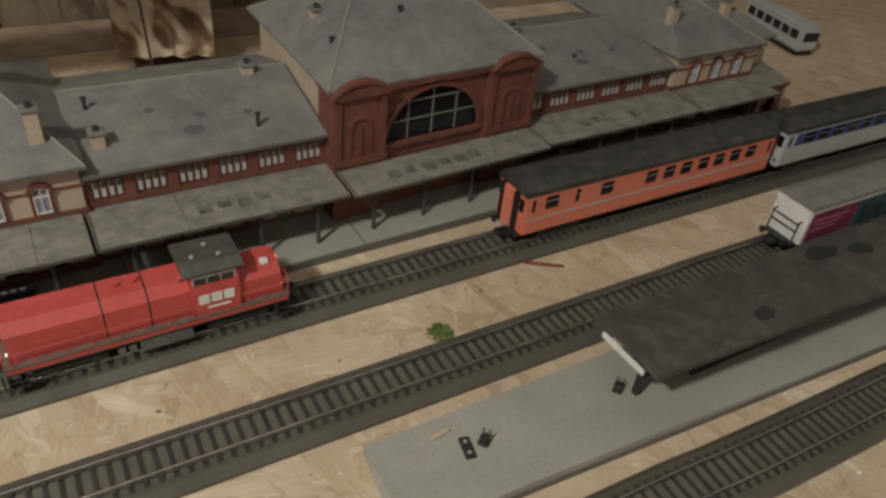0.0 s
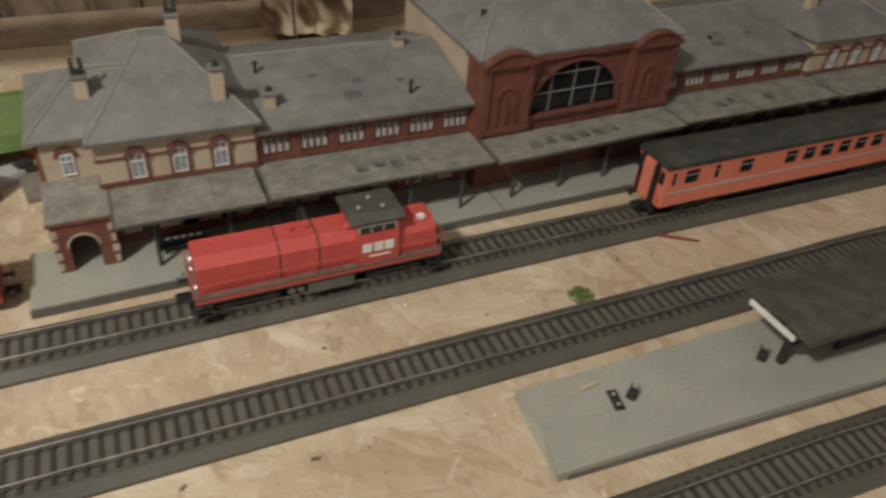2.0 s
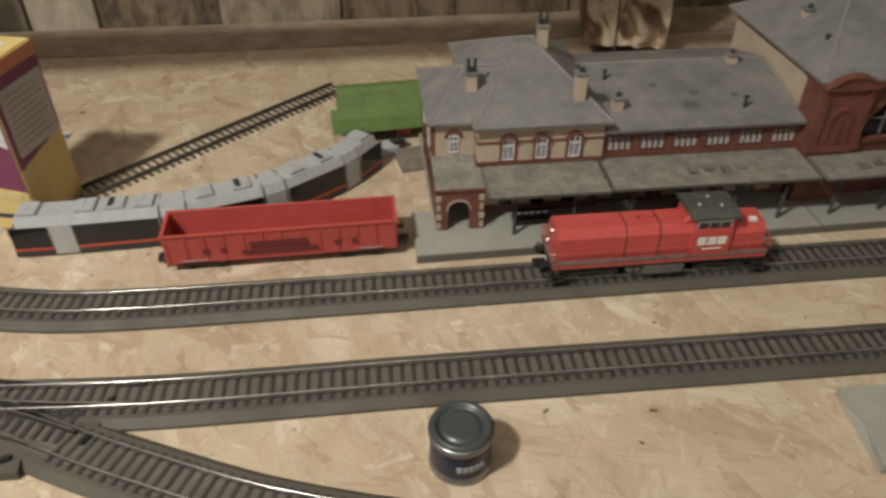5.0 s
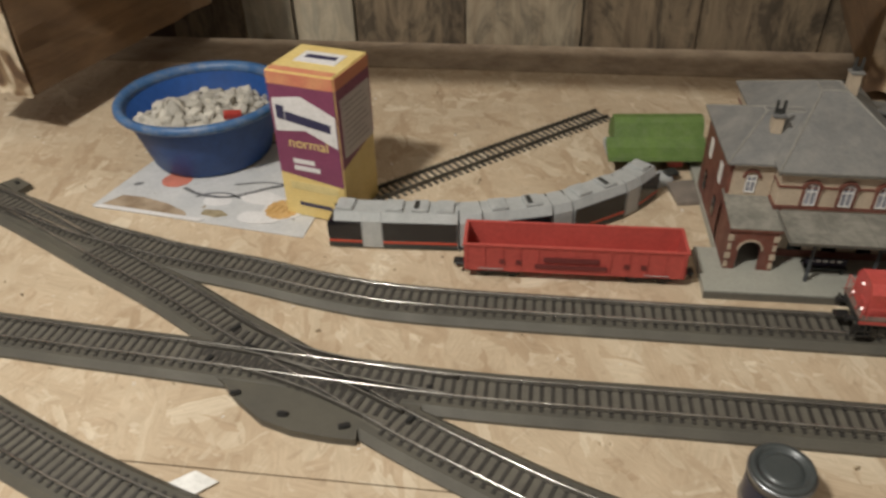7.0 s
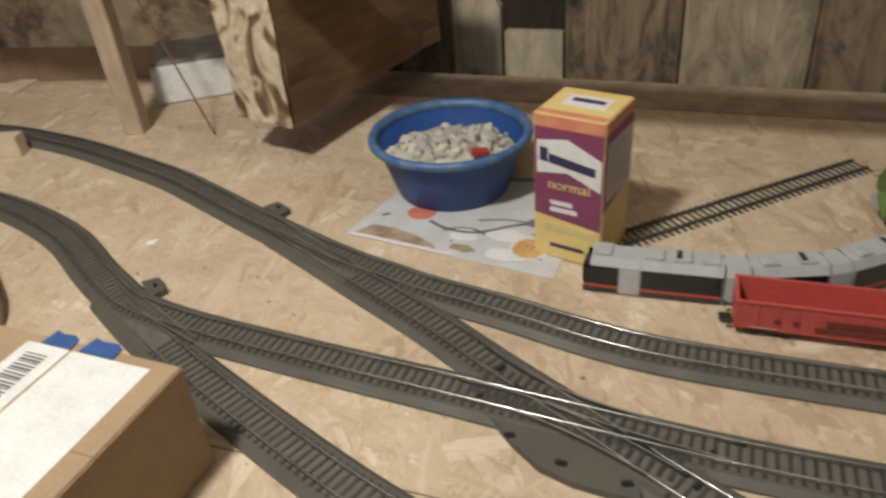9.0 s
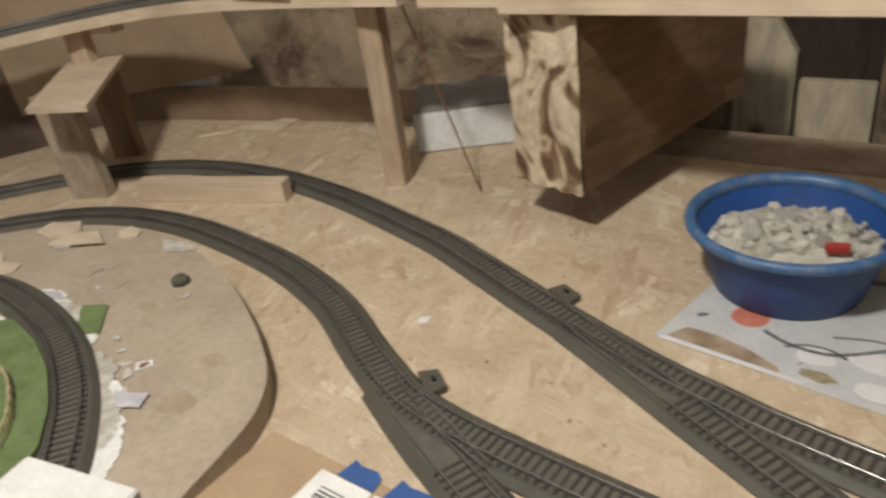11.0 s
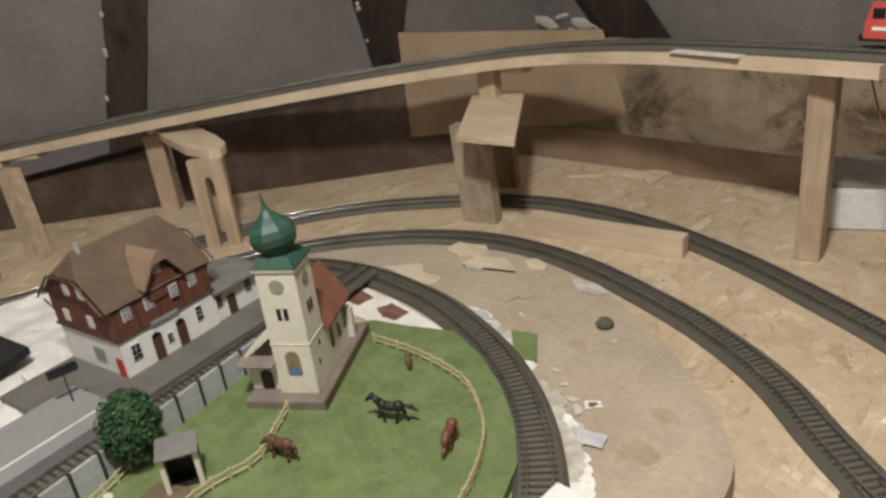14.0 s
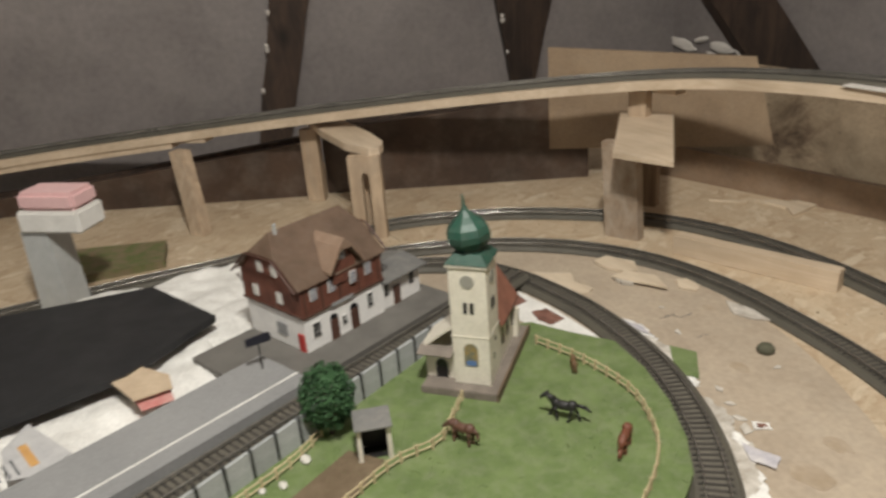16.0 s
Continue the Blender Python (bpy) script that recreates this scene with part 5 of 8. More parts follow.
def coach(m, label, length, body, stripe, roof, windows, band=None, ends=True):
    c = thing("passenger_coach", label, "railway coach", at=m)
    h = length / 2
    b = part("body", B(-h, h, -0.0160, 0.0160, 0.0105, 0.0425, bevel=0.0012), body, c)
    prof = [(-0.0165, 0.0415), (-0.0162, 0.0450), (-0.0125, 0.0485), (-0.005, 0.0505), (0.005, 0.0505), (0.0125, 0.0485), (0.0162, 0.0450), (0.0165, 0.0415)]
    part("roof", P(prof, -h - 0.0006, h + 0.0006, "x"), roof, c)
    for k in range(5):
        x = -h + 0.022 + k * 0.011
        part("roof_vent", B(x - 0.0022, x + 0.0022, -0.0070 + 0.004 * (k % 2), -0.0035 + 0.004 * (k % 2), 0.0496, 0.0508, bevel=0.0003), roof, c)
    for s in (-1, 1):
        if stripe:
            part("stripe", B(-h + 0.001, h - 0.001, s * 0.0161 - 0.0002, s * 0.0161 + 0.0002, 0.0220, 0.0234), stripe, b)
        if band:
            part("window_band", B(-h + 0.014, h - 0.014, s * 0.0161 - 0.0002, s * 0.0161 + 0.0002, 0.0285, 0.0395), band, b)
        for x, w in windows:
            part("window", B(x - w / 2, x + w / 2, s * 0.0163 - 0.0003, s * 0.0163 + 0.0003, 0.0292, 0.0388), GLASS, b)
            part("window_bar", B(x - w / 2, x + w / 2, s * 0.0166 - 0.0001, s * 0.0166 + 0.0001, 0.0352, 0.0357), SILVER, b)
        for x in (-h + 0.007, h - 0.007):
            part("door", B(x - 0.0038, x + 0.0038, s * 0.0161 - 0.0001, s * 0.0161 + 0.0002, 0.0115, 0.0405), body, b)
            part("door_window", B(x - 0.0012, x + 0.0012, s * 0.0163 - 0.0001, s * 0.0163 + 0.0002, 0.0290, 0.0385), GLASS, b)
    for d in (-1, 1):
        x = d * h
        part("gangway", B(min(x, x + d * 0.003), max(x, x + d * 0.003), -0.0065, 0.0065, 0.0120, 0.0420, bevel=0.0008), body, b)
        for s in (-1, 1):
            part("gangway_bellows", B(min(x, x + d * 0.004), max(x, x + d * 0.004), s * 0.0078 - 0.0012, s * 0.0078 + 0.0012, 0.0110, 0.0430), BLACK, b)
            part("end_window", B(min(x, x + d * 0.0006), max(x, x + d * 0.0006), s * 0.0122 - 0.0022, s * 0.0122 + 0.0022, 0.0290, 0.0385), GLASS, b)
            part("tail_lamp", rod(bmesh.new(), (x, s * 0.0128, 0.0165), (x + d * 0.0010, s * 0.0128, 0.0165), 0.0012), RED_DULL if ends and d < 0 else BLACK, b)
        buffers(c, x, d, 0.0110)
    part("underframe", B(-h * 0.55, h * 0.55, -0.0100, 0.0100, 0.0040, 0.0105, bevel=0.0006), BLACK, c)
    bogie(c, -h + 0.038, 0.0, 0.028), bogie(c, h - 0.038, 0.0, 0.028)
    return c


wins = [(-0.1027, 0.0105), (-0.0806, 0.0030), (-0.0538, 0.0105)] + [(x, 0.0100) for x in (-0.0114, 0.0066, 0.0241, 0.0425, 0.0598, 0.0776, 0.0957)]
coach(pose(0.5170, -0.0340, RT, 0, 0, -0.3), "orange dining coach with a dark roof and grey stripe", 0.250, ORANGE, SILVER, COACH_ROOF, wins)
coach(pose(0.7890, -0.0375, RT, 0, 0, -0.6), "light grey coach with a blue window band", 0.272, LIGHT_GREY, None, COACH_ROOF, [(-0.105 + 0.0195 * k, 0.0125) for k in range(12)], BLUE, ends=False)

MAGENTA = mat("magenta_print", (0.24, 0.045, 0.085), (0.16, 0.03, 0.06), 0.5, big=70)
TEAL = mat("teal_print", (0.07, 0.14, 0.15), (0.02, 0.03, 0.035), 0.5, big=90)
w = thing("refrigerator_wagon", "white box wagon with a grey roof and printed side", "goods wagon", at=pose(0.6630, -0.1225, RT, 0, 0, -1.0))
part("body", B(-0.085, 0.085, -0.0150, 0.0150, 0.0080, 0.0385, bevel=0.0006), WHITE, w)
part("roof", P([(-0.0158, 0.0377), (-0.0150, 0.0403), (-0.0080, 0.0430), (0.0080, 0.0430), (0.0150, 0.0403), (0.0158, 0.0377)], -0.0858, 0.0858, "x"), mat("grey_wagon_roof", (0.20, 0.195, 0.18), (0.16, 0.155, 0.145), 0.6, dust=0.35), w)
part("printed_panel", B(-0.0815, -0.030, -0.0154, -0.0149, 0.0100, 0.0345), MAGENTA, w, "magenta printed panel")
part("printed_panel", B(-0.029, 0.081, -0.0154, -0.0149, 0.0100, 0.0345), TEAL, w, "dark teal printed panel")
for k in range(3):
    part("print_line", B(-0.078, -0.040 - 0.006 * k, -0.0157, -0.0153, 0.0270 - 0.004 * k, 0.0282 - 0.004 * k), plain("print_pink", (0.45, 0.16, 0.2), 0.5), w)
bm = bmesh.new()
for s in (-1, 1):
    rod(bm, (-0.089, s * 0.011, 0.008), (-0.089, s * 0.011, 0.026), 0.0005, None, 6), rod(bm, (-0.089, s * 0.011, 0.026), (-0.085, s * 0.011, 0.026), 0.0005, None, 6)
for z in (0.019, 0.025):
    rod(bm, (-0.089, -0.011, z), (-0.089, 0.011, z), 0.0005, None, 6)
part("end_rail", bm, IRON, w)
part("end_platform", B(-0.0905, -0.085, -0.0120, 0.0120, 0.0070, 0.0082), IRON, w)
part("side_step", B(-0.034, -0.016, -0.0180, -0.0150, 0.0045, 0.0055), WHITE, w)
part("underframe", B(-0.083, 0.083, -0.0090, 0.0090, 0.0045, 0.0080), BLACK, w)
buffers(w, -0.0905, -1, 0.0100)
bogie(w, -0.055, 0.0, 0.020), bogie(w, 0.055, 0.0, 0.020)

# red open wagon standing on the bare board
g = thing("open_wagon", "empty red open goods wagon standing on the board", "goods wagon", at=pose(-0.0985, 0.0195, 0.0, 0, 0, 1.2))
body = part("floor", B(-0.080, 0.080, -0.0155, 0.0155, 0.0085, 0.0100), RED_DULL, g)
for s in (-1, 1):
    part("side_wall", B(-0.080, 0.080, s * 0.0149 - 0.0006, s * 0.0149 + 0.0006, 0.0100, 0.0315), RED_DULL, body)
    part("end_wall", B(s * 0.0794 - 0.0006, s * 0.0794 + 0.0006, -0.0143, 0.0143, 0.0100, 0.0315), RED_DULL, body)
bm = bmesh.new()
box(bm, -0.0808, 0.0808, -0.0164, -0.0142, 0.0308, 0.0322), box(bm, -0.0808, 0.0808, 0.0142, 0.0164, 0.0308, 0.0322), box(bm, -0.0808, -0.0784, -0.0142, 0.0142, 0.0308, 0.0322), box(bm, 0.0784, 0.0808, -0.0142, 0.0142, 0.0308, 0.0322)
part("top_rim", bm, RED_DULL, body)
for k in range(13):
    x = -0.078 + 0.013 * k
    for s in (-1, 1):
        part("rib", B(x - 0.0007, x + 0.0007, s * 0.0158 - 0.0004, s * 0.0158 + 0.0004, 0.0100, 0.0308), RED_DULL, body)
PRINT = plain("dark_print", (0.14, 0.026, 0.024), 0.6)
part("print_block", B(-0.022, 0.018, -0.0166, -0.0162, 0.0190, 0.0235), PRINT, body, "dark printed bars")
part("print_block", B(-0.028, 0.024, -0.0166, -0.0162, 0.0130, 0.0170), PRINT, body, "dark printed bars")
for x in (-0.052, -0.040, 0.038, 0.050):
    part("print_mark", B(x - 0.002, x + 0.002, -0.0166, -0.0162, 0.0160, 0.0200), PRINT, body)
for x in (-0.060, 0.060):
    part("white_mark", B(x - 0.009, x + 0.009, -0.0166, -0.0162, 0.0108, 0.0113), SILVER, body)
part("underframe", B(-0.077, 0.077, -0.0120, 0.0120, 0.0065, 0.0085), RED_DULL, g)
buffers(g, -0.080, -1, 0.0095), buffers(g, 0.080, 1, 0.0095)
bogie(g, -0.055, -0.0005, 0.021), bogie(g, 0.055, -0.0005, 0.021)

# articulated tram lying in a bend
tram = thing("articulated_tram", "silver-grey low-floor tram with dark windows and red skirt line", "tram")
tpath = [(-0.290, 0.0450), (-0.262, 0.0452), (-0.247, 0.0456), (-0.187, 0.0485), (-0.170, 0.0515), (-0.118, 0.0680), (-0.104, 0.0750), (-0.062, 0.1060), (-0.052, 0.1160), (-0.034, 0.1400)]
TRAM_RED = plain("tram_red_line", (0.45, 0.06, 0.03), 0.45)


def tram_unit(a, b, joint, nose=0):
    a, b = Vector((*a, 0)), Vector((*b, 0))
    d = b - a
    m = Matrix.Translation((a + b) / 2) @ Matrix.Rotation(math.atan2(d.y, d.x), 4, "Z")
    h = d.length / 2
    w = 0.0126
    prof = [(-w, 0.002), (-w, 0.026), (-w + 0.0035, 0.0325), (w - 0.0035, 0.0325), (w, 0.026), (w, 0.002)]
    u = part("joint_portal" if joint else "car_body", P(prof, -h, h, "x"), SILVER, tram)
    if nose:
        bmesh_verts = [v for v in u.data.vertices if v.co.x * nose > 0 and v.co.z > 0.02]
        for v in bmesh_verts:
            v.co.x -= nose * 0.006
    u.matrix_basis = m
    if joint:
        return
    for s in (-1, 1):
        part("window_band", B(-h * (1.0 if nose >= 0 else 0.97) + 0.0006, h - 0.0006, s * w - 0.0003, s * w + 0.0003, 0.0085, 0.0255), GLASS, u)
        part("red_line", B(-h + 0.0006, h - 0.0006, s * w - 0.0004, s * w + 0.0004, 0.0062, 0.0080), TRAM_RED, u)
        part("skirt", B(-h + 0.0006, h - 0.0006, s * w - 0.0003, s * w + 0.0003, 0.0018, 0.0060), IRON, u)
    if nose:
        part("windscreen", B(nose * h - 0.004 if nose > 0 else -h - 0.0003, nose * h + 0.0003 if nose > 0 else -h + 0.004, -0.0105, 0.0105, 0.0085, 0.0215), GLASS, u)
    n = max(1, int(h * 2 / 0.020))
    for k in range(n):
        x = -h + 2 * h * (k + 0.5) / n
        part("roof_unit", B(x - 0.0068, x + 0.0068, -0.0080, 0.0080, 0.0323, 0.0348, bevel=0.0006), SILVER, u)
        part("roof_grille", B(x - 0.0045, x - 0.0005, -0.0055, 0.0055, 0.0345, 0.0352), IRON if k % 2 else SILVER, u)


for k in range(9):
    tram_unit(tpath[k], tpath[k + 1], k % 2 == 1, -1 if k == 0 else (1 if k == 8 else 0))
t = thing("tram_coupler", "small grey towing plate beside the tram's end", "coupler", at=pose(-0.020, 0.158, 0.0, 0, 0, 30))
part("plate", B(-0.012, 0.010, -0.009, 0.009, 0.0, 0.007, bevel=0.0012), SILVER, t)
part("hook", B(0.006, 0.018, -0.006, 0.004, 0.007, 0.010, bevel=0.0008), IRON, t)

# wagon with a green tilt
GREEN = mat("grass_green_tilt", (0.115, 0.185, 0.042), (0.082, 0.138, 0.032), 0.6, big=45, bump=0.25, dust=0.15)
t = thing("covered_wagon", "short goods wagon under a bright green tilt", "goods wagon", at=pose(-0.0205, 0.206, 0.0, 0, 0, 5))
part("tilt", P([(-0.014, 0.017), (-0.013, 0.026), (-0.0065, 0.0395), (-0.002, 0.0425), (0.005, 0.0425), (0.018, 0.028), (0.018, 0.017)], -0.0405, 0.0405, "x"), GREEN, t, "bright green pitched cover")
part("side_flap", P([(-0.012, 0.0275), (-0.022, 0.0215), (-0.035, 0.0180), (-0.036, 0.0150), (-0.034, 0.0145), (-0.022, 0.0185), (-0.012, 0.0225)], -0.0475, 0.0415, "x"), GREEN, t, "flared lower edge of the green cover")
part("frame", B(-0.040, 0.040, -0.013, 0.013, 0.009, 0.016), BLACK, t)
part("red_end", B(0.010, 0.024, -0.022, -0.013, 0.001, 0.012, bevel=0.001), RED_DULL, t)
part("silver_end", B(-0.047, -0.040, -0.020, 0.004, 0.012, 0.020, bevel=0.001), SILVER, t)
bogie(t, -0.022, -0.001, 0.016), bogie(t, 0.024, -0.001, 0.016)

# grey tram car behind the station
t = thing("tram_car", "silver-grey tram car parked on the bare board", "tram", at=pose(0.973, 0.204, 0.0, 0, 0, 78))
b = part("body", B(-0.055, 0.055, -0.0145, 0.0145, 0.006, 0.034, bevel=0.003), SILVER, t)
part("roof", B(-0.050, 0.050, -0.0115, 0.0115, 0.034, 0.0375, bevel=0.0012), LIGHT_GREY, t)
for s in (-1, 1):
    for k in range(6):
        part("window", B(-0.048 + k * 0.0165, -0.035 + k * 0.0165, s * 0.0146 - 0.0003, s * 0.0146 + 0.0003, 0.020, 0.030), GLASS, b)
part("windscreen", B(-0.0554, -0.0548, -0.011, 0.011, 0.019, 0.030), GLASS, b)
part("skirt", B(-0.052, 0.052, -0.012, 0.012, 0.001, 0.006), BLACK, t)

# ---- elevated line ----
UP = [(0.10, 0.215, 0.214), (-0.20, 0.220, 0.214), (-0.50, 0.228, 0.214), (-0.70, 0.232, 0.214), (-0.85, 0.235, 0.213), (-1.00, 0.237, 0.210), (-1.13, 0.236, 0.205), (-1.25, 0.215, 0.198), (-1.35, 0.165, 0.190), (-1.44, 0.075, 0.182),
      (-1.54, -0.040, 0.171), (-1.69, -0.215, 0.150), (-1.83, -0.400, 0.128), (-1.96, -0.60, 0.107), (-2.05, -0.78, 0.09)]
upper = smooth_path(UP, 0.0068)
deck = thing("elevated_trackway", "narrow sawn plank ramp carrying an elevated model track", "trackway")
part("plank", sweep(bmesh.new(), [p for p in upper if p.x < -0.812], [(-0.030, 0.0), (0.030, 0.0), (0.030, 0.013), (-0.030, 0.013)]), PALE_WOOD, deck, "pale sawn plank with a fresh-cut edge")
part("plank", sweep(bmesh.new(), [p for p in upper if p.x > -0.808], [(-0.030, -0.004), (0.016, -0.004), (0.016, 0.0095), (-0.030, 0.0095)]), PALE_WOOD, deck, "narrower plank continuing the trackway")
part("under_plank", sweep(bmesh.new(), [p for p in upper if p.x < -1.84], [(-0.024, -0.011), (0.026, -0.011), (0.026, -0.0004), (-0.024, -0.0004)]), PALE_WOOD, deck, "rough second plank under the ramp's foot")
raised = [p + Vector((0, 0, 0.0132)) for p in upper]
part("ballast_bed", sweep(bmesh.new(), raised, bed_profile()), BED, deck)
rail(deck, raised, 1), rail(deck, raised, -1)
rest = bmesh.new()
for p, h in zip(raised, headings(raised)):
    m = Matrix.Translation(p) @ Matrix.Rotation(h, 4, "Z")
    if -1.95 < p.x < -0.48:
        shared("sleeper", sleeper(), deck, m)
        continue
    n = len(rest.verts)
    rest.from_mesh(sleeper())
    rest.verts.ensure_lookup_table()
    for v in rest.verts[n:]:
        v.co = m @ v.co
tagged(part("sleepers", rest, SLEEPER, deck), kind="stuff")
t = tagged(part("wood_shim", B(-0.045, 0.045, -0.008, 0.008, 0.0, 0.0018, bevel=0.0004), CHALK), "thin whitish shim lying on the elevated plank", "wood shim")
t.matrix_basis = pose(-1.005, 0.209, 0.2235, 0, 0, -2)
t = tagged(part("deck_board", B(-0.69, 0.30, 0.176, 0.199, 0.2135, 0.2295, bevel=0.0008), PALE_WOOD), "pale board under the elevated line beside the beam", "board")


def upright(name, label, x, y, z0, z1, w, d, a=0.0, lean=(0, 0), mat_=None):
    bm = B(-w / 2, w / 2, -d / 2, d / 2, 0, z1 - z0, bevel=0.001)
    for v in bm.verts:
        v.co.x += lean[0] * v.co.z / (z1 - z0)
        v.co.y += lean[1] * v.co.z / (z1 - z0)
    t = tagged(part(name, bm, mat_ or PALE_WOOD_V), label, "support", "trackway supports")
    t.matrix_basis = pose(x, y, z0, 0, 0, a)
    return t


upright("support_post", "tall square spruce post carrying the trackway", -0.887, 0.244, 0.0, 0.211, 0.026, 0.022, 12)
upright("support_post", "slim spruce post leaning under the trackway", -1.690, -0.430, 0.0, 0.124, 0.028, 0.022, 35, (-0.055, 0.040))
t = thing("post_cap", "small spruce cap board on the slim post", "cap board", at=pose(-1.815, -0.395, 0.1235, 0, 0, 50))
part("cap", B(-0.030, 0.030, -0.016, 0.016, 0.0, 0.006, bevel=0.0006), PALE_WOOD, t)

pier = thing("wood_pier", "stacked offcut pier of spruce blocks", "support", "trackway supports", at=pose(-1.21, 0.06, 0.0))
MOTTLED = mat("whitewashed_offcut", (0.42, 0.34, 0.26), (0.25, 0.175, 0.115), 0.75, big=45, fine=300, dust=0.5, stretch=(1, 1, 0.5))


def leaning(x0, y0, x1, y1, deep, z0, z1, dx, dy):
    """A flat offcut on the edge (x0, y0)-(x1, y1), its top moved by dx, dy."""
    n = Vector((-(y1 - y0), x1 - x0, 0)).normalized() * deep
    low = [Vector((x0, y0, z0)), Vector((x1, y1, z0)), Vector((x1, y1, z0)) + n, Vector((x0, y0, z0)) + n]
    top = [q + Vector((dx, dy, z1 - z0)) for q in low]
    at = Vector((-1.21, 0.06, 0))
    return solid(bmesh.new(), [tuple(q - at) for q in low + top], [(0, 3, 2, 1), (4, 5, 6, 7), (0, 1, 5, 4), (1, 2, 6, 5), (2, 3, 7, 6), (3, 0, 4, 7)])


part("leg", leaning(-1.2875, 0.0610, -1.2415, 0.0820, 0.020, 0.0, 0.1375, -0.008, -0.002), MOTTLED, pier, "whitewashed upright offcut")
part("leg", leaning(-1.366, 0.178, -1.330, 0.198, 0.018, 0.0, 0.1385, 0.0, 0.0), wood_mat("stained_offcut", (0.26, 0.18, 0.11), (0.16, 0.10, 0.06), 2, 0.6), pier, "brown stained upright offcut")
top = [Vector(q) - Vector((-1.21, 0.06, 0)) for q in ((-1.2275, 0.020, 0.1435), (-1.1475, 0.0465, 0.1435), (-1.3225, 0.2195, 0.1455), (-1.388, 0.174, 0.1455))]
part("crosspiece", solid(bmesh.new(), [tuple(q - Vector((0, 0, 0.0065))) for q in top] + [tuple(q) for q in top], [(0, 3, 2, 1), (4, 5, 6, 7), (0, 1, 5, 4), (1, 2, 6, 5), (2, 3, 7, 6), (3, 0, 4, 7)]), PALE_WOOD, pier, "pale square crosspiece")
part("block", leaning(-1.362, 0.166, -1.336, 0.176, 0.020, 0.145, 0.1905, 0.0, 0.0), PALE_WOOD_V, pier)
part("cap", leaning(-1.372, 0.186, -1.298, 0.196, 0.024, 0.180, 0.1895, 0.0, 0.0), PALE_WOOD, pier)

arch = thing("arched_support", "sawn wooden trestle with a rounded cut-out", "support", "trackway supports")
for x, y, w, h in ((-1.730, -0.217, 0.030, 0.1285), (-1.545, -0.200, 0.028, 0.1285)):
    p = part("leg", B(-w / 2, w / 2, -0.010, 0.010, 0.0, h, bevel=0.001), PALE_WOOD_V, arch)
    p.matrix_basis = pose(x, y, 0, 0, 0, 53)
plate = [(-1.800, -0.206), (-1.730, -0.164), (-1.571, -0.167), (-1.515, -0.174), (-1.499, -0.181), (-1.488, -0.192), (-1.491, -0.208), (-1.546, -0.223), (-1.650, -0.222)]
part("crosspiece", P(plate[::-1], 0.1285, 0.1400), PALE_WOOD, arch, "rounded spruce crosspiece")
slot = [(0.031, 0.0), (0.031, 0.094)] + [(0.025 + 0.006 * math.cos(a), 0.094 + 0.010 * math.sin(a)) for a in [math.pi * k / 8 for k in range(1, 8)]] + [(0.019, 0.094), (0.019, 0.0)]
p = part("rounded_cheek", P([(0.0, 0.0), (0.0, 0.1285), (0.049, 0.1285), (0.049, 0.0)] + slot, 0.0, 0.012, "y"), PALE_WOOD_V, arch, "cheek board sawn out to a narrow arch")
p.matrix_basis = pose(-1.509, -0.236, 0, 0, 0, 53)

bar = tagged(part("wood_bar", B(-0.103, 0.103, -0.010, 0.010, 0.0, 0.026, bevel=0.0008), PALE_WOOD), "square pale spruce bar lying beside the track", "wood bar")
bar.matrix_basis = pose(-1.088, 0.130, 0, 0, 0, 17.5)


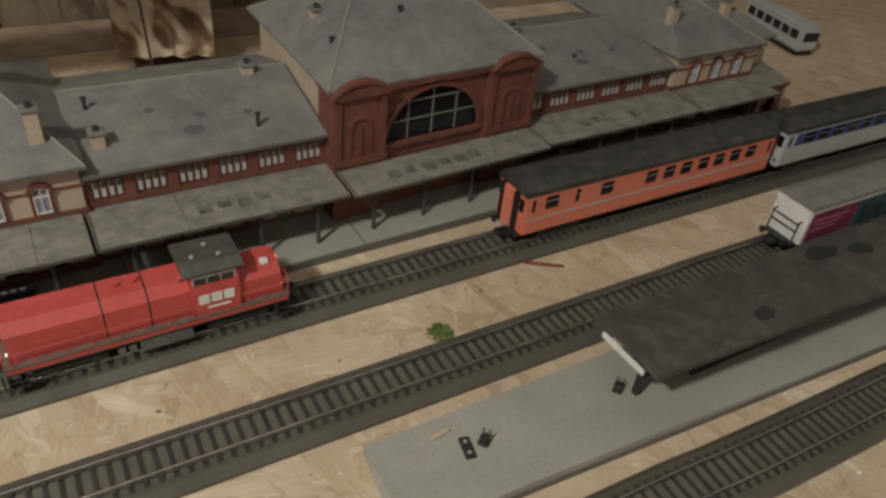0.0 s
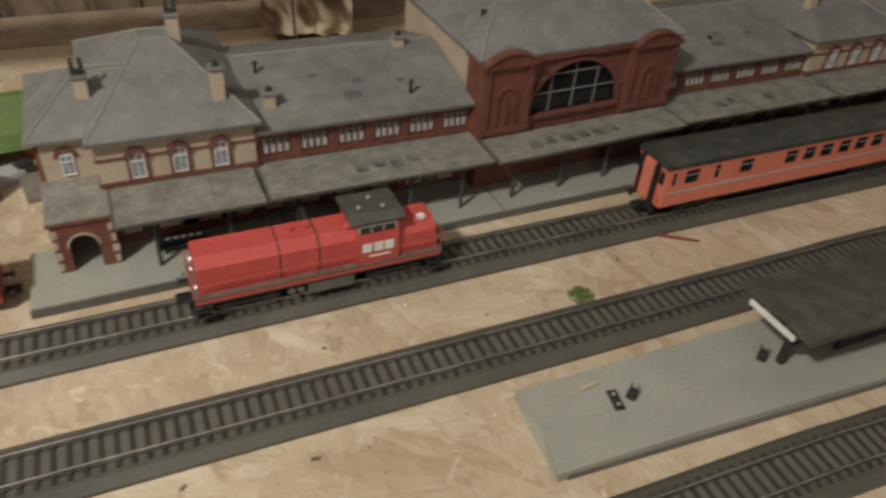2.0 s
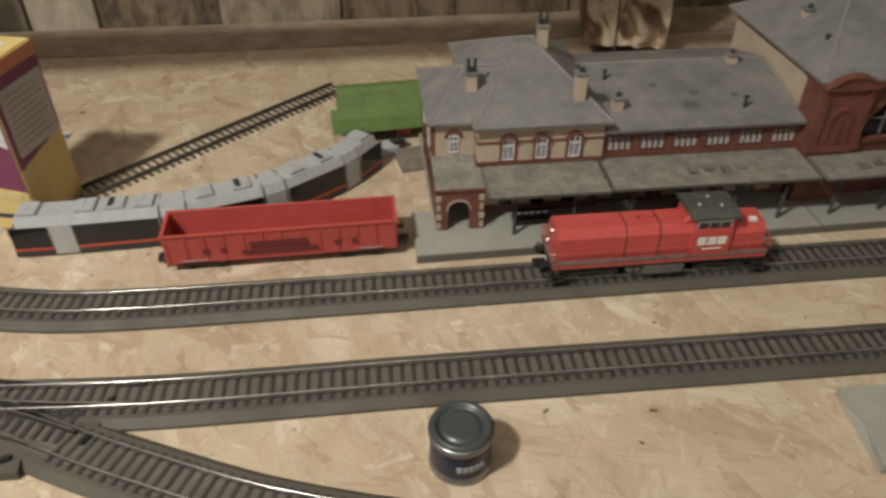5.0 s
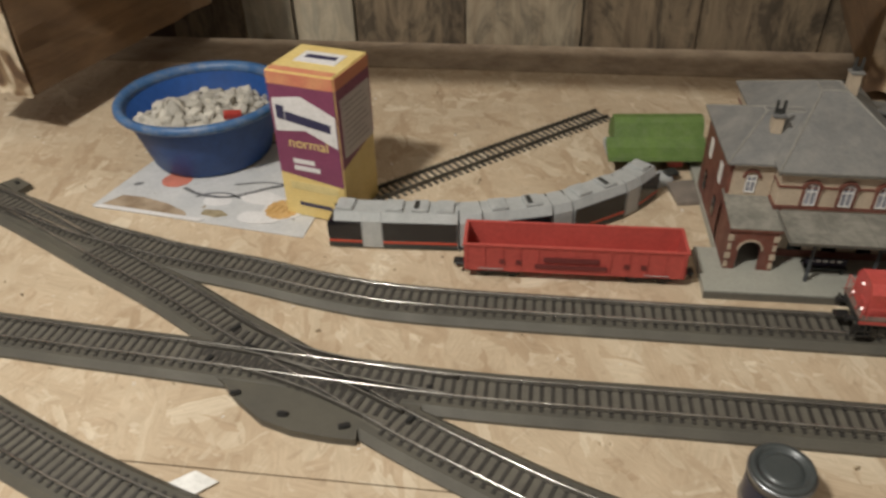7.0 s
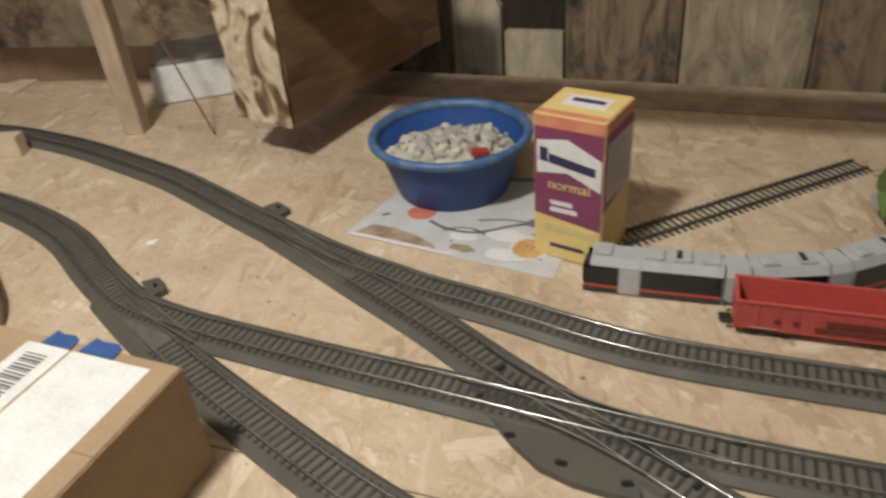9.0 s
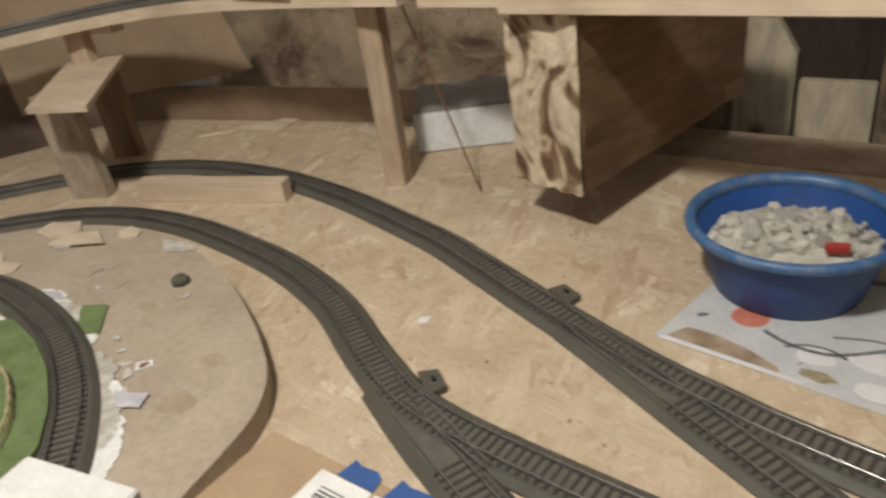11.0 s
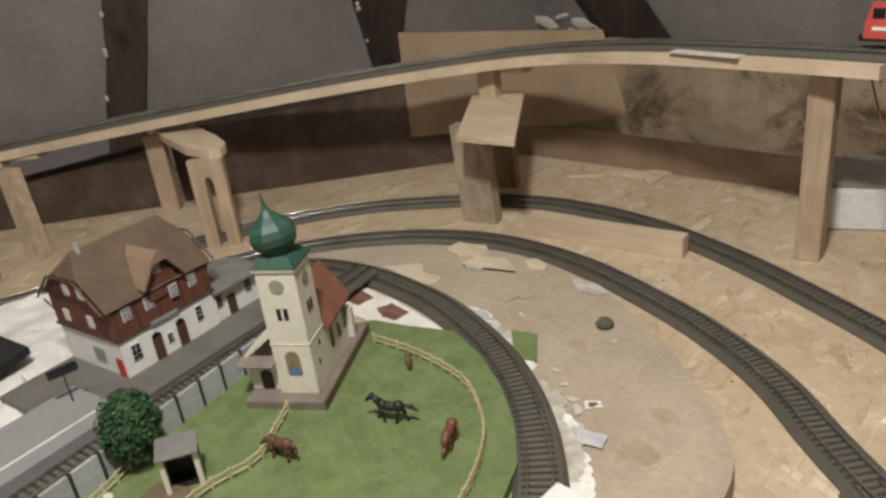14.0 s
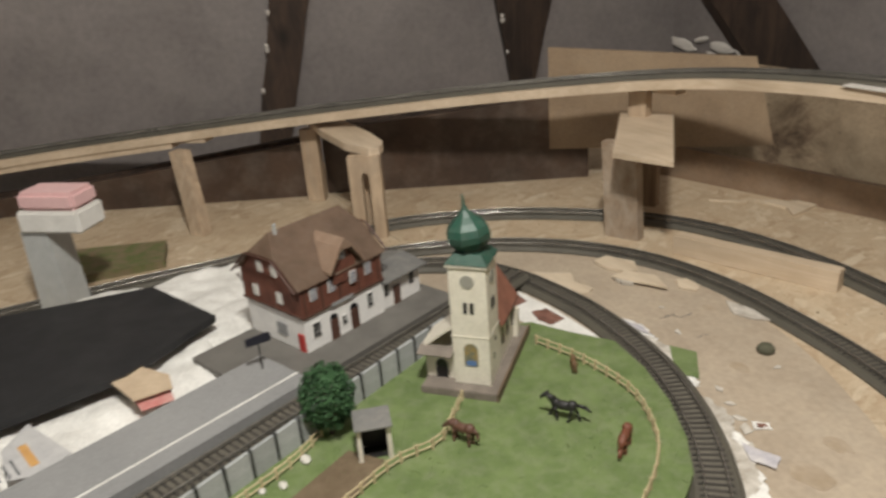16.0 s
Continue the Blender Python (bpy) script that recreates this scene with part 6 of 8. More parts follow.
def electric(m, label):
    """A box-shaped main-line locomotive with a slanted cab at each end."""
    e = thing("electric_locomotive", label, "locomotive", at=m)
    body = part("body", P([(-0.100, 0.0110), (-0.100, 0.0240), (-0.0945, 0.0430), (0.0945, 0.0430), (0.100, 0.0240), (0.100, 0.0110)], -0.0155, 0.0155, "y"), RED, e)
    part("roof", P([(-0.0152, 0.0428), (-0.0110, 0.0468), (0.0110, 0.0468), (0.0152, 0.0428)], -0.090, 0.090, "x"), GREY_ROOF, e, "dark grey roof")
    for s in (-1, 1):
        for d in (-1, 1):
            part("cab_window", B(d * 0.088 - 0.0055, d * 0.088 + 0.0055, s * 0.0156 - 0.0003, s * 0.0156 + 0.0003, 0.0290, 0.0380), GLASS, body)
            part("lettering_bar", B(d * 0.080 - 0.0130, d * 0.080 + 0.0130, s * 0.0156 - 0.0002, s * 0.0156 + 0.0002, 0.0185, 0.0215), WHITE, body, "plain white bar")
        blk = part("white_field", B(-0.0470, -0.0220, s * 0.0156 - 0.0003, s * 0.0156 + 0.0003, 0.0115, 0.0400), WHITE, body, "white printed field")
        for x in (-0.0395, -0.0305):
            part("grey_mark", B(x - 0.0022, x + 0.0022, s * 0.0159 - 0.0002, s * 0.0159 + 0.0002, 0.0200, 0.0370), GREY_ROOF, blk)
        part("cab_window", B(-0.0130, -0.0050, s * 0.0156 - 0.0003, s * 0.0156 + 0.0003, 0.0240, 0.0320), GLASS, body)
    for d in (-1, 1):
        part("windscreen", B(-0.0004, 0.0004, -0.0125, 0.0125, -0.0065, 0.0065, m=pose(d * 0.0975, 0, 0.0335, 0, -d * 16, 0)), GLASS, body)
        for y in (-0.0105, 0.0105):
            part("headlight", rod(bmesh.new(), (d * 0.0998, y, 0.0170), (d * 0.1010, y, 0.0170), 0.0014, None, 12), WHITE, body)
        buffers(e, d * 0.100, d, 0.0115)
        bogie(e, d * 0.058, 0.0, 0.030)
    part("underframe", B(-0.098, 0.098, -0.0140, 0.0140, 0.0080, 0.0110), BLACK, e)
    part("transformer", B(-0.028, 0.028, -0.0130, 0.0130, 0.0025, 0.0080, bevel=0.0008), BLACK, e)
    return e


electric(pose(-0.743, 0.2335, 0.2128 + 0.0132 + RT), "red box-shaped locomotive waiting on the elevated line")

GREY_CARD = mat("grey_card", (0.30, 0.30, 0.30), (0.25, 0.25, 0.25), 0.7)
FOAM = mat("white_packing_foam", (0.74, 0.73, 0.71), (0.62, 0.61, 0.59), 0.8, big=40, fine=330, bump=0.9, depth=0.002)
t = tagged(part("foam_block", B(-0.068, 0.068, -0.08, 0.03, 0.0, 0.052, bevel=0.003), FOAM), "white packing foam block on the board", "foam block")
t.matrix_basis = pose(-0.900, 0.4256, 0, 0, 0, 32.9)
# Grey sheet gives the foam's top the deck's shade as colour.
t = tagged(part("grey_board", B(-0.066, 0.066, -0.076, 0.034, 0.0, 0.004, bevel=0.001), mat("foam_shade_grey", (0.27, 0.245, 0.215), (0.21, 0.19, 0.165), 0.7)), "grey sheet standing in for shade on the foam block's top", "board")
t.matrix_basis = pose(-0.900, 0.4256, 0.052, 0, 0, 32.9)
t = tagged(part("red_wire", rod(bmesh.new(), (-0.777, 0.251, 0.0), (-0.845, 0.243, 0.212), 0.0011, None, 8), mat("red_wire", (0.20, 0.085, 0.055), rough=0.5)), "thin red rod leaning from the trackway to the board", "rod")
t = tagged(part("wire_rod", rod(bmesh.new(), (0.2307, 0.3115, 0.0), (0.2158, 0.2795, 0.2134), 0.0012, None, 8), mat("dark_wire", (0.06, 0.045, 0.035), rough=0.5)), "thin dark rod standing before the scorched beam", "rod")

# ---- model village ----
plateau = [(-0.690, -0.60), (-0.697, -0.30), (-0.712, -0.19), (-0.721, -0.143), (-0.746, -0.107), (-0.780, -0.082), (-0.812, -0.061), (-0.886, -0.021), (-0.96, 0.005), (-1.04, 0.018), (-1.12, 0.010), (-1.20, -0.025), (-1.27, -0.085), (-1.33, -0.17), (-1.36, -0.27), (-1.38, -0.40), (-1.45, -0.50), (-1.46, -0.95), (-0.70, -0.95)]
for _ in range(2):
    cut = plateau[:1]
    for (ax, ay), (bx, by) in zip(plateau[:-2], plateau[1:-1]):
        cut += [(ax * 0.75 + bx * 0.25, ay * 0.75 + by * 0.25), (ax * 0.25 + bx * 0.75, ay * 0.25 + by * 0.75)]
    plateau = cut + plateau[-2:]
tagged(part("raised_board", P(plateau, 0.0005, 0.0200), MDF), "raised beige board cut in a curve under the village", "board", kind="structure")
PENCIL = plain("pencil_grey", (0.20, 0.175, 0.15), 0.6)
STAIN = mat("brown_glue_stain", (0.33, 0.255, 0.175), (0.39, 0.315, 0.235), 0.65, big=60, fine=200)
board = bpy.data.objects["raised_board"]
for x0, y0, x1, y1 in ((-1.033, -0.079, -1.032, -0.062), (-1.032, -0.062, -1.022, -0.061), (-1.022, -0.061, -1.022, -0.043), (-0.981, -0.078, -0.984, -0.067), (-0.984, -0.067, -0.977, -0.064), (-1.034, -0.07, -1.032, -0.056)):
    part("pencil_mark", sweep(bmesh.new(), smooth_path([(x0, y0, 0.0201), ((x0 + x1) / 2 + 0.001, (y0 + y1) / 2, 0.0201), (x1, y1, 0.0201)], 0.003), [(-0.0007, 0), (0.0007, 0), (0.0007, 0.0002), (-0.0007, 0.0002)]), PENCIL, board)
for x, y, r, turn in ((-0.788, -0.162, 0.017, 0.4), (-0.920, -0.087, 0.010, 1.2), (-0.80, -0.115, 0.012, 2.0), (-1.02, -0.02, 0.008, 0.9)):
    pts = [(x + r * (1 + 0.4 * noise.noise(Vector((2 * math.cos(k * 0.2618), 2 * math.sin(k * 0.2618), x * 50)))) * math.cos(k * 0.2618 + turn), y + 0.7 * r * (1 + 0.4 * noise.noise(Vector((2 * math.cos(k * 0.2618), 2 * math.sin(k * 0.2618), y * 50)))) * math.sin(k * 0.2618 + turn)) for k in range(24)]
    part("glue_stain", P(pts, 0.0195, 0.0202), STAIN, board, "brownish dried glue stain")
GRASS = mat("grass_mat", (0.158, 0.215, 0.075), (0.112, 0.160, 0.052), 0.9, big=34, fine=900, bump=1.0, depth=0.001, dust=0.26)
lawn = [(-0.792, -0.30), (-0.829, -0.2415), (-0.863, -0.214), (-0.908, -0.1885), (-0.959, -0.170), (-1.012, -0.160), (-1.055, -0.186), (-1.092, -0.204), (-1.112, -0.25), (-1.105, -0.33), (-1.045, -0.475), (-0.975, -0.64), (-0.95, -0.75), (-0.74, -0.75), (-0.742, -0.43)]
meadow = tagged(part("meadow", P(lawn, 0.0202, 0.0300), GRASS), "bright green flocked meadow of the model village", "meadow", kind="structure")
tagged(part("grass_offcut", P([(-0.945, -0.144), (-0.984, -0.113), (-0.960, -0.101), (-0.926, -0.133)], 0.0202, 0.0222), GRASS), "corner of green grass mat showing beyond the track", "grass mat")
rng = random.Random(4)
bm = bmesh.new()
for _ in range(6000):
    x, y = rng.uniform(-1.11, -0.76), rng.uniform(-0.70, -0.165)
    inside = False
    for (xa, ya), (xb, yb) in zip(lawn, lawn[1:] + lawn[:1]):
        if (ya > y) != (yb > y) and x < (xb - xa) * (y - ya) / (yb - ya) + xa:
            inside = not inside
    if inside:
        a, h = rng.uniform(0, 6.28), rng.uniform(0.0008, 0.0022)
        v = [bm.verts.new((x + 0.0006 * math.cos(a), y + 0.0006 * math.sin(a), 0.0298)), bm.verts.new((x - 0.0006 * math.cos(a), y - 0.0006 * math.sin(a), 0.0298)), bm.verts.new((x + rng.uniform(-1, 1) * 0.001, y + rng.uniform(-1, 1) * 0.001, 0.030 + h))]
        bm.faces.new(v)
tagged(part("grass", bm, GRASS), "short flocked grass fibres on the meadow", "grass", kind="stuff")

CREAM = mat("cream_plaster", (0.74, 0.69, 0.585), (0.66, 0.61, 0.51), 0.55, big=50, fine=500, bump=0.1)
DOME = mat("green_copper", (0.020, 0.075, 0.050), (0.013, 0.052, 0.036), 0.5, big=60, bump=0.1, dust=0.12)
RED_TILE = mat("red_brown_tiles", (0.225, 0.095, 0.062), (0.165, 0.070, 0.046), 0.6, big=50, fine=700, bump=0.5)
STONE = mat("grey_stone", (0.22, 0.185, 0.155), (0.155, 0.13, 0.108), 0.7, big=60, fine=500, bump=0.4)
church = thing("village_church", "cream church model with a green onion dome", "church", at=pose(-1.0268, -0.3091, 0.0295, 0, 0, 43))
part("plinth", B(-0.046, 0.0265, -0.029, 0.100, 0.0, 0.008, bevel=0.0008), STONE, church, "grey stone terrace")
part("terrace_wall", B(0.0250, 0.0270, -0.0295, 0.100, 0.0, 0.0095), mat("brown_terrace_edge", (0.16, 0.11, 0.07), rough=0.7), church)
tower = part("tower", B(-0.017, 0.017, -0.017, 0.017, 0.008, 0.1260, bevel=0.0006), CREAM, church)
part("tower_cornice", B(-0.0175, 0.0175, -0.0175, 0.0175, 0.0565, 0.0572), CREAM, tower)
part("tower_cornice", B(-0.0188, 0.0188, -0.0188, 0.0188, 0.1235, 0.1265, bevel=0.0004), CREAM, tower)
part("dome_skirt", hip(bmesh.new(), -0.0188, 0.0188, -0.0188, 0.0188, 0.1268, -0.0120, 0.0120, -0.0120, 0.0120, 0.1342), DOME, church)
o = part("onion_dome", lathe(bmesh.new(), [(0.0120, 0.0), (0.0120, 0.0025), (0.0160, 0.0055), (0.0192, 0.0100), (0.0200, 0.0155), (0.0180, 0.0215), (0.0130, 0.0265), (0.0074, 0.0312), (0.0034, 0.0358), (0.0016, 0.0405), (0.0006, 0.0495), (0, 0.0502)], 8), DOME, church, "glossy green faceted onion dome")
o.matrix_basis = pose(0, 0, 0.1340, 0, -6, 0)
for face, rot in (("front", 0), ("side", 90)):
    R = Matrix.Rotation(radians(rot), 4, "Z")
    part("clock_face", rod(bmesh.new(), R @ Vector((0, -0.0170, 0.1105)), R @ Vector((0, -0.0178, 0.1105)), 0.0062, None, 20), mat("grey_clock_" + face, (0.30, 0.29, 0.25), (0.22, 0.21, 0.18), 0.6), tower, "weathered grey clock face")
    for dx in (-0.0030, 0.0030):
        part("belfry_opening", B(dx - 0.0018, dx + 0.0018, -0.0176, -0.0168, 0.0800, 0.0905, m=R), GLASS, tower)
    if rot:
        for z, dx in ((0.045, 0.003), (0.030, -0.003)):
            part("slit_window", B(dx - 0.0012, dx + 0.0012, -0.0176, -0.0168, z, z + 0.005, m=R), GLASS, tower)
    else:
        o = part("painted_niche", P(arc(0, 0.044, 0.0064, 0, 180, 10) + [(-0.0064, 0.028), (0.0064, 0.028)], -0.0176, -0.0168, "y"), mat("niche_painting", (0.10, 0.14, 0.13), (0.34, 0.23, 0.08), 0.5, big=160), tower, "small coloured painting in an arched niche")
        part("blue_field", B(-0.0045, 0.0045, -0.0180, -0.0175, 0.028, 0.033), plain("niche_blue", (0.10, 0.18, 0.36), 0.5), o)
nave = part("nave", B(-0.024, 0.0155, 0.017, 0.080, 0.008, 0.054), CREAM, church)
part("nave_gable", P([(-0.024, 0.054), (0.0155, 0.054), (-0.004, 0.083)], 0.0172, 0.0795, "y"), CREAM, church)
part("nave_roof", P([(-0.029, 0.0495), (-0.004, 0.0855), (0.0205, 0.0495), (0.0205, 0.0520), (-0.004, 0.0880), (-0.029, 0.0520)], 0.0172, 0.0820, "y"), RED_TILE, church, "red-brown tiled nave roof")
for y in (0.034, 0.052, 0.070):
    part("nave_window", B(0.0153, 0.0161, y - 0.003, y + 0.003, 0.024, 0.045), GLASS, nave)
annex = part("side_porch", B(-0.046, -0.017, -0.010, 0.030, 0.008, 0.036), CREAM, church)
part("porch_roof", P([(-0.050, 0.0360), (-0.017, 0.0620), (-0.017, 0.0645), (-0.052, 0.0370)], -0.012, 0.032, "y"), CREAM, church)
part("porch_canopy", P([(-0.022, 0.036), (-0.010, 0.040), (-0.010, 0.0415), (-0.023, 0.0375)], -0.050, -0.0175, "x"), STONE, church)
part("porch_door", P(arc(-0.031, 0.022, 0.0055, 0, 180, 8) + [(-0.0365, 0.008), (-0.0255, 0.008)], -0.0108, -0.0098, "y"), GLASS, annex)
part("nave_buttress", B(0.0150, 0.0205, 0.074, 0.082, 0.008, 0.040, bevel=0.0006), CREAM, church)

HALF = mat("red_brown_planks", (0.165, 0.060, 0.038), (0.115, 0.042, 0.028), 0.6, big=60, fine=500, bump=0.4, stretch=(4, 1, 1))
BROWN_TILE = mat("brown_tiled_roof", (0.272, 0.182, 0.126), (0.212, 0.138, 0.094), 0.65, big=40, fine=650, bump=0.7, depth=0.0008, dust=0.15)
WHITEWASH = mat("whitewash", (0.80, 0.78, 0.75), (0.70, 0.68, 0.66), 0.6, big=50, bump=0.1)
TIMBER = mat("brown_trim", (0.10, 0.045, 0.03), rough=0.6)
house = thing("country_station", "country station model, whitewashed below with a brown roof", "house", at=pose(-1.162, -0.427, 0.0350, 0, 0, 110.5))
LH, DH = 0.108, 0.095
part("ground_floor", B(0, LH, 0, DH, 0.0, 0.0395), WHITEWASH, house)
part("upper_floor", B(-0.001, LH + 0.001, -0.0012, DH + 0.0012, 0.0395, 0.0725), HALF, house, "red-brown boarded upper floor")
part("floor_band", B(-0.0025, LH + 0.0025, -0.0026, DH + 0.0026, 0.0385, 0.0408), TIMBER, house)
part("gable", P([(-0.001, 0.0725), (DH + 0.001, 0.0725), (DH * 0.70, 0.098), (DH * 0.30, 0.098)], -0.001, LH + 0.001, "x"), HALF, house)
e, o = 0.006, 0.005
ridge = 0.1190
z_e = 0.0712
roof_c = [(-e, -o, z_e), (LH + e, -o, z_e), (LH + e, DH + o, z_e), (-e, DH + o, z_e), (0.008, DH / 2, ridge), (LH - 0.006, DH / 2, ridge), (-e, DH * 0.27, 0.0985), (-e, DH * 0.73, 0.0985), (LH + e, DH * 0.27, 0.0985), (LH + e, DH * 0.73, 0.0985)]
bm = solid(bmesh.new(), roof_c, [(0, 1, 8, 5, 4, 6), (2, 3, 7, 4, 5, 9), (6, 4, 7), (8, 9, 5)])
bmesh.ops.solidify(bm, geom=bm.faces[:], thickness=0.0022)
part("roof", bm, BROWN_TILE, house, "steep brown tiled roof with clipped gables")
for s, x in ((0, -0.0095), (1, LH + 0.0095)):
    bm = bmesh.new()
    rod(bm, (x, -o, z_e), (x, DH * 0.27, 0.0985), 0.0012, None, 6), rod(bm, (x, DH + o, z_e), (x, DH * 0.73, 0.0985), 0.0012, None, 6), rod(bm, (x, DH * 0.27, 0.0985), (x, DH * 0.73, 0.0985), 0.0012, None, 6)
    part("barge_board", bm, TIMBER, house)
for x in (-0.0025, LH + 0.0025):
    for y in (0.004, DH - 0.004):
        part("eave_bracket", rod(bmesh.new(), (x, y, 0.056), (x + (-0.006 if x < 0 else 0.006), y, 0.070), 0.0009, None, 6), TIMBER, house)
for x in (0.003, 0.025, 0.049, 0.075, 0.104):
    part("post_strip", B(x - 0.0009, x + 0.0009, -0.0022, -0.0011, 0.0408, 0.0705), TIMBER, house)
part("sign_board", B(0.034, 0.064, -0.0036, -0.0026, 0.0380, 0.0415), GREY_CARD, house, "blank grey name board")
dorm = part("cross_gable", P([(0.040, 0.060), (0.040, 0.080), (0.056, 0.100), (0.072, 0.080), (0.072, 0.060)], -0.0035, 0.036, "y"), HALF, house)
part("cross_gable_roof", P([(0.033, 0.0750), (0.049, 0.0970), (0.063, 0.0970), (0.079, 0.0750), (0.079, 0.0780), (0.064, 0.1010), (0.056, 0.1080), (0.048, 0.1010), (0.033, 0.0780)], -0.0110, 0.047, "y"), BROWN_TILE, dorm)


def house_window(x, z0, w, h, y=0.0, glass=CURTAIN, parent=house, frame=WHITE):
    q = part("window", B(x - w / 2, x + w / 2, y - 0.0012, y, z0, z0 + h), frame, parent)
    for k in range(2):
        for j in range(3):
            part("pane", B(x - w / 2 + 0.0006 + k * (w / 2 - 0.0003), x - 0.0006 + k * (w / 2 - 0.0003) + 0.0003, y - 0.0015, y - 0.0011, z0 + 0.0006 + j * (h / 3 - 0.0001), z0 + (j + 1) * (h / 3 - 0.0001) - 0.0002), GLASS if glass is GLASS else CURTAIN, q)


for x in (0.0145, 0.0385, 0.0655, 0.0890):
    house_window(x, 0.0540, 0.0090, 0.0130, -0.0012 if abs(x - 0.056) > 0.016 else -0.0035)
house_window(0.0545, 0.0850, 0.0075, 0.0110, -0.0035)
house_window(0.0135, 0.0130, 0.0100, 0.0165, 0.0, GLASS)
house_window(0.0880, 0.0155, 0.0080, 0.0160, 0.0, GLASS)
for x in (0.0370, 0.0650):
    d = part("door", B(x - 0.0050, x + 0.0050, -0.0014, 0.0, 0.0, 0.0230), TIMBER, house, "red-brown door under an arched light")
    part("door_light", P(arc(x, 0.0240, 0.0050, 0, 180, 8), -0.0014, 0.0, "y"), GLASS, d)
house_window(0.0505, 0.0110, 0.0065, 0.0100, 0.0, GLASS)
for y, z in ((0.033, 0.0475), (0.073, 0.0470), (0.036, 0.0765), (0.059, 0.0765)):
    part("gable_window", B(-0.0022, -0.0008, y - 0.0042, y + 0.0042, z, z + 0.0120), WHITE, house)
part("gable_door", B(-0.0014, 0.0, 0.003, 0.012, 0.0, 0.0190), plain("signal_red", (0.42, 0.035, 0.03), 0.45), house, "bright red box at the house corner")
part("wall_relief", B(-0.0012, 0.0, 0.030, 0.046, 0.010, 0.024), GREY_CARD, house)
part("roof_vent", rod(bmesh.new(), (0.014, 0.045, 0.114), (0.014, 0.045, 0.126), 0.0022), SILVER, house)
part("goods_annex", B(LH, LH + 0.062, 0.003, 0.055, 0.0, 0.033), WHITEWASH, house)
part("annex_roof", P([(-0.006, 0.0335), (-0.006, 0.0355), (0.029, 0.0425), (0.063, 0.0355), (0.063, 0.0335)], LH, LH + 0.067, "x"), SLATE, house, "low grey annex roof")
for x in (0.008, 0.048):
    house_window(LH + x, 0.0150, 0.0080, 0.0140, 0.003, GLASS)
part("annex_door", B(LH + 0.019, LH + 0.029, 0.0016, 0.003, 0.0, 0.0220), TIMBER, house)
part("forecourt", B(-0.075, LH + 0.075, -0.042, DH, -0.0060, 0.0), mat("grey_forecourt", (0.155, 0.145, 0.13), (0.12, 0.112, 0.10), 0.65, big=20), house, "dull grey pavement round the house")

ASPHALT = mat("grey_platform_card", (0.275, 0.272, 0.268), (0.23, 0.228, 0.226), 0.6, big=10, fine=400)
sp = thing("village_platform", "grey platform strip with a white safety line", "platform")
az = math.radians(-69.5)
ux, uy = math.cos(az), math.sin(az)
nx, ny = -uy, ux
strip = lambda s0, s1, n0, n1: [(-1.118 + ux * s + nx * n, -0.452 + uy * s + ny * n) for s, n in ((s0, n0), (s1, n0), (s1, n1), (s0, n1))]
part("slab", P(strip(0.0, 0.50, -0.058, 0.019), 0.0200, 0.0440), ASPHALT, sp)
part("white_line", P(strip(0.0, 0.50, -0.0015, 0.0005), 0.0440, 0.0446), WHITE, sp)
wall = thing("retaining_wall", "low wall of grey concrete panels between posts", "retaining wall")
w0, w1 = Vector((-1.114, -0.296)), Vector((-0.9595, -0.640))
dirn = (w1 - w0).normalized()
n = 15
for k in range(n):
    p = w0 + (w1 - w0) * (k + 0.5) / n
    a = math.degrees(math.atan2(dirn.y, dirn.x))
    L = (w1 - w0).length / n
    pn = part("panel", B(-L / 2 + 0.0012, L / 2 - 0.0012, -0.0015, 0.0015, 0.0, 0.0355, bevel=0.0004), mat("concrete_panel", (0.42, 0.43, 0.425), (0.33, 0.34, 0.335), 0.65, big=60, vary=0.12) if k == 0 else bpy.data.materials["concrete_panel"], wall)
    pn.matrix_basis = pose(p.x, p.y, 0.0202, 0, 0, a)
    q = w0 + (w1 - w0) * k / n
    ps = part("post", B(-0.0011, 0.0011, -0.0020, 0.0020, 0.0, 0.0365), IRON, wall)
    ps.matrix_basis = pose(q.x, q.y, 0.0202, 0, 0, a)

SNOW = mat("crumpled_white_paper", (0.79, 0.77, 0.73), (0.66, 0.64, 0.60), 0.8, big=30, fine=300, bump=0.6, depth=0.002)
bm = bmesh.new()
bmesh.ops.create_grid(bm, x_segments=70, y_segments=70, size=0.5, matrix=Matrix.Translation((-1.27, -0.60, 0.024)) @ Matrix.Diagonal((0.38, 0.40, 1, 1)))
for v in bm.verts:
    px, py = v.co.x, v.co.y
    hx, hy = px + 1.1655, py + 0.4365
    lx, ly = hx * math.cos(radians(100)) + hy * math.sin(radians(100)), -hx * math.sin(radians(100)) + hy * math.cos(radians(100))
    clear = min(1.0, max(0.0, (-0.072 - ((px + 1.118) * 0.9367 + (py + 0.452) * 0.350)) / 0.03))
    if lx > -0.055 and ly < 0.104:
        clear = 0.0
    v.co.z += (0.016 * abs(noise.noise(v.co * 9)) + 0.006 * abs(noise.noise(v.co * 24)) + 0.0025 * noise.noise(v.co * 60)) * clear - (1 - clear) * 0.004
tagged(part("crumpled_paper", bm, SNOW, smooth=False), "crumpled white paper landscape base with loose scraps", "paper")
mag = thing("magazine_page", "torn printed magazine page with an orange strip on the white paper", "magazine page")
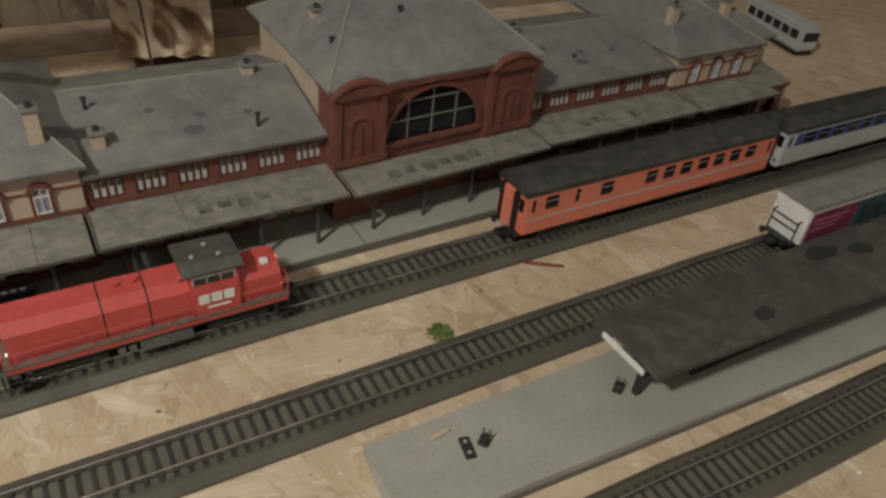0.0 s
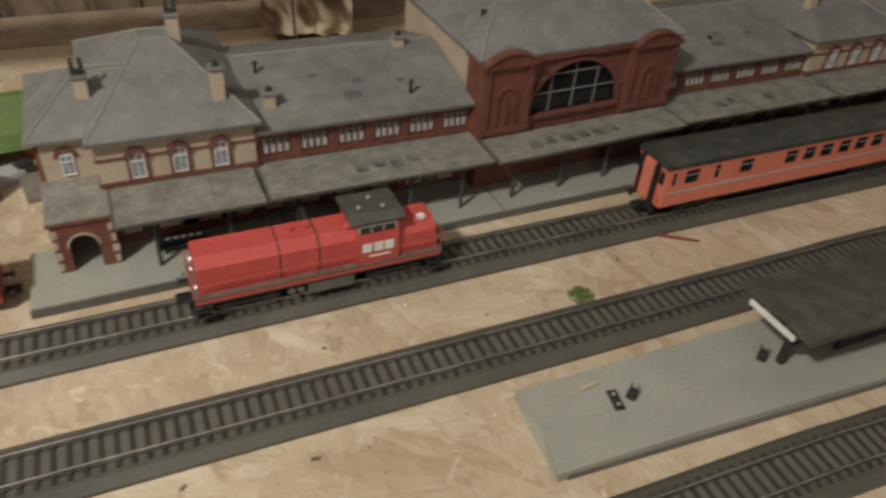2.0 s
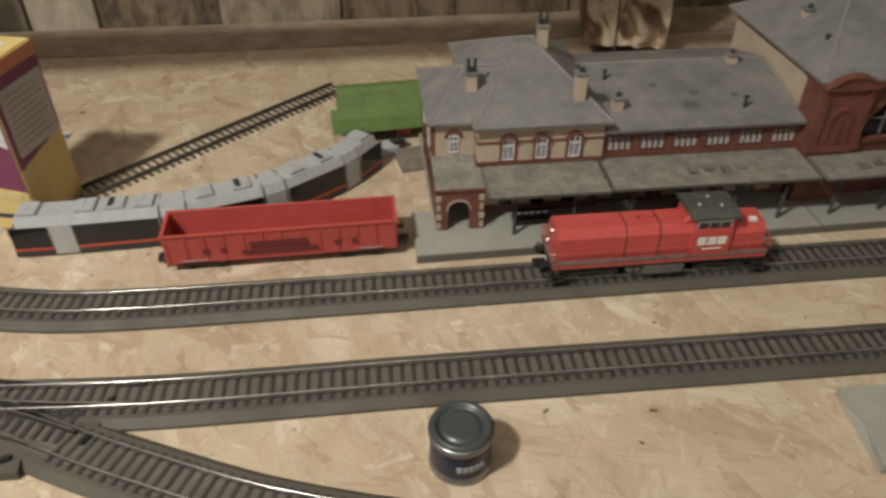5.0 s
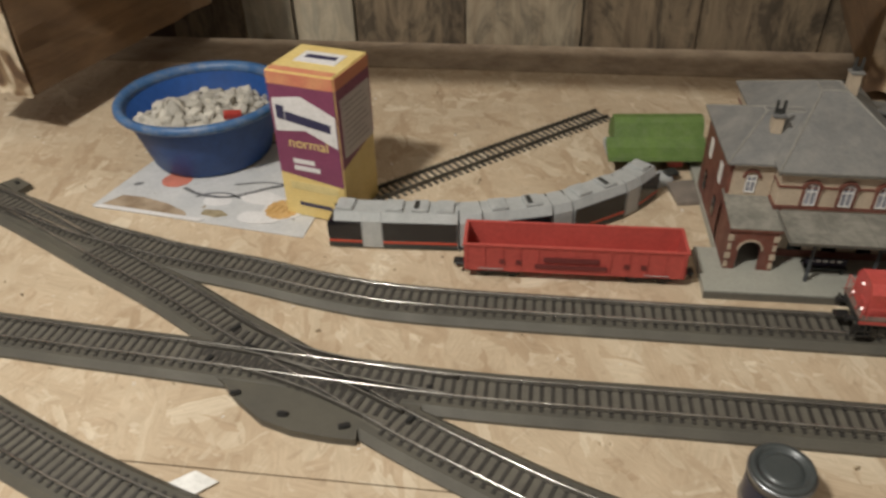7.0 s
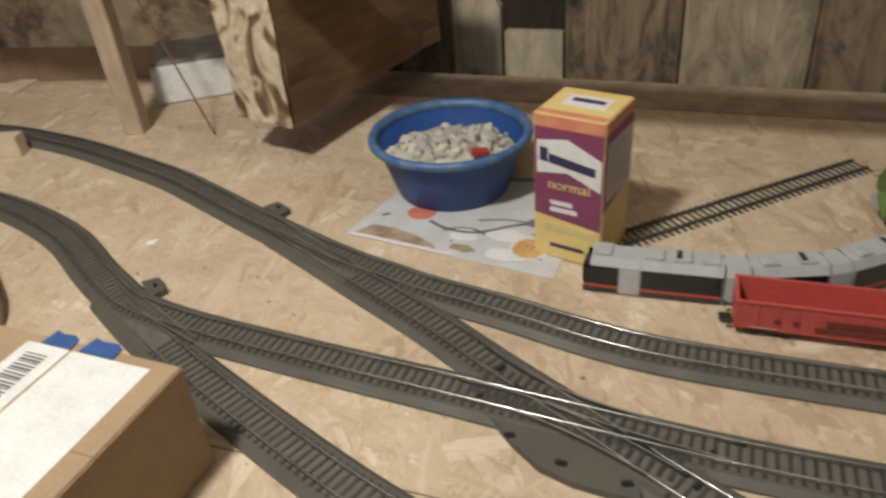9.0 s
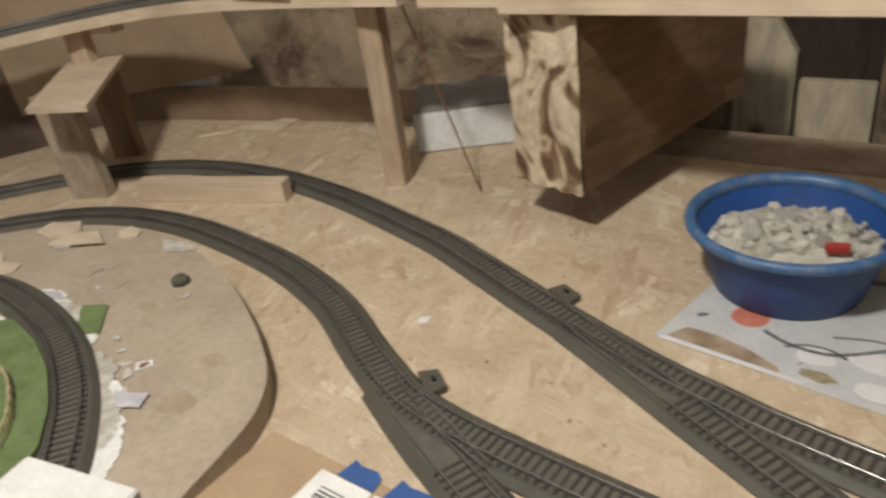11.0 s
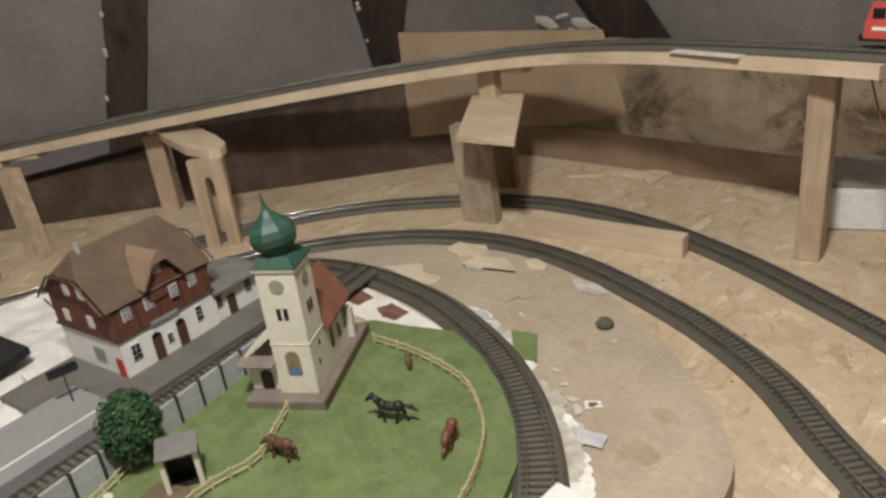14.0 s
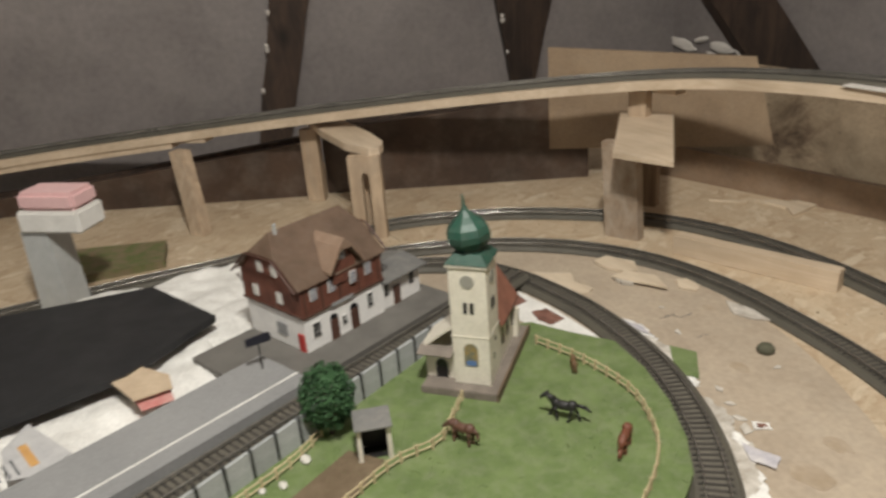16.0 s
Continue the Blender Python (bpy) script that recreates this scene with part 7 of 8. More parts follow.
page = part("page", P([(-1.151, -0.702), (-1.184, -0.681), (-1.115, -0.649), (-1.098, -0.674), (-1.105, -0.697)], 0.0395, 0.0402), mat("grey_magazine_page", (0.52, 0.51, 0.50), (0.42, 0.41, 0.41), 0.6, big=40), mag)
part("orange_strip", B(-0.020, 0.018, -0.0035, 0.0035, 0.0402, 0.0406, m=pose(-1.131, -0.681, 0, 0, 0, 15)), mat("orange_strip_print", (0.62, 0.36, 0.12), (0.52, 0.28, 0.10), 0.6), page)
for k in range(4):
    part("print_bar", B(-0.014, 0.012 - 0.003 * k, -0.0008, 0.0008, 0.0402, 0.0405, m=pose(-1.119 + 0.004 * k, -0.691 - 0.006 * k, 0, 0, 0, 15)), COLUMN, page)
FELT = mat("black_sheet", (0.020, 0.020, 0.021), (0.014, 0.014, 0.015), 0.55, big=20, fine=400)
tagged(part("black_board", P([(-1.276, -0.493), (-1.400, -0.540), (-1.43, -0.74), (-1.43, -0.95), (-1.20, -0.95), (-1.180, -0.715), (-1.203, -0.594)], 0.0420, 0.0500), FELT), "flat black board laid over the white paper", "board")
TAN_CARD = mat("tan_card", (0.56, 0.44, 0.31), (0.46, 0.35, 0.24), 0.7, big=40)
PINK_CARD = mat("pink_print", (0.52, 0.17, 0.16), (0.60, 0.36, 0.32), 0.6, big=60)
fc = thing("folded_card", "folded tan card with a pink printed side on the paper", "card", at=pose(-1.1861, -0.5817, 0.0460))
part("top", P([(-0.0264, -0.0305), (-0.0379, -0.0035), (0.0030, 0.0236), (0.0296, 0.0225), (0.0315, -0.0120)], 0.0, 0.0010), TAN_CARD, fc)
part("side", P([(0.0195, -0.0116), (0.0149, 0.0205), (0.0407, 0.0209), (0.0426, -0.0079)], -0.006, -0.0050), PINK_CARD, fc, "pink printed flap")
sg = thing("platform_sign", "dark oblong nameplate on a thin post beside the house", "sign", at=pose(-1.145, -0.478, 0.0440, 0, 0, 100))
part("post", rod(bmesh.new(), (0, 0, 0), (0, 0, 0.034), 0.0008, None, 6), IRON, sg)
part("plate", P([(-0.0125, 0.0280), (0.0115, 0.0265), (0.0130, 0.0280), (0.0130, 0.0340), (0.0115, 0.0355), (-0.0125, 0.0360)], -0.0010, 0.0010, "y"), mat("dark_blue_sign", (0.022, 0.022, 0.032), rough=0.4), sg)

# tree
BARK = mat("tree_bark", (0.06, 0.04, 0.025), rough=0.8)
LEAF = mat("dark_foliage", (0.045, 0.115, 0.040), (0.020, 0.062, 0.020), 0.75, big=120, fine=900, bump=0.6)
tree = thing("model_tree", "small round dark green tree at the meadow's edge", "tree", at=pose(-1.030, -0.4525, 0.0298))
bm = rod(bmesh.new(), (0, 0, 0), (0, 0, 0.030), 0.0028, 0.0016, 8)
for k in range(7):
    a = k * 0.9
    rod(bm, (0, 0, 0.012 + 0.002 * k), (0.014 * math.cos(a), 0.014 * math.sin(a), 0.026 + 0.003 * k), 0.0009, 0.0005, 5)
part("trunk", bm, BARK, tree)
bm = bmesh.new()
rng = random.Random(8)
for _ in range(2600):
    u, th = rng.uniform(-0.9, 1), rng.uniform(0, 6.283)
    r = math.sqrt(1 - u * u)
    rr = 0.0235 * rng.uniform(0.55, 1.0) ** 0.5 * (1 + 0.07 * math.sin(5 * th + 7 * u))
    c = Vector((rr * r * math.cos(th), rr * r * math.sin(th), 0.0375 + 1.28 * rr * u))
    nrm = Vector((r * math.cos(th), r * math.sin(th), u))
    m = Matrix.Translation(c) @ nrm.to_track_quat("Z", "Y").to_matrix().to_4x4() @ Euler((rng.uniform(-0.8, 0.8), rng.uniform(-0.8, 0.8), rng.uniform(0, 6))).to_matrix().to_4x4()
    s = rng.uniform(0.0014, 0.0026)
    vs = [bm.verts.new(m @ Vector(q)) for q in ((-s, 0, 0), (0, -s * 0.6, 0.0006), (s, 0, 0), (0, s * 0.6, 0.0006))]
    bm.faces.new(vs)
part("crown", bm, LEAF, tree)

sh = thing("field_shelter", "small grey-roofed open field shelter on the meadow", "shelter", at=pose(-0.986, -0.432, 0.0298, 0, 0, 72))
part("roof", P([(-0.0150, 0.0325), (0.0110, 0.0345), (0.0110, 0.0358), (-0.0150, 0.0338)], -0.0150, 0.0150, "x"), SLATE, sh)
for s in (-1, 1):
    part("post", B(s * 0.0120 - 0.0018, s * 0.0120 + 0.0018, -0.0115, -0.0078, 0.0, 0.0326), CREAM, sh)
    part("side_board", B(s * 0.0125 - 0.0008, s * 0.0125 + 0.0008, -0.0078, 0.0090, 0.0, 0.0332), STONE, sh)
part("back_wall", B(-0.0117, 0.0117, 0.0078, 0.0090, 0.0, 0.0334), BLACK, sh)
# Black floor sheet puts the shelter's inner shade into colour.
part("dark_lining", B(-0.0116, 0.0116, -0.0070, 0.0077, 0.0001, 0.0006), BLACK, sh)

FENCE = mat("pale_fence_plastic", (0.56, 0.46, 0.28), (0.46, 0.37, 0.22), 0.6, big=80)


def fence(points, label):
    f = thing("pasture_fence", label, "fence", "meadow fences")
    path = smooth_path([(x, y, 0.0298) for x, y in points], 0.0145)
    for a, b in zip(path, path[1:]):
        part("post", B(a.x - 0.0009, a.x + 0.0009, a.y - 0.0009, a.y + 0.0009, 0.0296, 0.0410), FENCE, f)
        for z in (0.0040, 0.0095):
            part("rail", rod(bmesh.new(), a + Vector((0, 0, z)), b + Vector((0, 0, z + 0.0003)), 0.0007, None, 6), FENCE, f)


fence([(-1.051, -0.227), (-0.998, -0.212), (-0.933, -0.209), (-0.881, -0.231), (-0.855, -0.252), (-0.830, -0.285), (-0.805, -0.335), (-0.79, -0.40)], "cream post-and-rail pasture fence along the curve")
fence([(-1.009, -0.337), (-0.985, -0.361), (-0.964, -0.385), (-0.961, -0.425), (-0.94, -0.475), (-0.915, -0.53)], "cream post-and-rail fence from church to shelter")
fence([(-1.030, -0.462), (-1.008, -0.492), (-0.99, -0.53), (-0.97, -0.58)], "cream post-and-rail fence beside the tree")
tagged(part("dirt_path", P([(-1.0, -0.45), (-0.972, -0.43), (-0.92, -0.50), (-0.88, -0.56), (-0.92, -0.60), (-0.96, -0.53)], 0.0300, 0.0306), mat("brown_dirt", (0.16, 0.115, 0.07), (0.12, 0.085, 0.05), 0.9, big=60, bump=0.6)), "bare brown dirt path across the meadow", "path", kind="structure")


def figurine(name, label, x, y, a, material, s=1.0, head=(0.0150, 0.0065), stride=0.0, tail=(-0.0125, 0.005)):
    """A four-legged toy figurine as one plain mesh: head as (forward, height), legs spread by the stride."""
    bm = bmesh.new()
    V = lambda *q: Vector(q) * s

    def blob(c, r, stretch):
        bmesh.ops.create_uvsphere(bm, u_segments=12, v_segments=8, radius=1.0, matrix=Matrix.Translation(V(*c)) @ Matrix.Diagonal((*[v * r * s for v in stretch], 1)))

    blob((0, 0, 0.0118), 0.0038, (2.2, 0.85, 0.95))
    blob((0.0058, 0, 0.0124), 0.0037, (1.0, 0.9, 1.1)), blob((-0.0060, 0, 0.0128), 0.0040, (1.0, 0.95, 1.05))
    for lx, ly, k in ((-0.007, -0.0021, -1.0), (-0.0064, 0.0021, 0.6), (0.0066, -0.0021, 1.0), (0.0060, 0.0021, -0.5)):
        knee = V(lx + k * stride * 0.6, ly, 0.0055)
        rod(bm, V(lx, ly, 0.0110), knee, 0.0016 * s, 0.0010 * s, 7)
        rod(bm, knee, V(lx + k * stride, ly, 0.0), 0.0010 * s, 0.0008 * s, 7)
        blob((lx + k * stride + 0.0004, ly, 0.0006), 0.0011, (1.2, 0.9, 0.6))
    hx, hz = head
    rod(bm, V(0.0070, 0, 0.0140), V(hx - 0.0022, 0, hz + 0.0022), 0.0030 * s, 0.0018 * s, 9)
    rod(bm, V(hx - 0.0026, 0, hz + 0.0026), V(hx + 0.0022, 0, hz - 0.0018), 0.0019 * s, 0.0011 * s, 8)
    blob((hx - 0.0022, 0, hz + 0.0020), 0.0020, (1.0, 0.9, 1.0))
    for e in (-1, 1):
        rod(bm, V(hx - 0.0030, e * 0.0010, hz + 0.0034), V(hx - 0.0034, e * 0.0013, hz + 0.0052), 0.0006 * s, 0.0002 * s, 5)
    rod(bm, V(-0.0092, 0, 0.0142), V(*[(-0.0092 + tail[0]) / 2 - 0.0012, 0, (0.0142 + tail[1]) / 2 + 0.001]), 0.0011 * s, 0.0016 * s, 7)
    rod(bm, V((-0.0092 + tail[0]) / 2 - 0.0012, 0, (0.0142 + tail[1]) / 2 + 0.001), V(tail[0], 0, tail[1]), 0.0016 * s, 0.0005 * s, 7)
    t = tagged(part(name, bm, material, smooth=True), label, "figurine")
    t.matrix_basis = pose(x, y, 0.0300, 0, 0, a)


BAY = mat("brown_figurine", (0.115, 0.055, 0.035), (0.085, 0.04, 0.026), 0.55, big=120)
figurine("horse_figurine", "plain black toy horse on the meadow", -0.936, -0.280, 215, BLACK, 1.2, (0.0150, 0.0165), 0.0042, (-0.0195, 0.0105))
figurine("cow_figurine", "plain reddish-brown toy cow grazing by the fence", -0.879, -0.264, 305, mat("red_figurine", (0.17, 0.06, 0.032), rough=0.55), 1.15, (0.0135, 0.0050))
figurine("horse_figurine", "plain dark brown toy horse grazing at the fence", -0.957, -0.366, 205, BAY, 1.2, (0.0145, 0.0090))
figurine("cow_figurine", "plain brown toy cow lying near the church", -0.992, -0.226, 150, mat("tan_figurine", (0.15, 0.085, 0.04), rough=0.55), 0.8, (0.0135, 0.0090))

# clutter beyond the village
PINK = mat("pale_pink_card", (0.72, 0.47, 0.46), (0.66, 0.41, 0.41), 0.6)
tw = thing("grey_tower_model", "grey kit tower with a pale pink top piece", "model tower", at=pose(-1.529, -0.638, 0.0, 0, 0, 50))
part("shaft", P([(-0.022, 0.0), (0.022, 0.0), (0.019, 0.075), (0.017, 0.113), (-0.019, 0.113)], -0.020, 0.020, "y"), LIGHT_GREY, tw)
part("platform", B(-0.014, 0.072, -0.026, 0.026, 0.113, 0.141, bevel=0.003), WHITE, tw, "white overhanging box")
part("top_piece", B(-0.010, 0.070, -0.024, 0.024, 0.141, 0.164, bevel=0.005), PINK, tw, "pale pink block")
tagged(part("moss_slab", P([(-1.580, -0.505), (-1.600, -0.640), (-1.720, -0.620), (-1.665, -0.488)], 0.0, 0.012), mat("moss", (0.10, 0.125, 0.035), (0.20, 0.15, 0.09), 0.9, big=60, fine=700, bump=1.0)), "low mossy scenery slab beside the track", "scenery slab")
CARD_PALE = mat("pale_chalk", (0.62, 0.60, 0.54), (0.50, 0.48, 0.43), 0.8, big=90)
rng = random.Random(21)


def scrap(x, y, z, r, material, label, cat, n=4, t=0.0006, squash=0.6):
    """A torn piece: a few straight sides, each with a ragged edge."""
    corners = []
    for k in range(n):
        a, rr = 6.283 * (k + rng.uniform(-0.25, 0.25)) / n, r * rng.uniform(0.65, 1.25)
        corners.append(Vector((rr * math.cos(a), squash * rr * math.sin(a))))
    pts = []
    for a, b in zip(corners, corners[1:] + corners[:1]):
        for f in (0.0, 0.25, 0.5, 0.75):
            q = a.lerp(b, f) * (1 + (rng.uniform(-0.12, 0.12) if f else 0))
            pts.append((q.x, q.y))
    o = tagged(part(cat.replace(" ", "_"), P(pts, 0, t), material), label, cat, cat + "s")
    o.matrix_basis = pose(x, y, z, rng.uniform(-3, 3), rng.uniform(-3, 3), rng.uniform(0, 360))


NEWS = mat("torn_newsprint", (0.58, 0.54, 0.48), (0.36, 0.32, 0.27), 0.8, big=70, fine=500)
NEWS_RED = mat("torn_print_red", (0.23, 0.105, 0.075), (0.12, 0.055, 0.04), 0.8, big=60)
NEWS_LILAC = mat("torn_print_lilac", (0.40, 0.38, 0.42), (0.56, 0.53, 0.52), 0.7, big=60)


def torn_edge(points, s0, s1, inner, width, side, z, material, label):
    """A torn strip of paper that follows a track's edge from s0 to s1 (0 to 1 of its length)."""
    path = smooth_path(points, 0.003)
    hs = headings(path)
    lo, hi = int(s0 * (len(path) - 1)), int(s1 * (len(path) - 1))
    a, b, seed = [], [], rng.uniform(0, 50)
    for k in range(lo, hi + 1):
        f = (k - lo) / (hi - lo)
        n = Vector((-math.sin(hs[k]), math.cos(hs[k]), 0)) * side
        w = width * (0.35 + 0.65 * math.sin(math.pi * min(1, max(0.04, f)) ** 0.8)) * (1 + 0.35 * noise.noise(Vector((k * 0.10, seed, 0)))) + 0.0045 * noise.noise(Vector((k * 0.9, seed, 4))) + rng.uniform(-0.0012, 0.0012)
        a.append((path[k] + n * inner).to_2d()), b.append((path[k] + n * (inner + max(0.002, w))).to_2d())
    bm = bmesh.new()
    up = [[bm.verts.new((q.x, q.y, z + 0.0005 + 0.0006 * (1 + noise.noise(Vector((q.x * 90, q.y * 90, seed)))) * e)) for q in row] for row, e in ((a, 0.2), ([p.lerp(q, 0.5) for p, q in zip(a, b)], 1.0), (b, 0.5))]
    dn = [[bm.verts.new((v.co.x, v.co.y, v.co.z - 0.0005)) for v in row] for row in up]
    for rows in (up, dn):
        for r, q in zip(rows, rows[1:]):
            for i in range(len(r) - 1):
                bm.faces.new((r[i], r[i + 1], q[i + 1], q[i]))
    for j in (0, 2):
        for i in range(len(up[j]) - 1):
            bm.faces.new((up[j][i], up[j][i + 1], dn[j][i + 1], dn[j][i]))
    tagged(part("newsprint_scrap", bm, material), label, "newsprint scrap", "newsprint scraps")


INNER = [(-0.789, -0.258), (-0.807, -0.240), (-0.834, -0.218), (-0.866, -0.196), (-0.909, -0.173), (-0.96, -0.153), (-1.026, -0.138), (-1.085, -0.132)]
for s0, s1, w, m_ in ((0.0, 0.22, 0.020, SNOW), (0.10, 0.30, 0.013, NEWS), (0.16, 0.36, 0.016, SNOW), (0.30, 0.46, 0.012, NEWS), (0.52, 0.68, 0.009, SNOW), (0.62, 0.80, 0.011, NEWS), (0.74, 0.92, 0.012, SNOW)):
    torn_edge(INNER, s0, s1, 0.0205, w, -1, 0.0203 + 0.0006 * (m_ is NEWS), m_, "torn paper strip showing along the curved track's edge")
CHIP = wood_mat("split_wood_chip", (0.66, 0.56, 0.43), (0.57, 0.465, 0.345), 0)


def flat_piece(name, pts, z, t, material, label, cat, group):
    cx, cy = sum(p[0] for p in pts) / len(pts), sum(p[1] for p in pts) / len(pts)
    ragged = []
    for (ax, ay), (bx, by) in zip(pts, pts[1:] + pts[:1]):
        for f in (0.0, 0.3, 0.6):
            j = 0.0012 if f else 0.0
            ragged.append((ax + (bx - ax) * f - cx + rng.uniform(-j, j), ay + (by - ay) * f - cy + rng.uniform(-j, j)))
    o = tagged(part(name, P(ragged, 0.0, t), material), label, cat, group)
    o.matrix_basis = pose(cx, cy, z)


flat_piece("wood_offcut", [(-1.188, -0.0405), (-1.190, -0.0187), (-1.1556, -0.0033), (-1.1331, -0.0187), (-1.1407, -0.0326), (-1.1614, -0.0426)], 0.0205, 0.0035, CHIP, "pale split wood chip wedged under the track", "wood offcut", "wood offcuts")
flat_piece("wood_offcut", [(-1.1358, -0.0569), (-1.1386, -0.0336), (-1.1061, -0.0143), (-1.0747, -0.0274), (-1.1046, -0.0436)], 0.0242, 0.0018, CHIP, "pale wood splinter propped on a paper wad beside the track", "wood offcut", "wood offcuts")
flat_piece("paper_scrap", [(-1.089, -0.001), (-1.085, 0.0126), (-1.063, 0.0105), (-1.055, -0.001), (-1.072, -0.0105)], 0.0205, 0.0020, CHIP, "pale folded card scrap under the track's edge", "card scrap", "card scraps")
flat_piece("paper_scrap", [(-1.020, 0.006), (-0.995, 0.012), (-0.963, 0.008), (-0.975, -0.005), (-0.995, -0.0105)], 0.0205, 0.0012, NEWS, "torn printed paper scrap by the raised board's rim", "paper scrap", "paper scraps")
flat_piece("paper_wad", [(-1.1330, -0.0540), (-1.1300, -0.0423), (-1.1154, -0.0380), (-1.1090, -0.0472), (-1.1190, -0.0570)], 0.0205, 0.0037, NEWS, "crumpled grey paper wad under the wood splinter", "paper wad", "")
flat_piece("paper_scrap", [(-1.2097, -0.1203), (-1.1793, -0.0845), (-1.1575, -0.0961), (-1.1306, -0.0900), (-1.1228, -0.1011), (-1.1304, -0.1161)], 0.0205, 0.0014, CHIP, "torn cream paper scrap between the curved tracks", "paper scrap", "paper scraps")
flat_piece("newsprint_scrap", [(-1.220, -0.184), (-1.175, -0.164), (-1.126, -0.157), (-1.062, -0.157), (-1.020, -0.160), (-1.055, -0.184), (-1.092, -0.200), (-1.136, -0.206), (-1.189, -0.205)], 0.0205, 0.0008, SNOW, "torn magazine page between the track and the church", "newsprint scrap", "newsprint scraps")
flat_piece("newsprint_scrap", [(-1.184, -0.188), (-1.181, -0.171), (-1.148, -0.171), (-1.145, -0.191), (-1.167, -0.196)], 0.0215, 0.0006, NEWS_RED, "torn red-brown magazine picture", "newsprint scrap", "newsprint scraps")
flat_piece("newsprint_scrap", [(-1.124, -0.181), (-1.121, -0.164), (-1.090, -0.162), (-1.087, -0.182), (-1.104, -0.187)], 0.0215, 0.0006, NEWS_RED, "torn red-brown magazine picture", "newsprint scrap", "newsprint scraps")
for x, y, r in ((-0.853, -0.158, 0.009), (-0.866, -0.150, 0.008), (-0.884, -0.140, 0.007), (-0.905, -0.130, 0.006), (-0.835, -0.172, 0.006)):
    scrap(x, y, 0.0206, r, NEWS, "torn scrap of newsprint beside the curved track", "newsprint scrap")
for x, y, r in ((-0.90, -0.06, 0.005), (-1.0, -0.085, 0.006), (-1.05, -0.06, 0.004)):
    scrap(x, y, 0.0206, r, NEWS, "small grey paper flake on the raised board", "paper flake")
flat_piece("newsprint_scrap", [(-0.841, -0.176), (-0.812, -0.166), (-0.805, -0.180), (-0.822, -0.188)], 0.0222, 0.0006, NEWS_LILAC, "torn lilac magazine picture beside the track", "newsprint scrap", "newsprint scraps")
flat_piece("newsprint_scrap", [(-0.856, -0.146), (-0.847, -0.136), (-0.840, -0.141), (-0.848, -0.153)], 0.0206, 0.0008, SNOW, "torn picture scrap with a white rim", "newsprint scrap", "newsprint scraps")
flat_piece("newsprint_scrap", [(-0.852, -0.146), (-0.847, -0.140), (-0.843, -0.142), (-0.848, -0.149)], 0.0215, 0.0004, NEWS_RED, "small dark printed picture", "newsprint scrap", "newsprint scraps")
flat_piece("newsprint_scrap", [(-1.060, -0.116), (-1.030, -0.108), (-1.010, -0.112), (-1.035, -0.121)], 0.0222, 0.0006, NEWS_LILAC, "torn lilac magazine strip by the rim", "newsprint scrap", "newsprint scraps")
scrap(-0.695, 0.02, 0.0, 0.010, WHITE, "small white paper chip between the tracks", "paper chip")
t = part("pebble", lathe(bmesh.new(), [(0, 0), (0.008, 0.001), (0.009, 0.004), (0.006, 0.008), (0, 0.009)], 9), mat("moss_pebble", (0.10, 0.095, 0.06), (0.06, 0.06, 0.04), 0.9), smooth=True)
tagged(t, "small greenish stone on the raised board", "stone").matrix_basis = pose(-0.925, -0.046, 0.020, 0, 0, 20)
for x, y, r in ((-1.008, -0.484, 0.0045), (-0.988, -0.509, 0.0035), (-0.991, -0.525, 0.0030)):
    o = part("pebble", lathe(bmesh.new(), [(0, 0), (r, 0.0006), (r * 0.95, r * 0.5), (r * 0.5, r * 0.85), (0, r * 0.9)], 7), CARD_PALE, smooth=True)
    tagged(o, "small white stone on the meadow", "stone", "meadow stones").matrix_basis = pose(x, y, 0.0300, 0, 0, 700 * r) @ Matrix.Diagonal((1.5, 1, 1, 1))
flat_piece("wood_strip", [(-1.254, 0.331), (-1.218, 0.363), (-1.185, 0.4), (-1.174, 0.319), (-1.204, 0.339)], 0.0002, 0.004, CHIP, "split forked wood chip lying on the board", "wood chip", "")
flat_piece("wood_strip", [(-1.299, 0.281), (-1.259, 0.319), (-1.266, 0.309)], 0.0002, 0.003, CHIP, "thin wood splinter beside the forked chip", "wood splinter", "")

# ---- bowl, carton, papers, tin ----
BLUE_PL = mat("blue_bowl_plastic", (0.013, 0.060, 0.215), (0.010, 0.047, 0.175), 0.48, big=30, fine=200, bump=0.03)
bowl = thing("plastic_bowl", "round blue plastic bowl filled with gravel", "bowl", at=pose(-0.4450, 0.181, 0.001) @ Matrix.Diagonal((1.01, 1.01, 1.01, 1)))
part("shell", lathe(bmesh.new(), [(0, 0.0), (0.053, 0.0), (0.056, 0.003), (0.0705, 0.050), (0.0712, 0.0535), (0.0690, 0.054), (0.0545, 0.005), (0, 0.004)], 64), BLUE_PL, bowl, smooth=True)
part("rim", lathe(bmesh.new(), [(0.0706, 0.0530), (0.0780, 0.0538), (0.0797, 0.0560), (0.0797, 0.0590), (0.0778, 0.0615), (0.0735, 0.0612), (0.0712, 0.0590), (0.0688, 0.0535), (0.0706, 0.0530)], 64), mat("dusty_blue_rim", (0.045, 0.125, 0.27), (0.03, 0.090, 0.215), 0.45, big=40, dust=0.45), bowl, "rounded rim, pale with dust", smooth=True)
GRAVEL = mat("pale_gravel", (0.50, 0.465, 0.40), (0.36, 0.33, 0.28), 0.9, big=60, fine=500, bump=0.5, vary=0.3)
RUBBLE_RED = mat("red_rubble", (0.36, 0.04, 0.03), rough=0.6)
rng = random.Random(5)
meshes = []
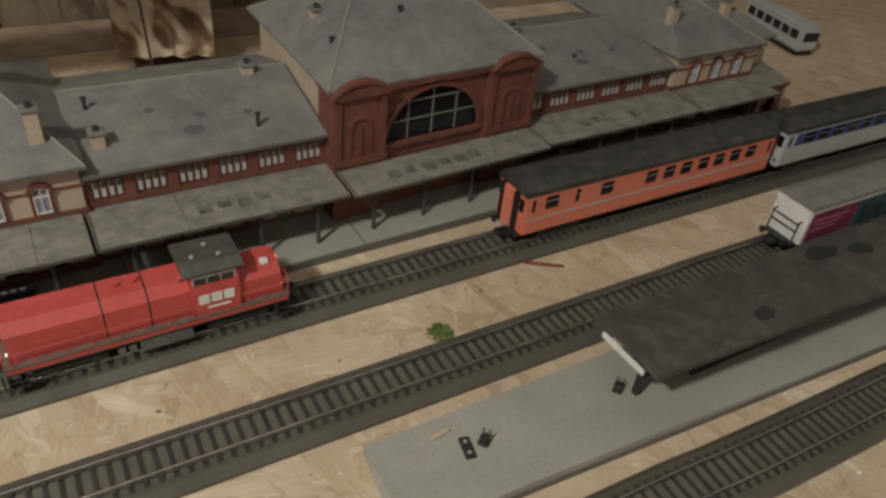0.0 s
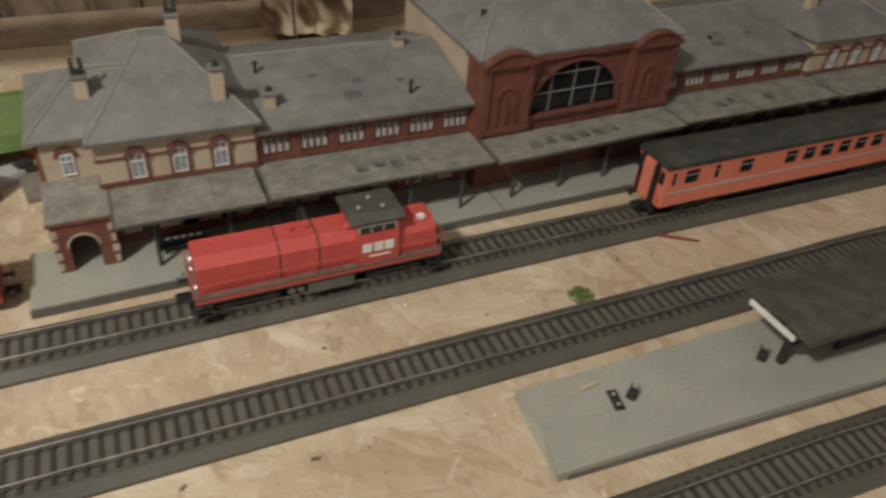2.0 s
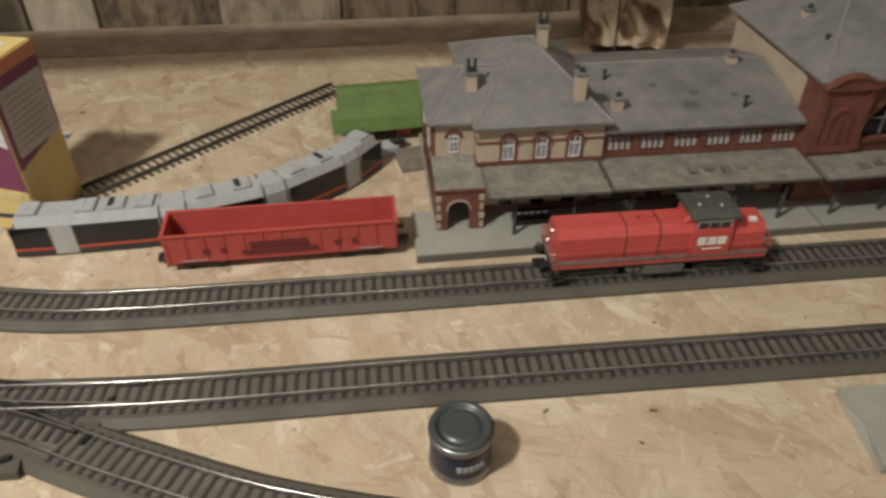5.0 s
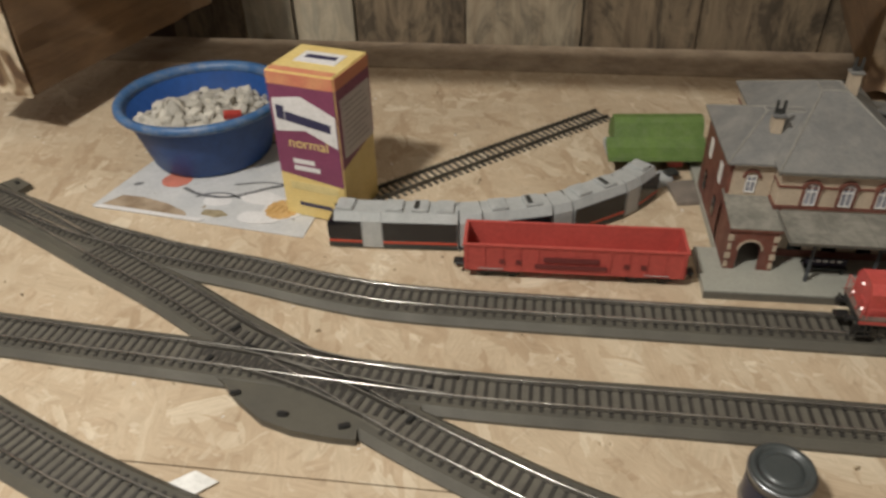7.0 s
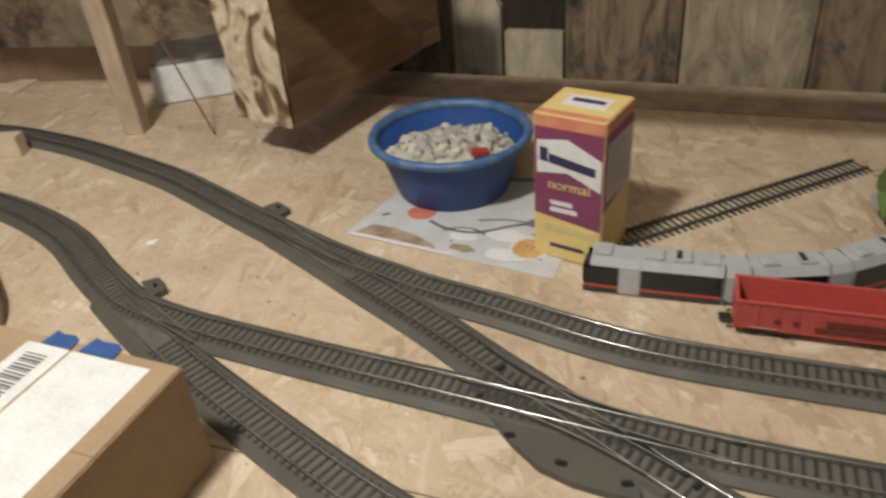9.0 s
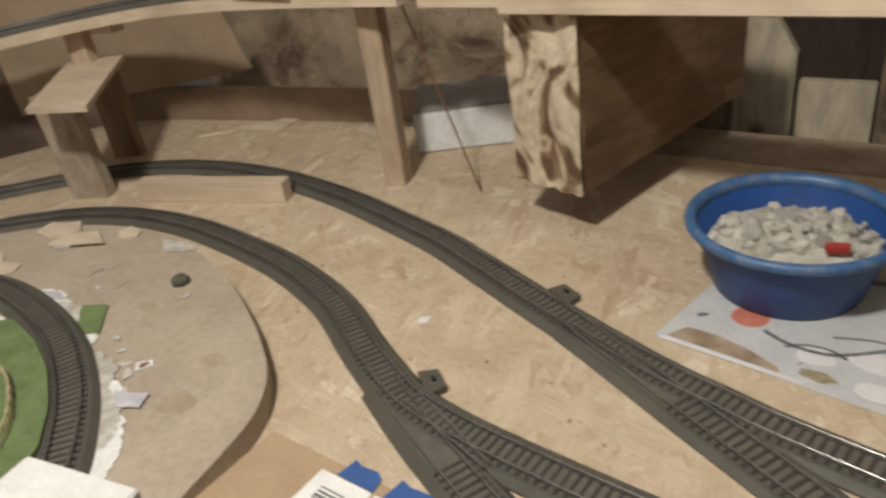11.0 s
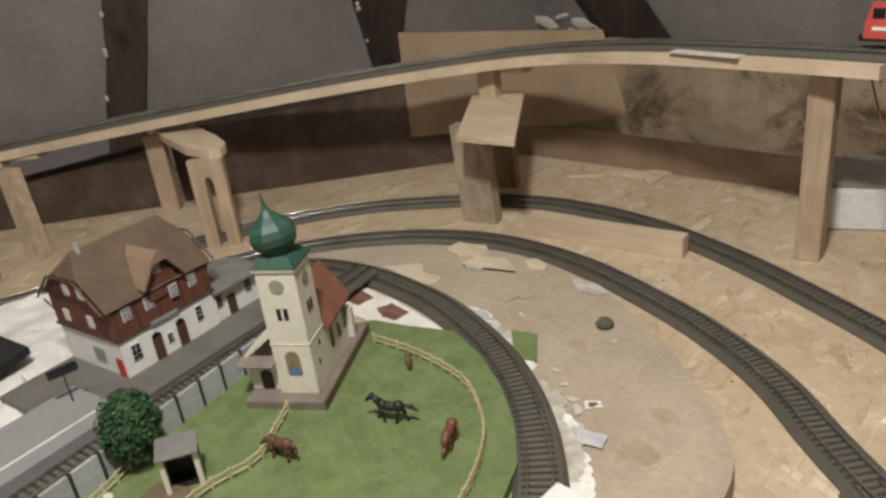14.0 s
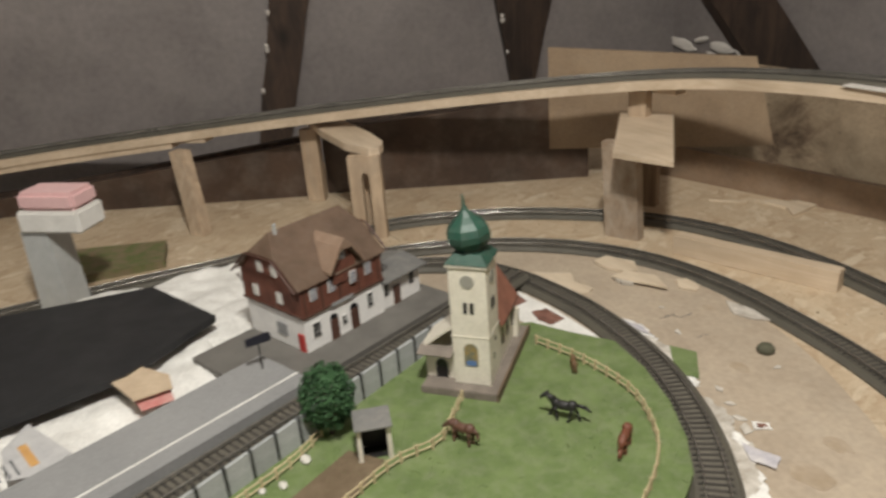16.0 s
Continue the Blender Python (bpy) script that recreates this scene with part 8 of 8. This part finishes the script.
for k in range(8):
    bm = bmesh.new()
    bmesh.ops.create_icosphere(bm, subdivisions=1, radius=1.0)
    for v in bm.verts:
        v.co *= rng.uniform(0.65, 1.15)
    me = bpy.data.meshes.new("gravel_stone")
    bm.to_mesh(me)
    bm.free()
    me.materials.append(GRAVEL)
    meshes.append(me)
part("gravel_fill", lathe(bmesh.new(), [(0.0600, 0.030), (0.0615, 0.036), (0.040, 0.041), (0, 0.044)], 32), GRAVEL, bowl)
for k in range(170):
    r, a = 0.0605 * math.sqrt(rng.random()), rng.uniform(0, 6.283)
    s = rng.choice((0.0036, 0.0055, 0.0068, 0.0082, 0.0100))
    z = 0.0365 + 0.009 * (1 - r / 0.062) + rng.uniform(-0.003, 0.003) + 0.0035 * math.sin(2 * a + 0.6)
    shared("gravel_stone", rng.choice(meshes), bowl, Matrix.Translation((r * math.cos(a), r * math.sin(a), z)) @ Euler((rng.uniform(0, 6), rng.uniform(0, 6), rng.uniform(0, 6))).to_matrix().to_4x4() @ Matrix.Diagonal((s, s * rng.uniform(0.6, 1), s * rng.uniform(0.6, 1), 1)))
part("red_brick_piece", B(-0.008, 0.008, -0.004, 0.004, 0.0, 0.006, bevel=0.0008, m=pose(0.034, -0.018, 0.0450, 10, 5, 25)), RUBBLE_RED, bowl, "small red plastic piece in the gravel")

CARD_Y = mat("yellow_print", (0.67, 0.52, 0.215), (0.61, 0.45, 0.165), 0.5, big=30, bump=0.03)
CARD_P = mat("purple_print", (0.20, 0.050, 0.105), (0.17, 0.040, 0.088), 0.5, big=30, bump=0.03)
CARD_R = mat("orange_red_print", (0.50, 0.15, 0.10), (0.58, 0.28, 0.14), 0.5, big=30, bump=0.03)
CARD_W = mat("white_print", (0.66, 0.64, 0.63), (0.60, 0.58, 0.57), 0.5, big=40, bump=0.03)
INK = plain("dark_blue_ink", (0.03, 0.028, 0.07), 0.5)
CW, CD, CH = 0.0555, 0.0525, 0.125
carton = thing("paste_carton", "yellow and purple wallpaper paste carton standing upright", "carton", at=pose(-0.3385, 0.0780, 0.0009, 0, 0, -14.5) @ Matrix.Diagonal((1.075, 1.07, 1.035, 1)))
body = part("box", B(0, CW, 0, CD, 0, CH, bevel=0.0008), CARD_Y, carton)
part("purple_field", P([(0.0008, 0.040), (CW - 0.0008, 0.034), (CW - 0.0008, 0.1143), (0.0008, 0.1143)], -0.0004, 0.0002, "y"), CARD_P, body)
part("purple_field", P([(0.0008, 0.050), (CD - 0.0008, 0.060), (CD - 0.0008, 0.1143), (0.0008, 0.1143)], CW - 0.0002, CW + 0.0004, "x"), CARD_P, body)
part("red_band", B(0.0008, CW - 0.0008, -0.0005, 0.0002, 0.1145, 0.1238), CARD_R, body)
part("red_band", B(CW - 0.0002, CW + 0.0005, 0.0008, CD - 0.0008, 0.1145, 0.1238), CARD_R, body)
part("white_label", P([(0.003, 0.076), (0.028, 0.0795), (CW - 0.0015, 0.068), (CW - 0.0015, 0.094), (0.027, 0.107), (0.003, 0.103)], -0.0008, -0.0003, "y"), CARD_W, body, "white shield-shaped label")
part("label_block", P([(0.0055, 0.0870), (0.0120, 0.0862), (0.0120, 0.0975), (0.0055, 0.0985)], -0.0011, -0.0007, "y"), INK, body)
part("label_band", P([(0.0128, 0.0862), (0.0495, 0.0805), (0.0495, 0.0875), (0.0128, 0.0938)], -0.0011, -0.0007, "y"), INK, body, "dark slanting band")
part("info_panel", B(CW + 0.0003, CW + 0.0008, 0.005, CD - 0.003, 0.058, 0.106), mat("pale_grey_print", (0.50, 0.46, 0.44), (0.42, 0.38, 0.37), 0.5, fine=900), body, "pale information panel")
for k in range(9):
    part("info_line", B(CW + 0.0007, CW + 0.0011, 0.009, CD - 0.007 - 0.004 * (k % 3), 0.064 + 0.0045 * k, 0.0652 + 0.0045 * k), mat("grey_text", (0.36, 0.33, 0.31), rough=0.6) if k == 0 else bpy.data.materials["grey_text"], body)


def words(text, size, material, m, parent, name="lettering"):
    cu = bpy.data.curves.new(name, "FONT")
    cu.body, cu.size, cu.extrude, cu.align_x = text, size, 0.00015, "CENTER"
    tmp = new(name, cu)
    me = bpy.data.meshes.new_from_object(tmp.evaluated_get(bpy.context.evaluated_depsgraph_get()))
    bpy.data.objects.remove(tmp)
    me.materials.clear()
    me.materials.append(material)
    ob = new(name, me)
    ob.parent, ob.matrix_basis = parent, m
    return ob


words("normal", 0.0120, CARD_Y, pose(CW * 0.52, -0.0006, 0.0640, 90, 0, 0), body)
for z, w in ((0.0500, 0.018), (0.0440, 0.022)):
    part("print_bar", B(0.014, 0.014 + w, -0.0008, -0.0003, z, z + 0.0038), CARD_W, body)
part("cream_field", B(0.008, CW - 0.006, -0.0004, 0.0002, 0.0255, 0.0325), mat("cream_print", (0.66, 0.54, 0.25), rough=0.5), body)
part("print_bar", B(0.014, 0.042, -0.0007, -0.0002, 0.0110, 0.0140), INK, body)
part("top_label", B(0.012, 0.046, 0.020, 0.040, CH - 0.0002, CH + 0.0004), CARD_W, body)
part("top_bar", B(0.017, 0.042, 0.028, 0.034, CH + 0.0003, CH + 0.0007), INK, body)
part("top_edge", B(0.002, CW - 0.002, 0.001, 0.008, CH - 0.0002, CH + 0.0003), CARD_R, body)

PAPER = mat("magazine_page", (0.54, 0.53, 0.52), (0.46, 0.46, 0.46), 0.5, big=30, fine=500, bump=0.1)
PAPER_INK = plain("faded_text_ink", (0.30, 0.30, 0.29), 0.6)


def sheet(pts, z, label, material=None, cat="paper sheet", waves=0.0015):
    """A thin, slightly wavy sheet of paper."""
    bm = P(pts, 0.0, 0.0006)
    bmesh.ops.triangulate(bm, faces=bm.faces[:])
    bmesh.ops.subdivide_edges(bm, edges=bm.edges[:], cuts=3, use_grid_fill=True)
    for v in bm.verts:
        v.co.z += z + waves * (1 + noise.noise(Vector((v.co.x * 28, v.co.y * 28, 0))))
    return tagged(part(cat.replace(" ", "_"), bm, material or PAPER), label, cat, "loose papers")


flyer = thing("printed_flyer", "pale printed flyer with a biscuit picture under the bowl", "flyer", at=pose(0.030, 0.0, 0.0))


def flat(pts, z, h=0.0003):
    return P(pts, z, z + h)


def oval(cx, cy, rx, ry, turn=0.0, n=28, lobes=0, depth=0.0):
    c, s_ = math.cos(turn), math.sin(turn)
    out = []
    for k in range(n):
        a = 6.2832 * k / n
        r = 1 + depth * math.cos(lobes * a)
        u, v = rx * r * math.cos(a), ry * r * math.sin(a)
        out.append((cx + c * u - s_ * v, cy + s_ * u + c * v))
    return out


INK_GREY = mat("grey_print_ink", (0.10, 0.10, 0.105), (0.18, 0.18, 0.185), 0.6, big=150)


def printed(name, bm, material, parent, label=""):
    return part(name, bm, material, parent, label)


page = part("page", flat([(-0.546, 0.0725), (-0.44, 0.056), (-0.345, 0.042), (-0.340, 0.120), (-0.336, 0.226), (-0.43, 0.205), (-0.527, 0.156)], 0.0003, 0.0005), PAPER, flyer)
printed("brown_picture", flat([(-0.541, 0.0715), (-0.526, 0.092), (-0.505, 0.090), (-0.480, 0.082), (-0.458, 0.070), (-0.452, 0.0595)], 0.0007), mat("brown_print", (0.40, 0.31, 0.22), (0.24, 0.17, 0.11), 0.6, big=50), page, "brown shaded picture at the flyer's corner")
printed("folded_edge", flat([(-0.543, 0.0702), (-0.44, 0.0562), (-0.436, 0.0600), (-0.538, 0.0745)], 0.0010, 0.0008), CARD_W, page, "white turned-up edge")
for k, (cx, cy, rx, ry, tn) in enumerate(((-0.437, 0.092, 0.013, 0.0105, -0.3), (-0.398, 0.098, 0.021, 0.011, -0.25), (-0.374, 0.081, 0.0185, 0.0185, 0.0), (-0.392, 0.066, 0.019, 0.009, -0.1))):
    printed("white_shape", flat(oval(cx, cy, rx, ry, tn, 24, 3, 0.08), 0.0007 + 0.0002 * k), CARD_W, page, "white printed shape")
biscuit = printed("biscuit_picture", flat(oval(-0.374, 0.0805, 0.0145, 0.0150, 0, 54, 13, 0.05), 0.0016), mat("golden_biscuit_print", (0.56, 0.36, 0.15), (0.47, 0.28, 0.10), 0.6, big=110), page, "printed golden biscuit with scalloped edge")
OCHRE = plain("ochre_print", (0.33, 0.18, 0.05), 0.6)
for k in range(4):
    printed("mark", B(-0.0005, 0.0005, -0.006, 0.006, 0.0018, 0.0021, m=pose(-0.383 + 0.006 * k, 0.0805, 0, 0, 0, -20)), OCHRE, biscuit)
for way, r in (([(-0.475, 0.108), (-0.455, 0.098), (-0.43, 0.096), (-0.41, 0.106), (-0.395, 0.116), (-0.378, 0.122)], 0.0016), ([(-0.458, 0.094), (-0.447, 0.101), (-0.430, 0.102), (-0.418, 0.095)], 0.0009), ([(-0.43, 0.118), (-0.405, 0.124), (-0.385, 0.122)], 0.0008), ([(-0.376, 0.104), (-0.366, 0.102), (-0.355, 0.106)], 0.0010)):
    line = smooth_path([(*q, 0.0014) for q in way], 0.004)
    printed("dark_stroke", sweep(bmesh.new(), line, [(-r, 0), (r, 0), (r, 0.0003), (-r, 0.0003)]), INK_GREY, page)
printed("dark_spot", flat(oval(-0.379, 0.1225, 0.0075, 0.0060, 0.3, 18, 4, 0.12), 0.0018), INK_GREY, page)
printed("dark_spot", flat(oval(-0.521, 0.112, 0.0045, 0.0022, 0.5, 14), 0.0008), INK_GREY, page)
printed("straw_picture", flat(oval(-0.432, 0.070, 0.012, 0.0055, -0.15, 18, 5, 0.12), 0.0008), mat("straw_print", (0.36, 0.29, 0.18), (0.22, 0.18, 0.11), 0.7, big=200), page)
printed("coral_picture", flat(oval(-0.488, 0.122, 0.014, 0.013, 0.2), 0.0008), mat("coral_print", (0.60, 0.20, 0.14), rough=0.6), page, "coral red printed patch")
for k in range(3):
    for j in range(3):
        printed("text_bar", B(-0.388 + 0.012 * j, -0.379 + 0.012 * j, 0.160 + 0.009 * k, 0.163 + 0.009 * k, 0.0008, 0.0010), PAPER_INK, page)
printed("dark_border", flat([(-0.43, 0.197), (-0.336, 0.213), (-0.336, 0.220), (-0.43, 0.204)], 0.0008), INK_GREY, page, "dark printed border")

STEEL = mat("tin_steel", (0.34, 0.35, 0.36), (0.26, 0.27, 0.28), 0.3, 0.9, big=60, bump=0.05)
TIN_GREY = mat("dark_grey_lid_paint", (0.062, 0.068, 0.066), (0.045, 0.050, 0.050), 0.35, big=60, bump=0.05)
tin = thing("paint_tin", "small round hobby paint tin with a dark grey lid", "paint tin", at=pose(0.004, -0.174, 0.0))
part("can", lathe(bmesh.new(), [(0, 0), (0.0155, 0), (0.0168, 0.001), (0.0168, 0.003), (0.0160, 0.004), (0.0160, 0.0225), (0.0168, 0.0235), (0.0170, 0.0270), (0.0160, 0.0272)], 48), STEEL, tin, smooth=True)
part("label", lathe(bmesh.new(), [(0.01615, 0.0055), (0.01615, 0.0205)], 48), mat("dark_blue_tin_label", (0.018, 0.024, 0.05), rough=0.35), tin, "dark blue paper label")
for k in range(5):
    a = radians(-100 + 11 * k)
    part("label_bar", B(-0.0012, 0.0012, -0.0002, 0.0002, -0.002, 0.002, m=pose(0.0163 * math.cos(a), 0.0163 * math.sin(a), 0.013, 0, 0, math.degrees(a) + 90)), SILVER, tin)
lid = part("lid", lathe(bmesh.new(), [(0.0162, 0.0268), (0.0160, 0.0292), (0.0150, 0.0298), (0.0128, 0.0296), (0.0122, 0.0276), (0.0105, 0.0270), (0.0100, 0.0282), (0.0080, 0.0284), (0, 0.0282)], 48), TIN_GREY, tin, "pressed lid with concentric rings", smooth=True)

FUZZ = mat("green_flock_tuft", (0.21, 0.27, 0.075), (0.16, 0.22, 0.055), 0.9, big=120)
bm = bmesh.new()
rng = random.Random(3)
for _ in range(260):
    r, a = 0.0085 * math.sqrt(rng.random()), rng.uniform(0, 6.28)
    c = Vector((r * math.cos(a), r * math.sin(a), 0.0))
    h = 0.0036 * (1 - (r / 0.0095) ** 2)
    b = rng.uniform(0, 6.28)
    vs = [bm.verts.new(c + Vector((0.0007 * math.cos(b), 0.0007 * math.sin(b), 0))), bm.verts.new(c - Vector((0.0007 * math.cos(b), 0.0007 * math.sin(b), 0))), bm.verts.new(c + Vector((rng.uniform(-1, 1) * 0.0015, rng.uniform(-1, 1) * 0.0015, h + 0.0008)))]
    bm.faces.new(vs)
tagged(part("grass_tuft", bm, FUZZ), "loose tuft of green flock between the tracks", "grass tuft").matrix_basis = pose(0.306, -0.0915, 0.0002)
t = tagged(part("red_stick", rod(bmesh.new(), (-0.014, 0, 0.0014), (0.014, 0, 0.0014), 0.0013, 0.0009, 8), mat("red_stick", (0.23, 0.05, 0.03), rough=0.6)), "short red-brown stick lying between the tracks", "stick")
t.matrix_basis = pose(0.407, -0.062, 0, 0, 0, -33)
t = tagged(part("slab_offcut", B(-0.014, 0.012, -0.018, 0.018, 0.0, 0.004, bevel=0.0005), STONE), "grey slab offcut leaning near the station's end", "slab")
t.matrix_basis = pose(0.003, 0.140, 0, 0, 0, 10)
sheet([(-0.326, -0.2025), (-0.306, -0.2065), (-0.294, -0.1955), (-0.310, -0.1895)], 0.0010, "small white paper scrap on the track's edge", SNOW, "paper scrap", 0.0003)
# crumbs, splinters and dust on the board
bm = bmesh.new()
rng = random.Random(11)
for _ in range(420):
    x, y = rng.uniform(-1.5, 0.9), rng.uniform(-0.3, 0.38)
    s = rng.choice((0.0005, 0.0006, 0.0008, 0.0012))
    m = pose(x, y, s * 0.4, rng.uniform(-8, 8), rng.uniform(-8, 8), rng.uniform(0, 360))
    box(bm, -s * rng.uniform(0.7, 3), s, -s * 0.6, s * 0.6, -s * 0.4, s * 0.4, m=m)
tagged(part("crumbs", bm, mat("dark_crumbs", (0.10, 0.075, 0.05), (0.30, 0.22, 0.13), 0.9, big=40)), "scattered crumbs and splinters on the board", "crumbs", kind="stuff")

bm = bmesh.new()
for _ in range(150):
    x, y = rng.uniform(-1.35, 0.9), rng.uniform(-0.28, 0.36)
    s = rng.choice((0.0005, 0.0007, 0.0010))
    box(bm, -s * rng.uniform(0.7, 2), s, -s * 0.7, s * 0.7, -s * 0.3, s * 0.3, m=pose(x, y, s * 0.4, 0, 0, rng.uniform(0, 360)))
tagged(part("plaster_specks", bm, WHITE), "tiny white plaster specks scattered over the board", "specks", kind="stuff")

# carton at the front edge
KRAFT = mat("brown_cardboard", (0.36, 0.25, 0.15), (0.31, 0.21, 0.125), 0.75, big=20, fine=400, bump=0.1)
BAR_INK = plain("faded_black_ink", (0.09, 0.09, 0.09), 0.6)
kb = thing("shipping_box", "brown cardboard box with white barcode labels and blue tape", "cardboard box", at=pose(-0.481, -0.197, 0.0, 0, 0, -2.2))
part("box", B(-0.156, 0.0, -0.14, 0.0, 0.0, 0.080, bevel=0.001), KRAFT, kb)
for x0, x1 in ((-0.110, -0.0765), (-0.0745, -0.016)):
    lab = part("white_label", B(x0, x1, -0.130, -0.008, 0.0800, 0.0805), WHITE, kb, "white printed label")
    if x0 < -0.1:
        for k in range(22):
            y = -0.0165 - k * 0.0024
            part("barcode_bar", B(x0 + 0.0080, x1 - 0.0090, y - (0.0008 + 0.0009 * (k * 7 % 3) / 2), y, 0.0804, 0.0808), BAR_INK, lab)
BLUE_TAPE = mat("blue_tape", (0.040, 0.098, 0.27), (0.032, 0.078, 0.22), 0.5, big=80)
for x0, x1, y1 in ((-0.100, -0.0765, 0.004), (-0.070, -0.044, 0.005)):
    part("blue_tape", P([(x0, -0.0075), (x1, -0.0075), (x1 - 0.001, y1 - 0.003), (x1 - 0.006, y1), (x0 + 0.008, y1 - 0.001), (x0 + 0.002, y1 + 0.001)], 0.0802, 0.0810), BLUE_TAPE, kb, "torn piece of blue tape")
part("lid_seam", B(-0.1562, 0.0002, -0.0705, -0.0695, 0.0795, 0.0804), mat("paper_tape", (0.30, 0.20, 0.115), rough=0.6), kb)
wb = thing("white_box", "plain white cardboard box at the table's front", "cardboard box", at=pose(-0.757, -0.269, 0.0201, 0, 0, 10))
part("box", B(0.001, 0.084, -0.169, -0.001, 0.0, 0.042, bevel=0.001), WHITE, wb)
part("lid", B(0.0, 0.085, -0.17, 0.0, 0.0425, 0.058, bevel=0.001), WHITE, wb, "shallow white lid")
part("lid_seam", B(0.0004, 0.0846, -0.1696, -0.0004, 0.0415, 0.0425), KERB, wb)
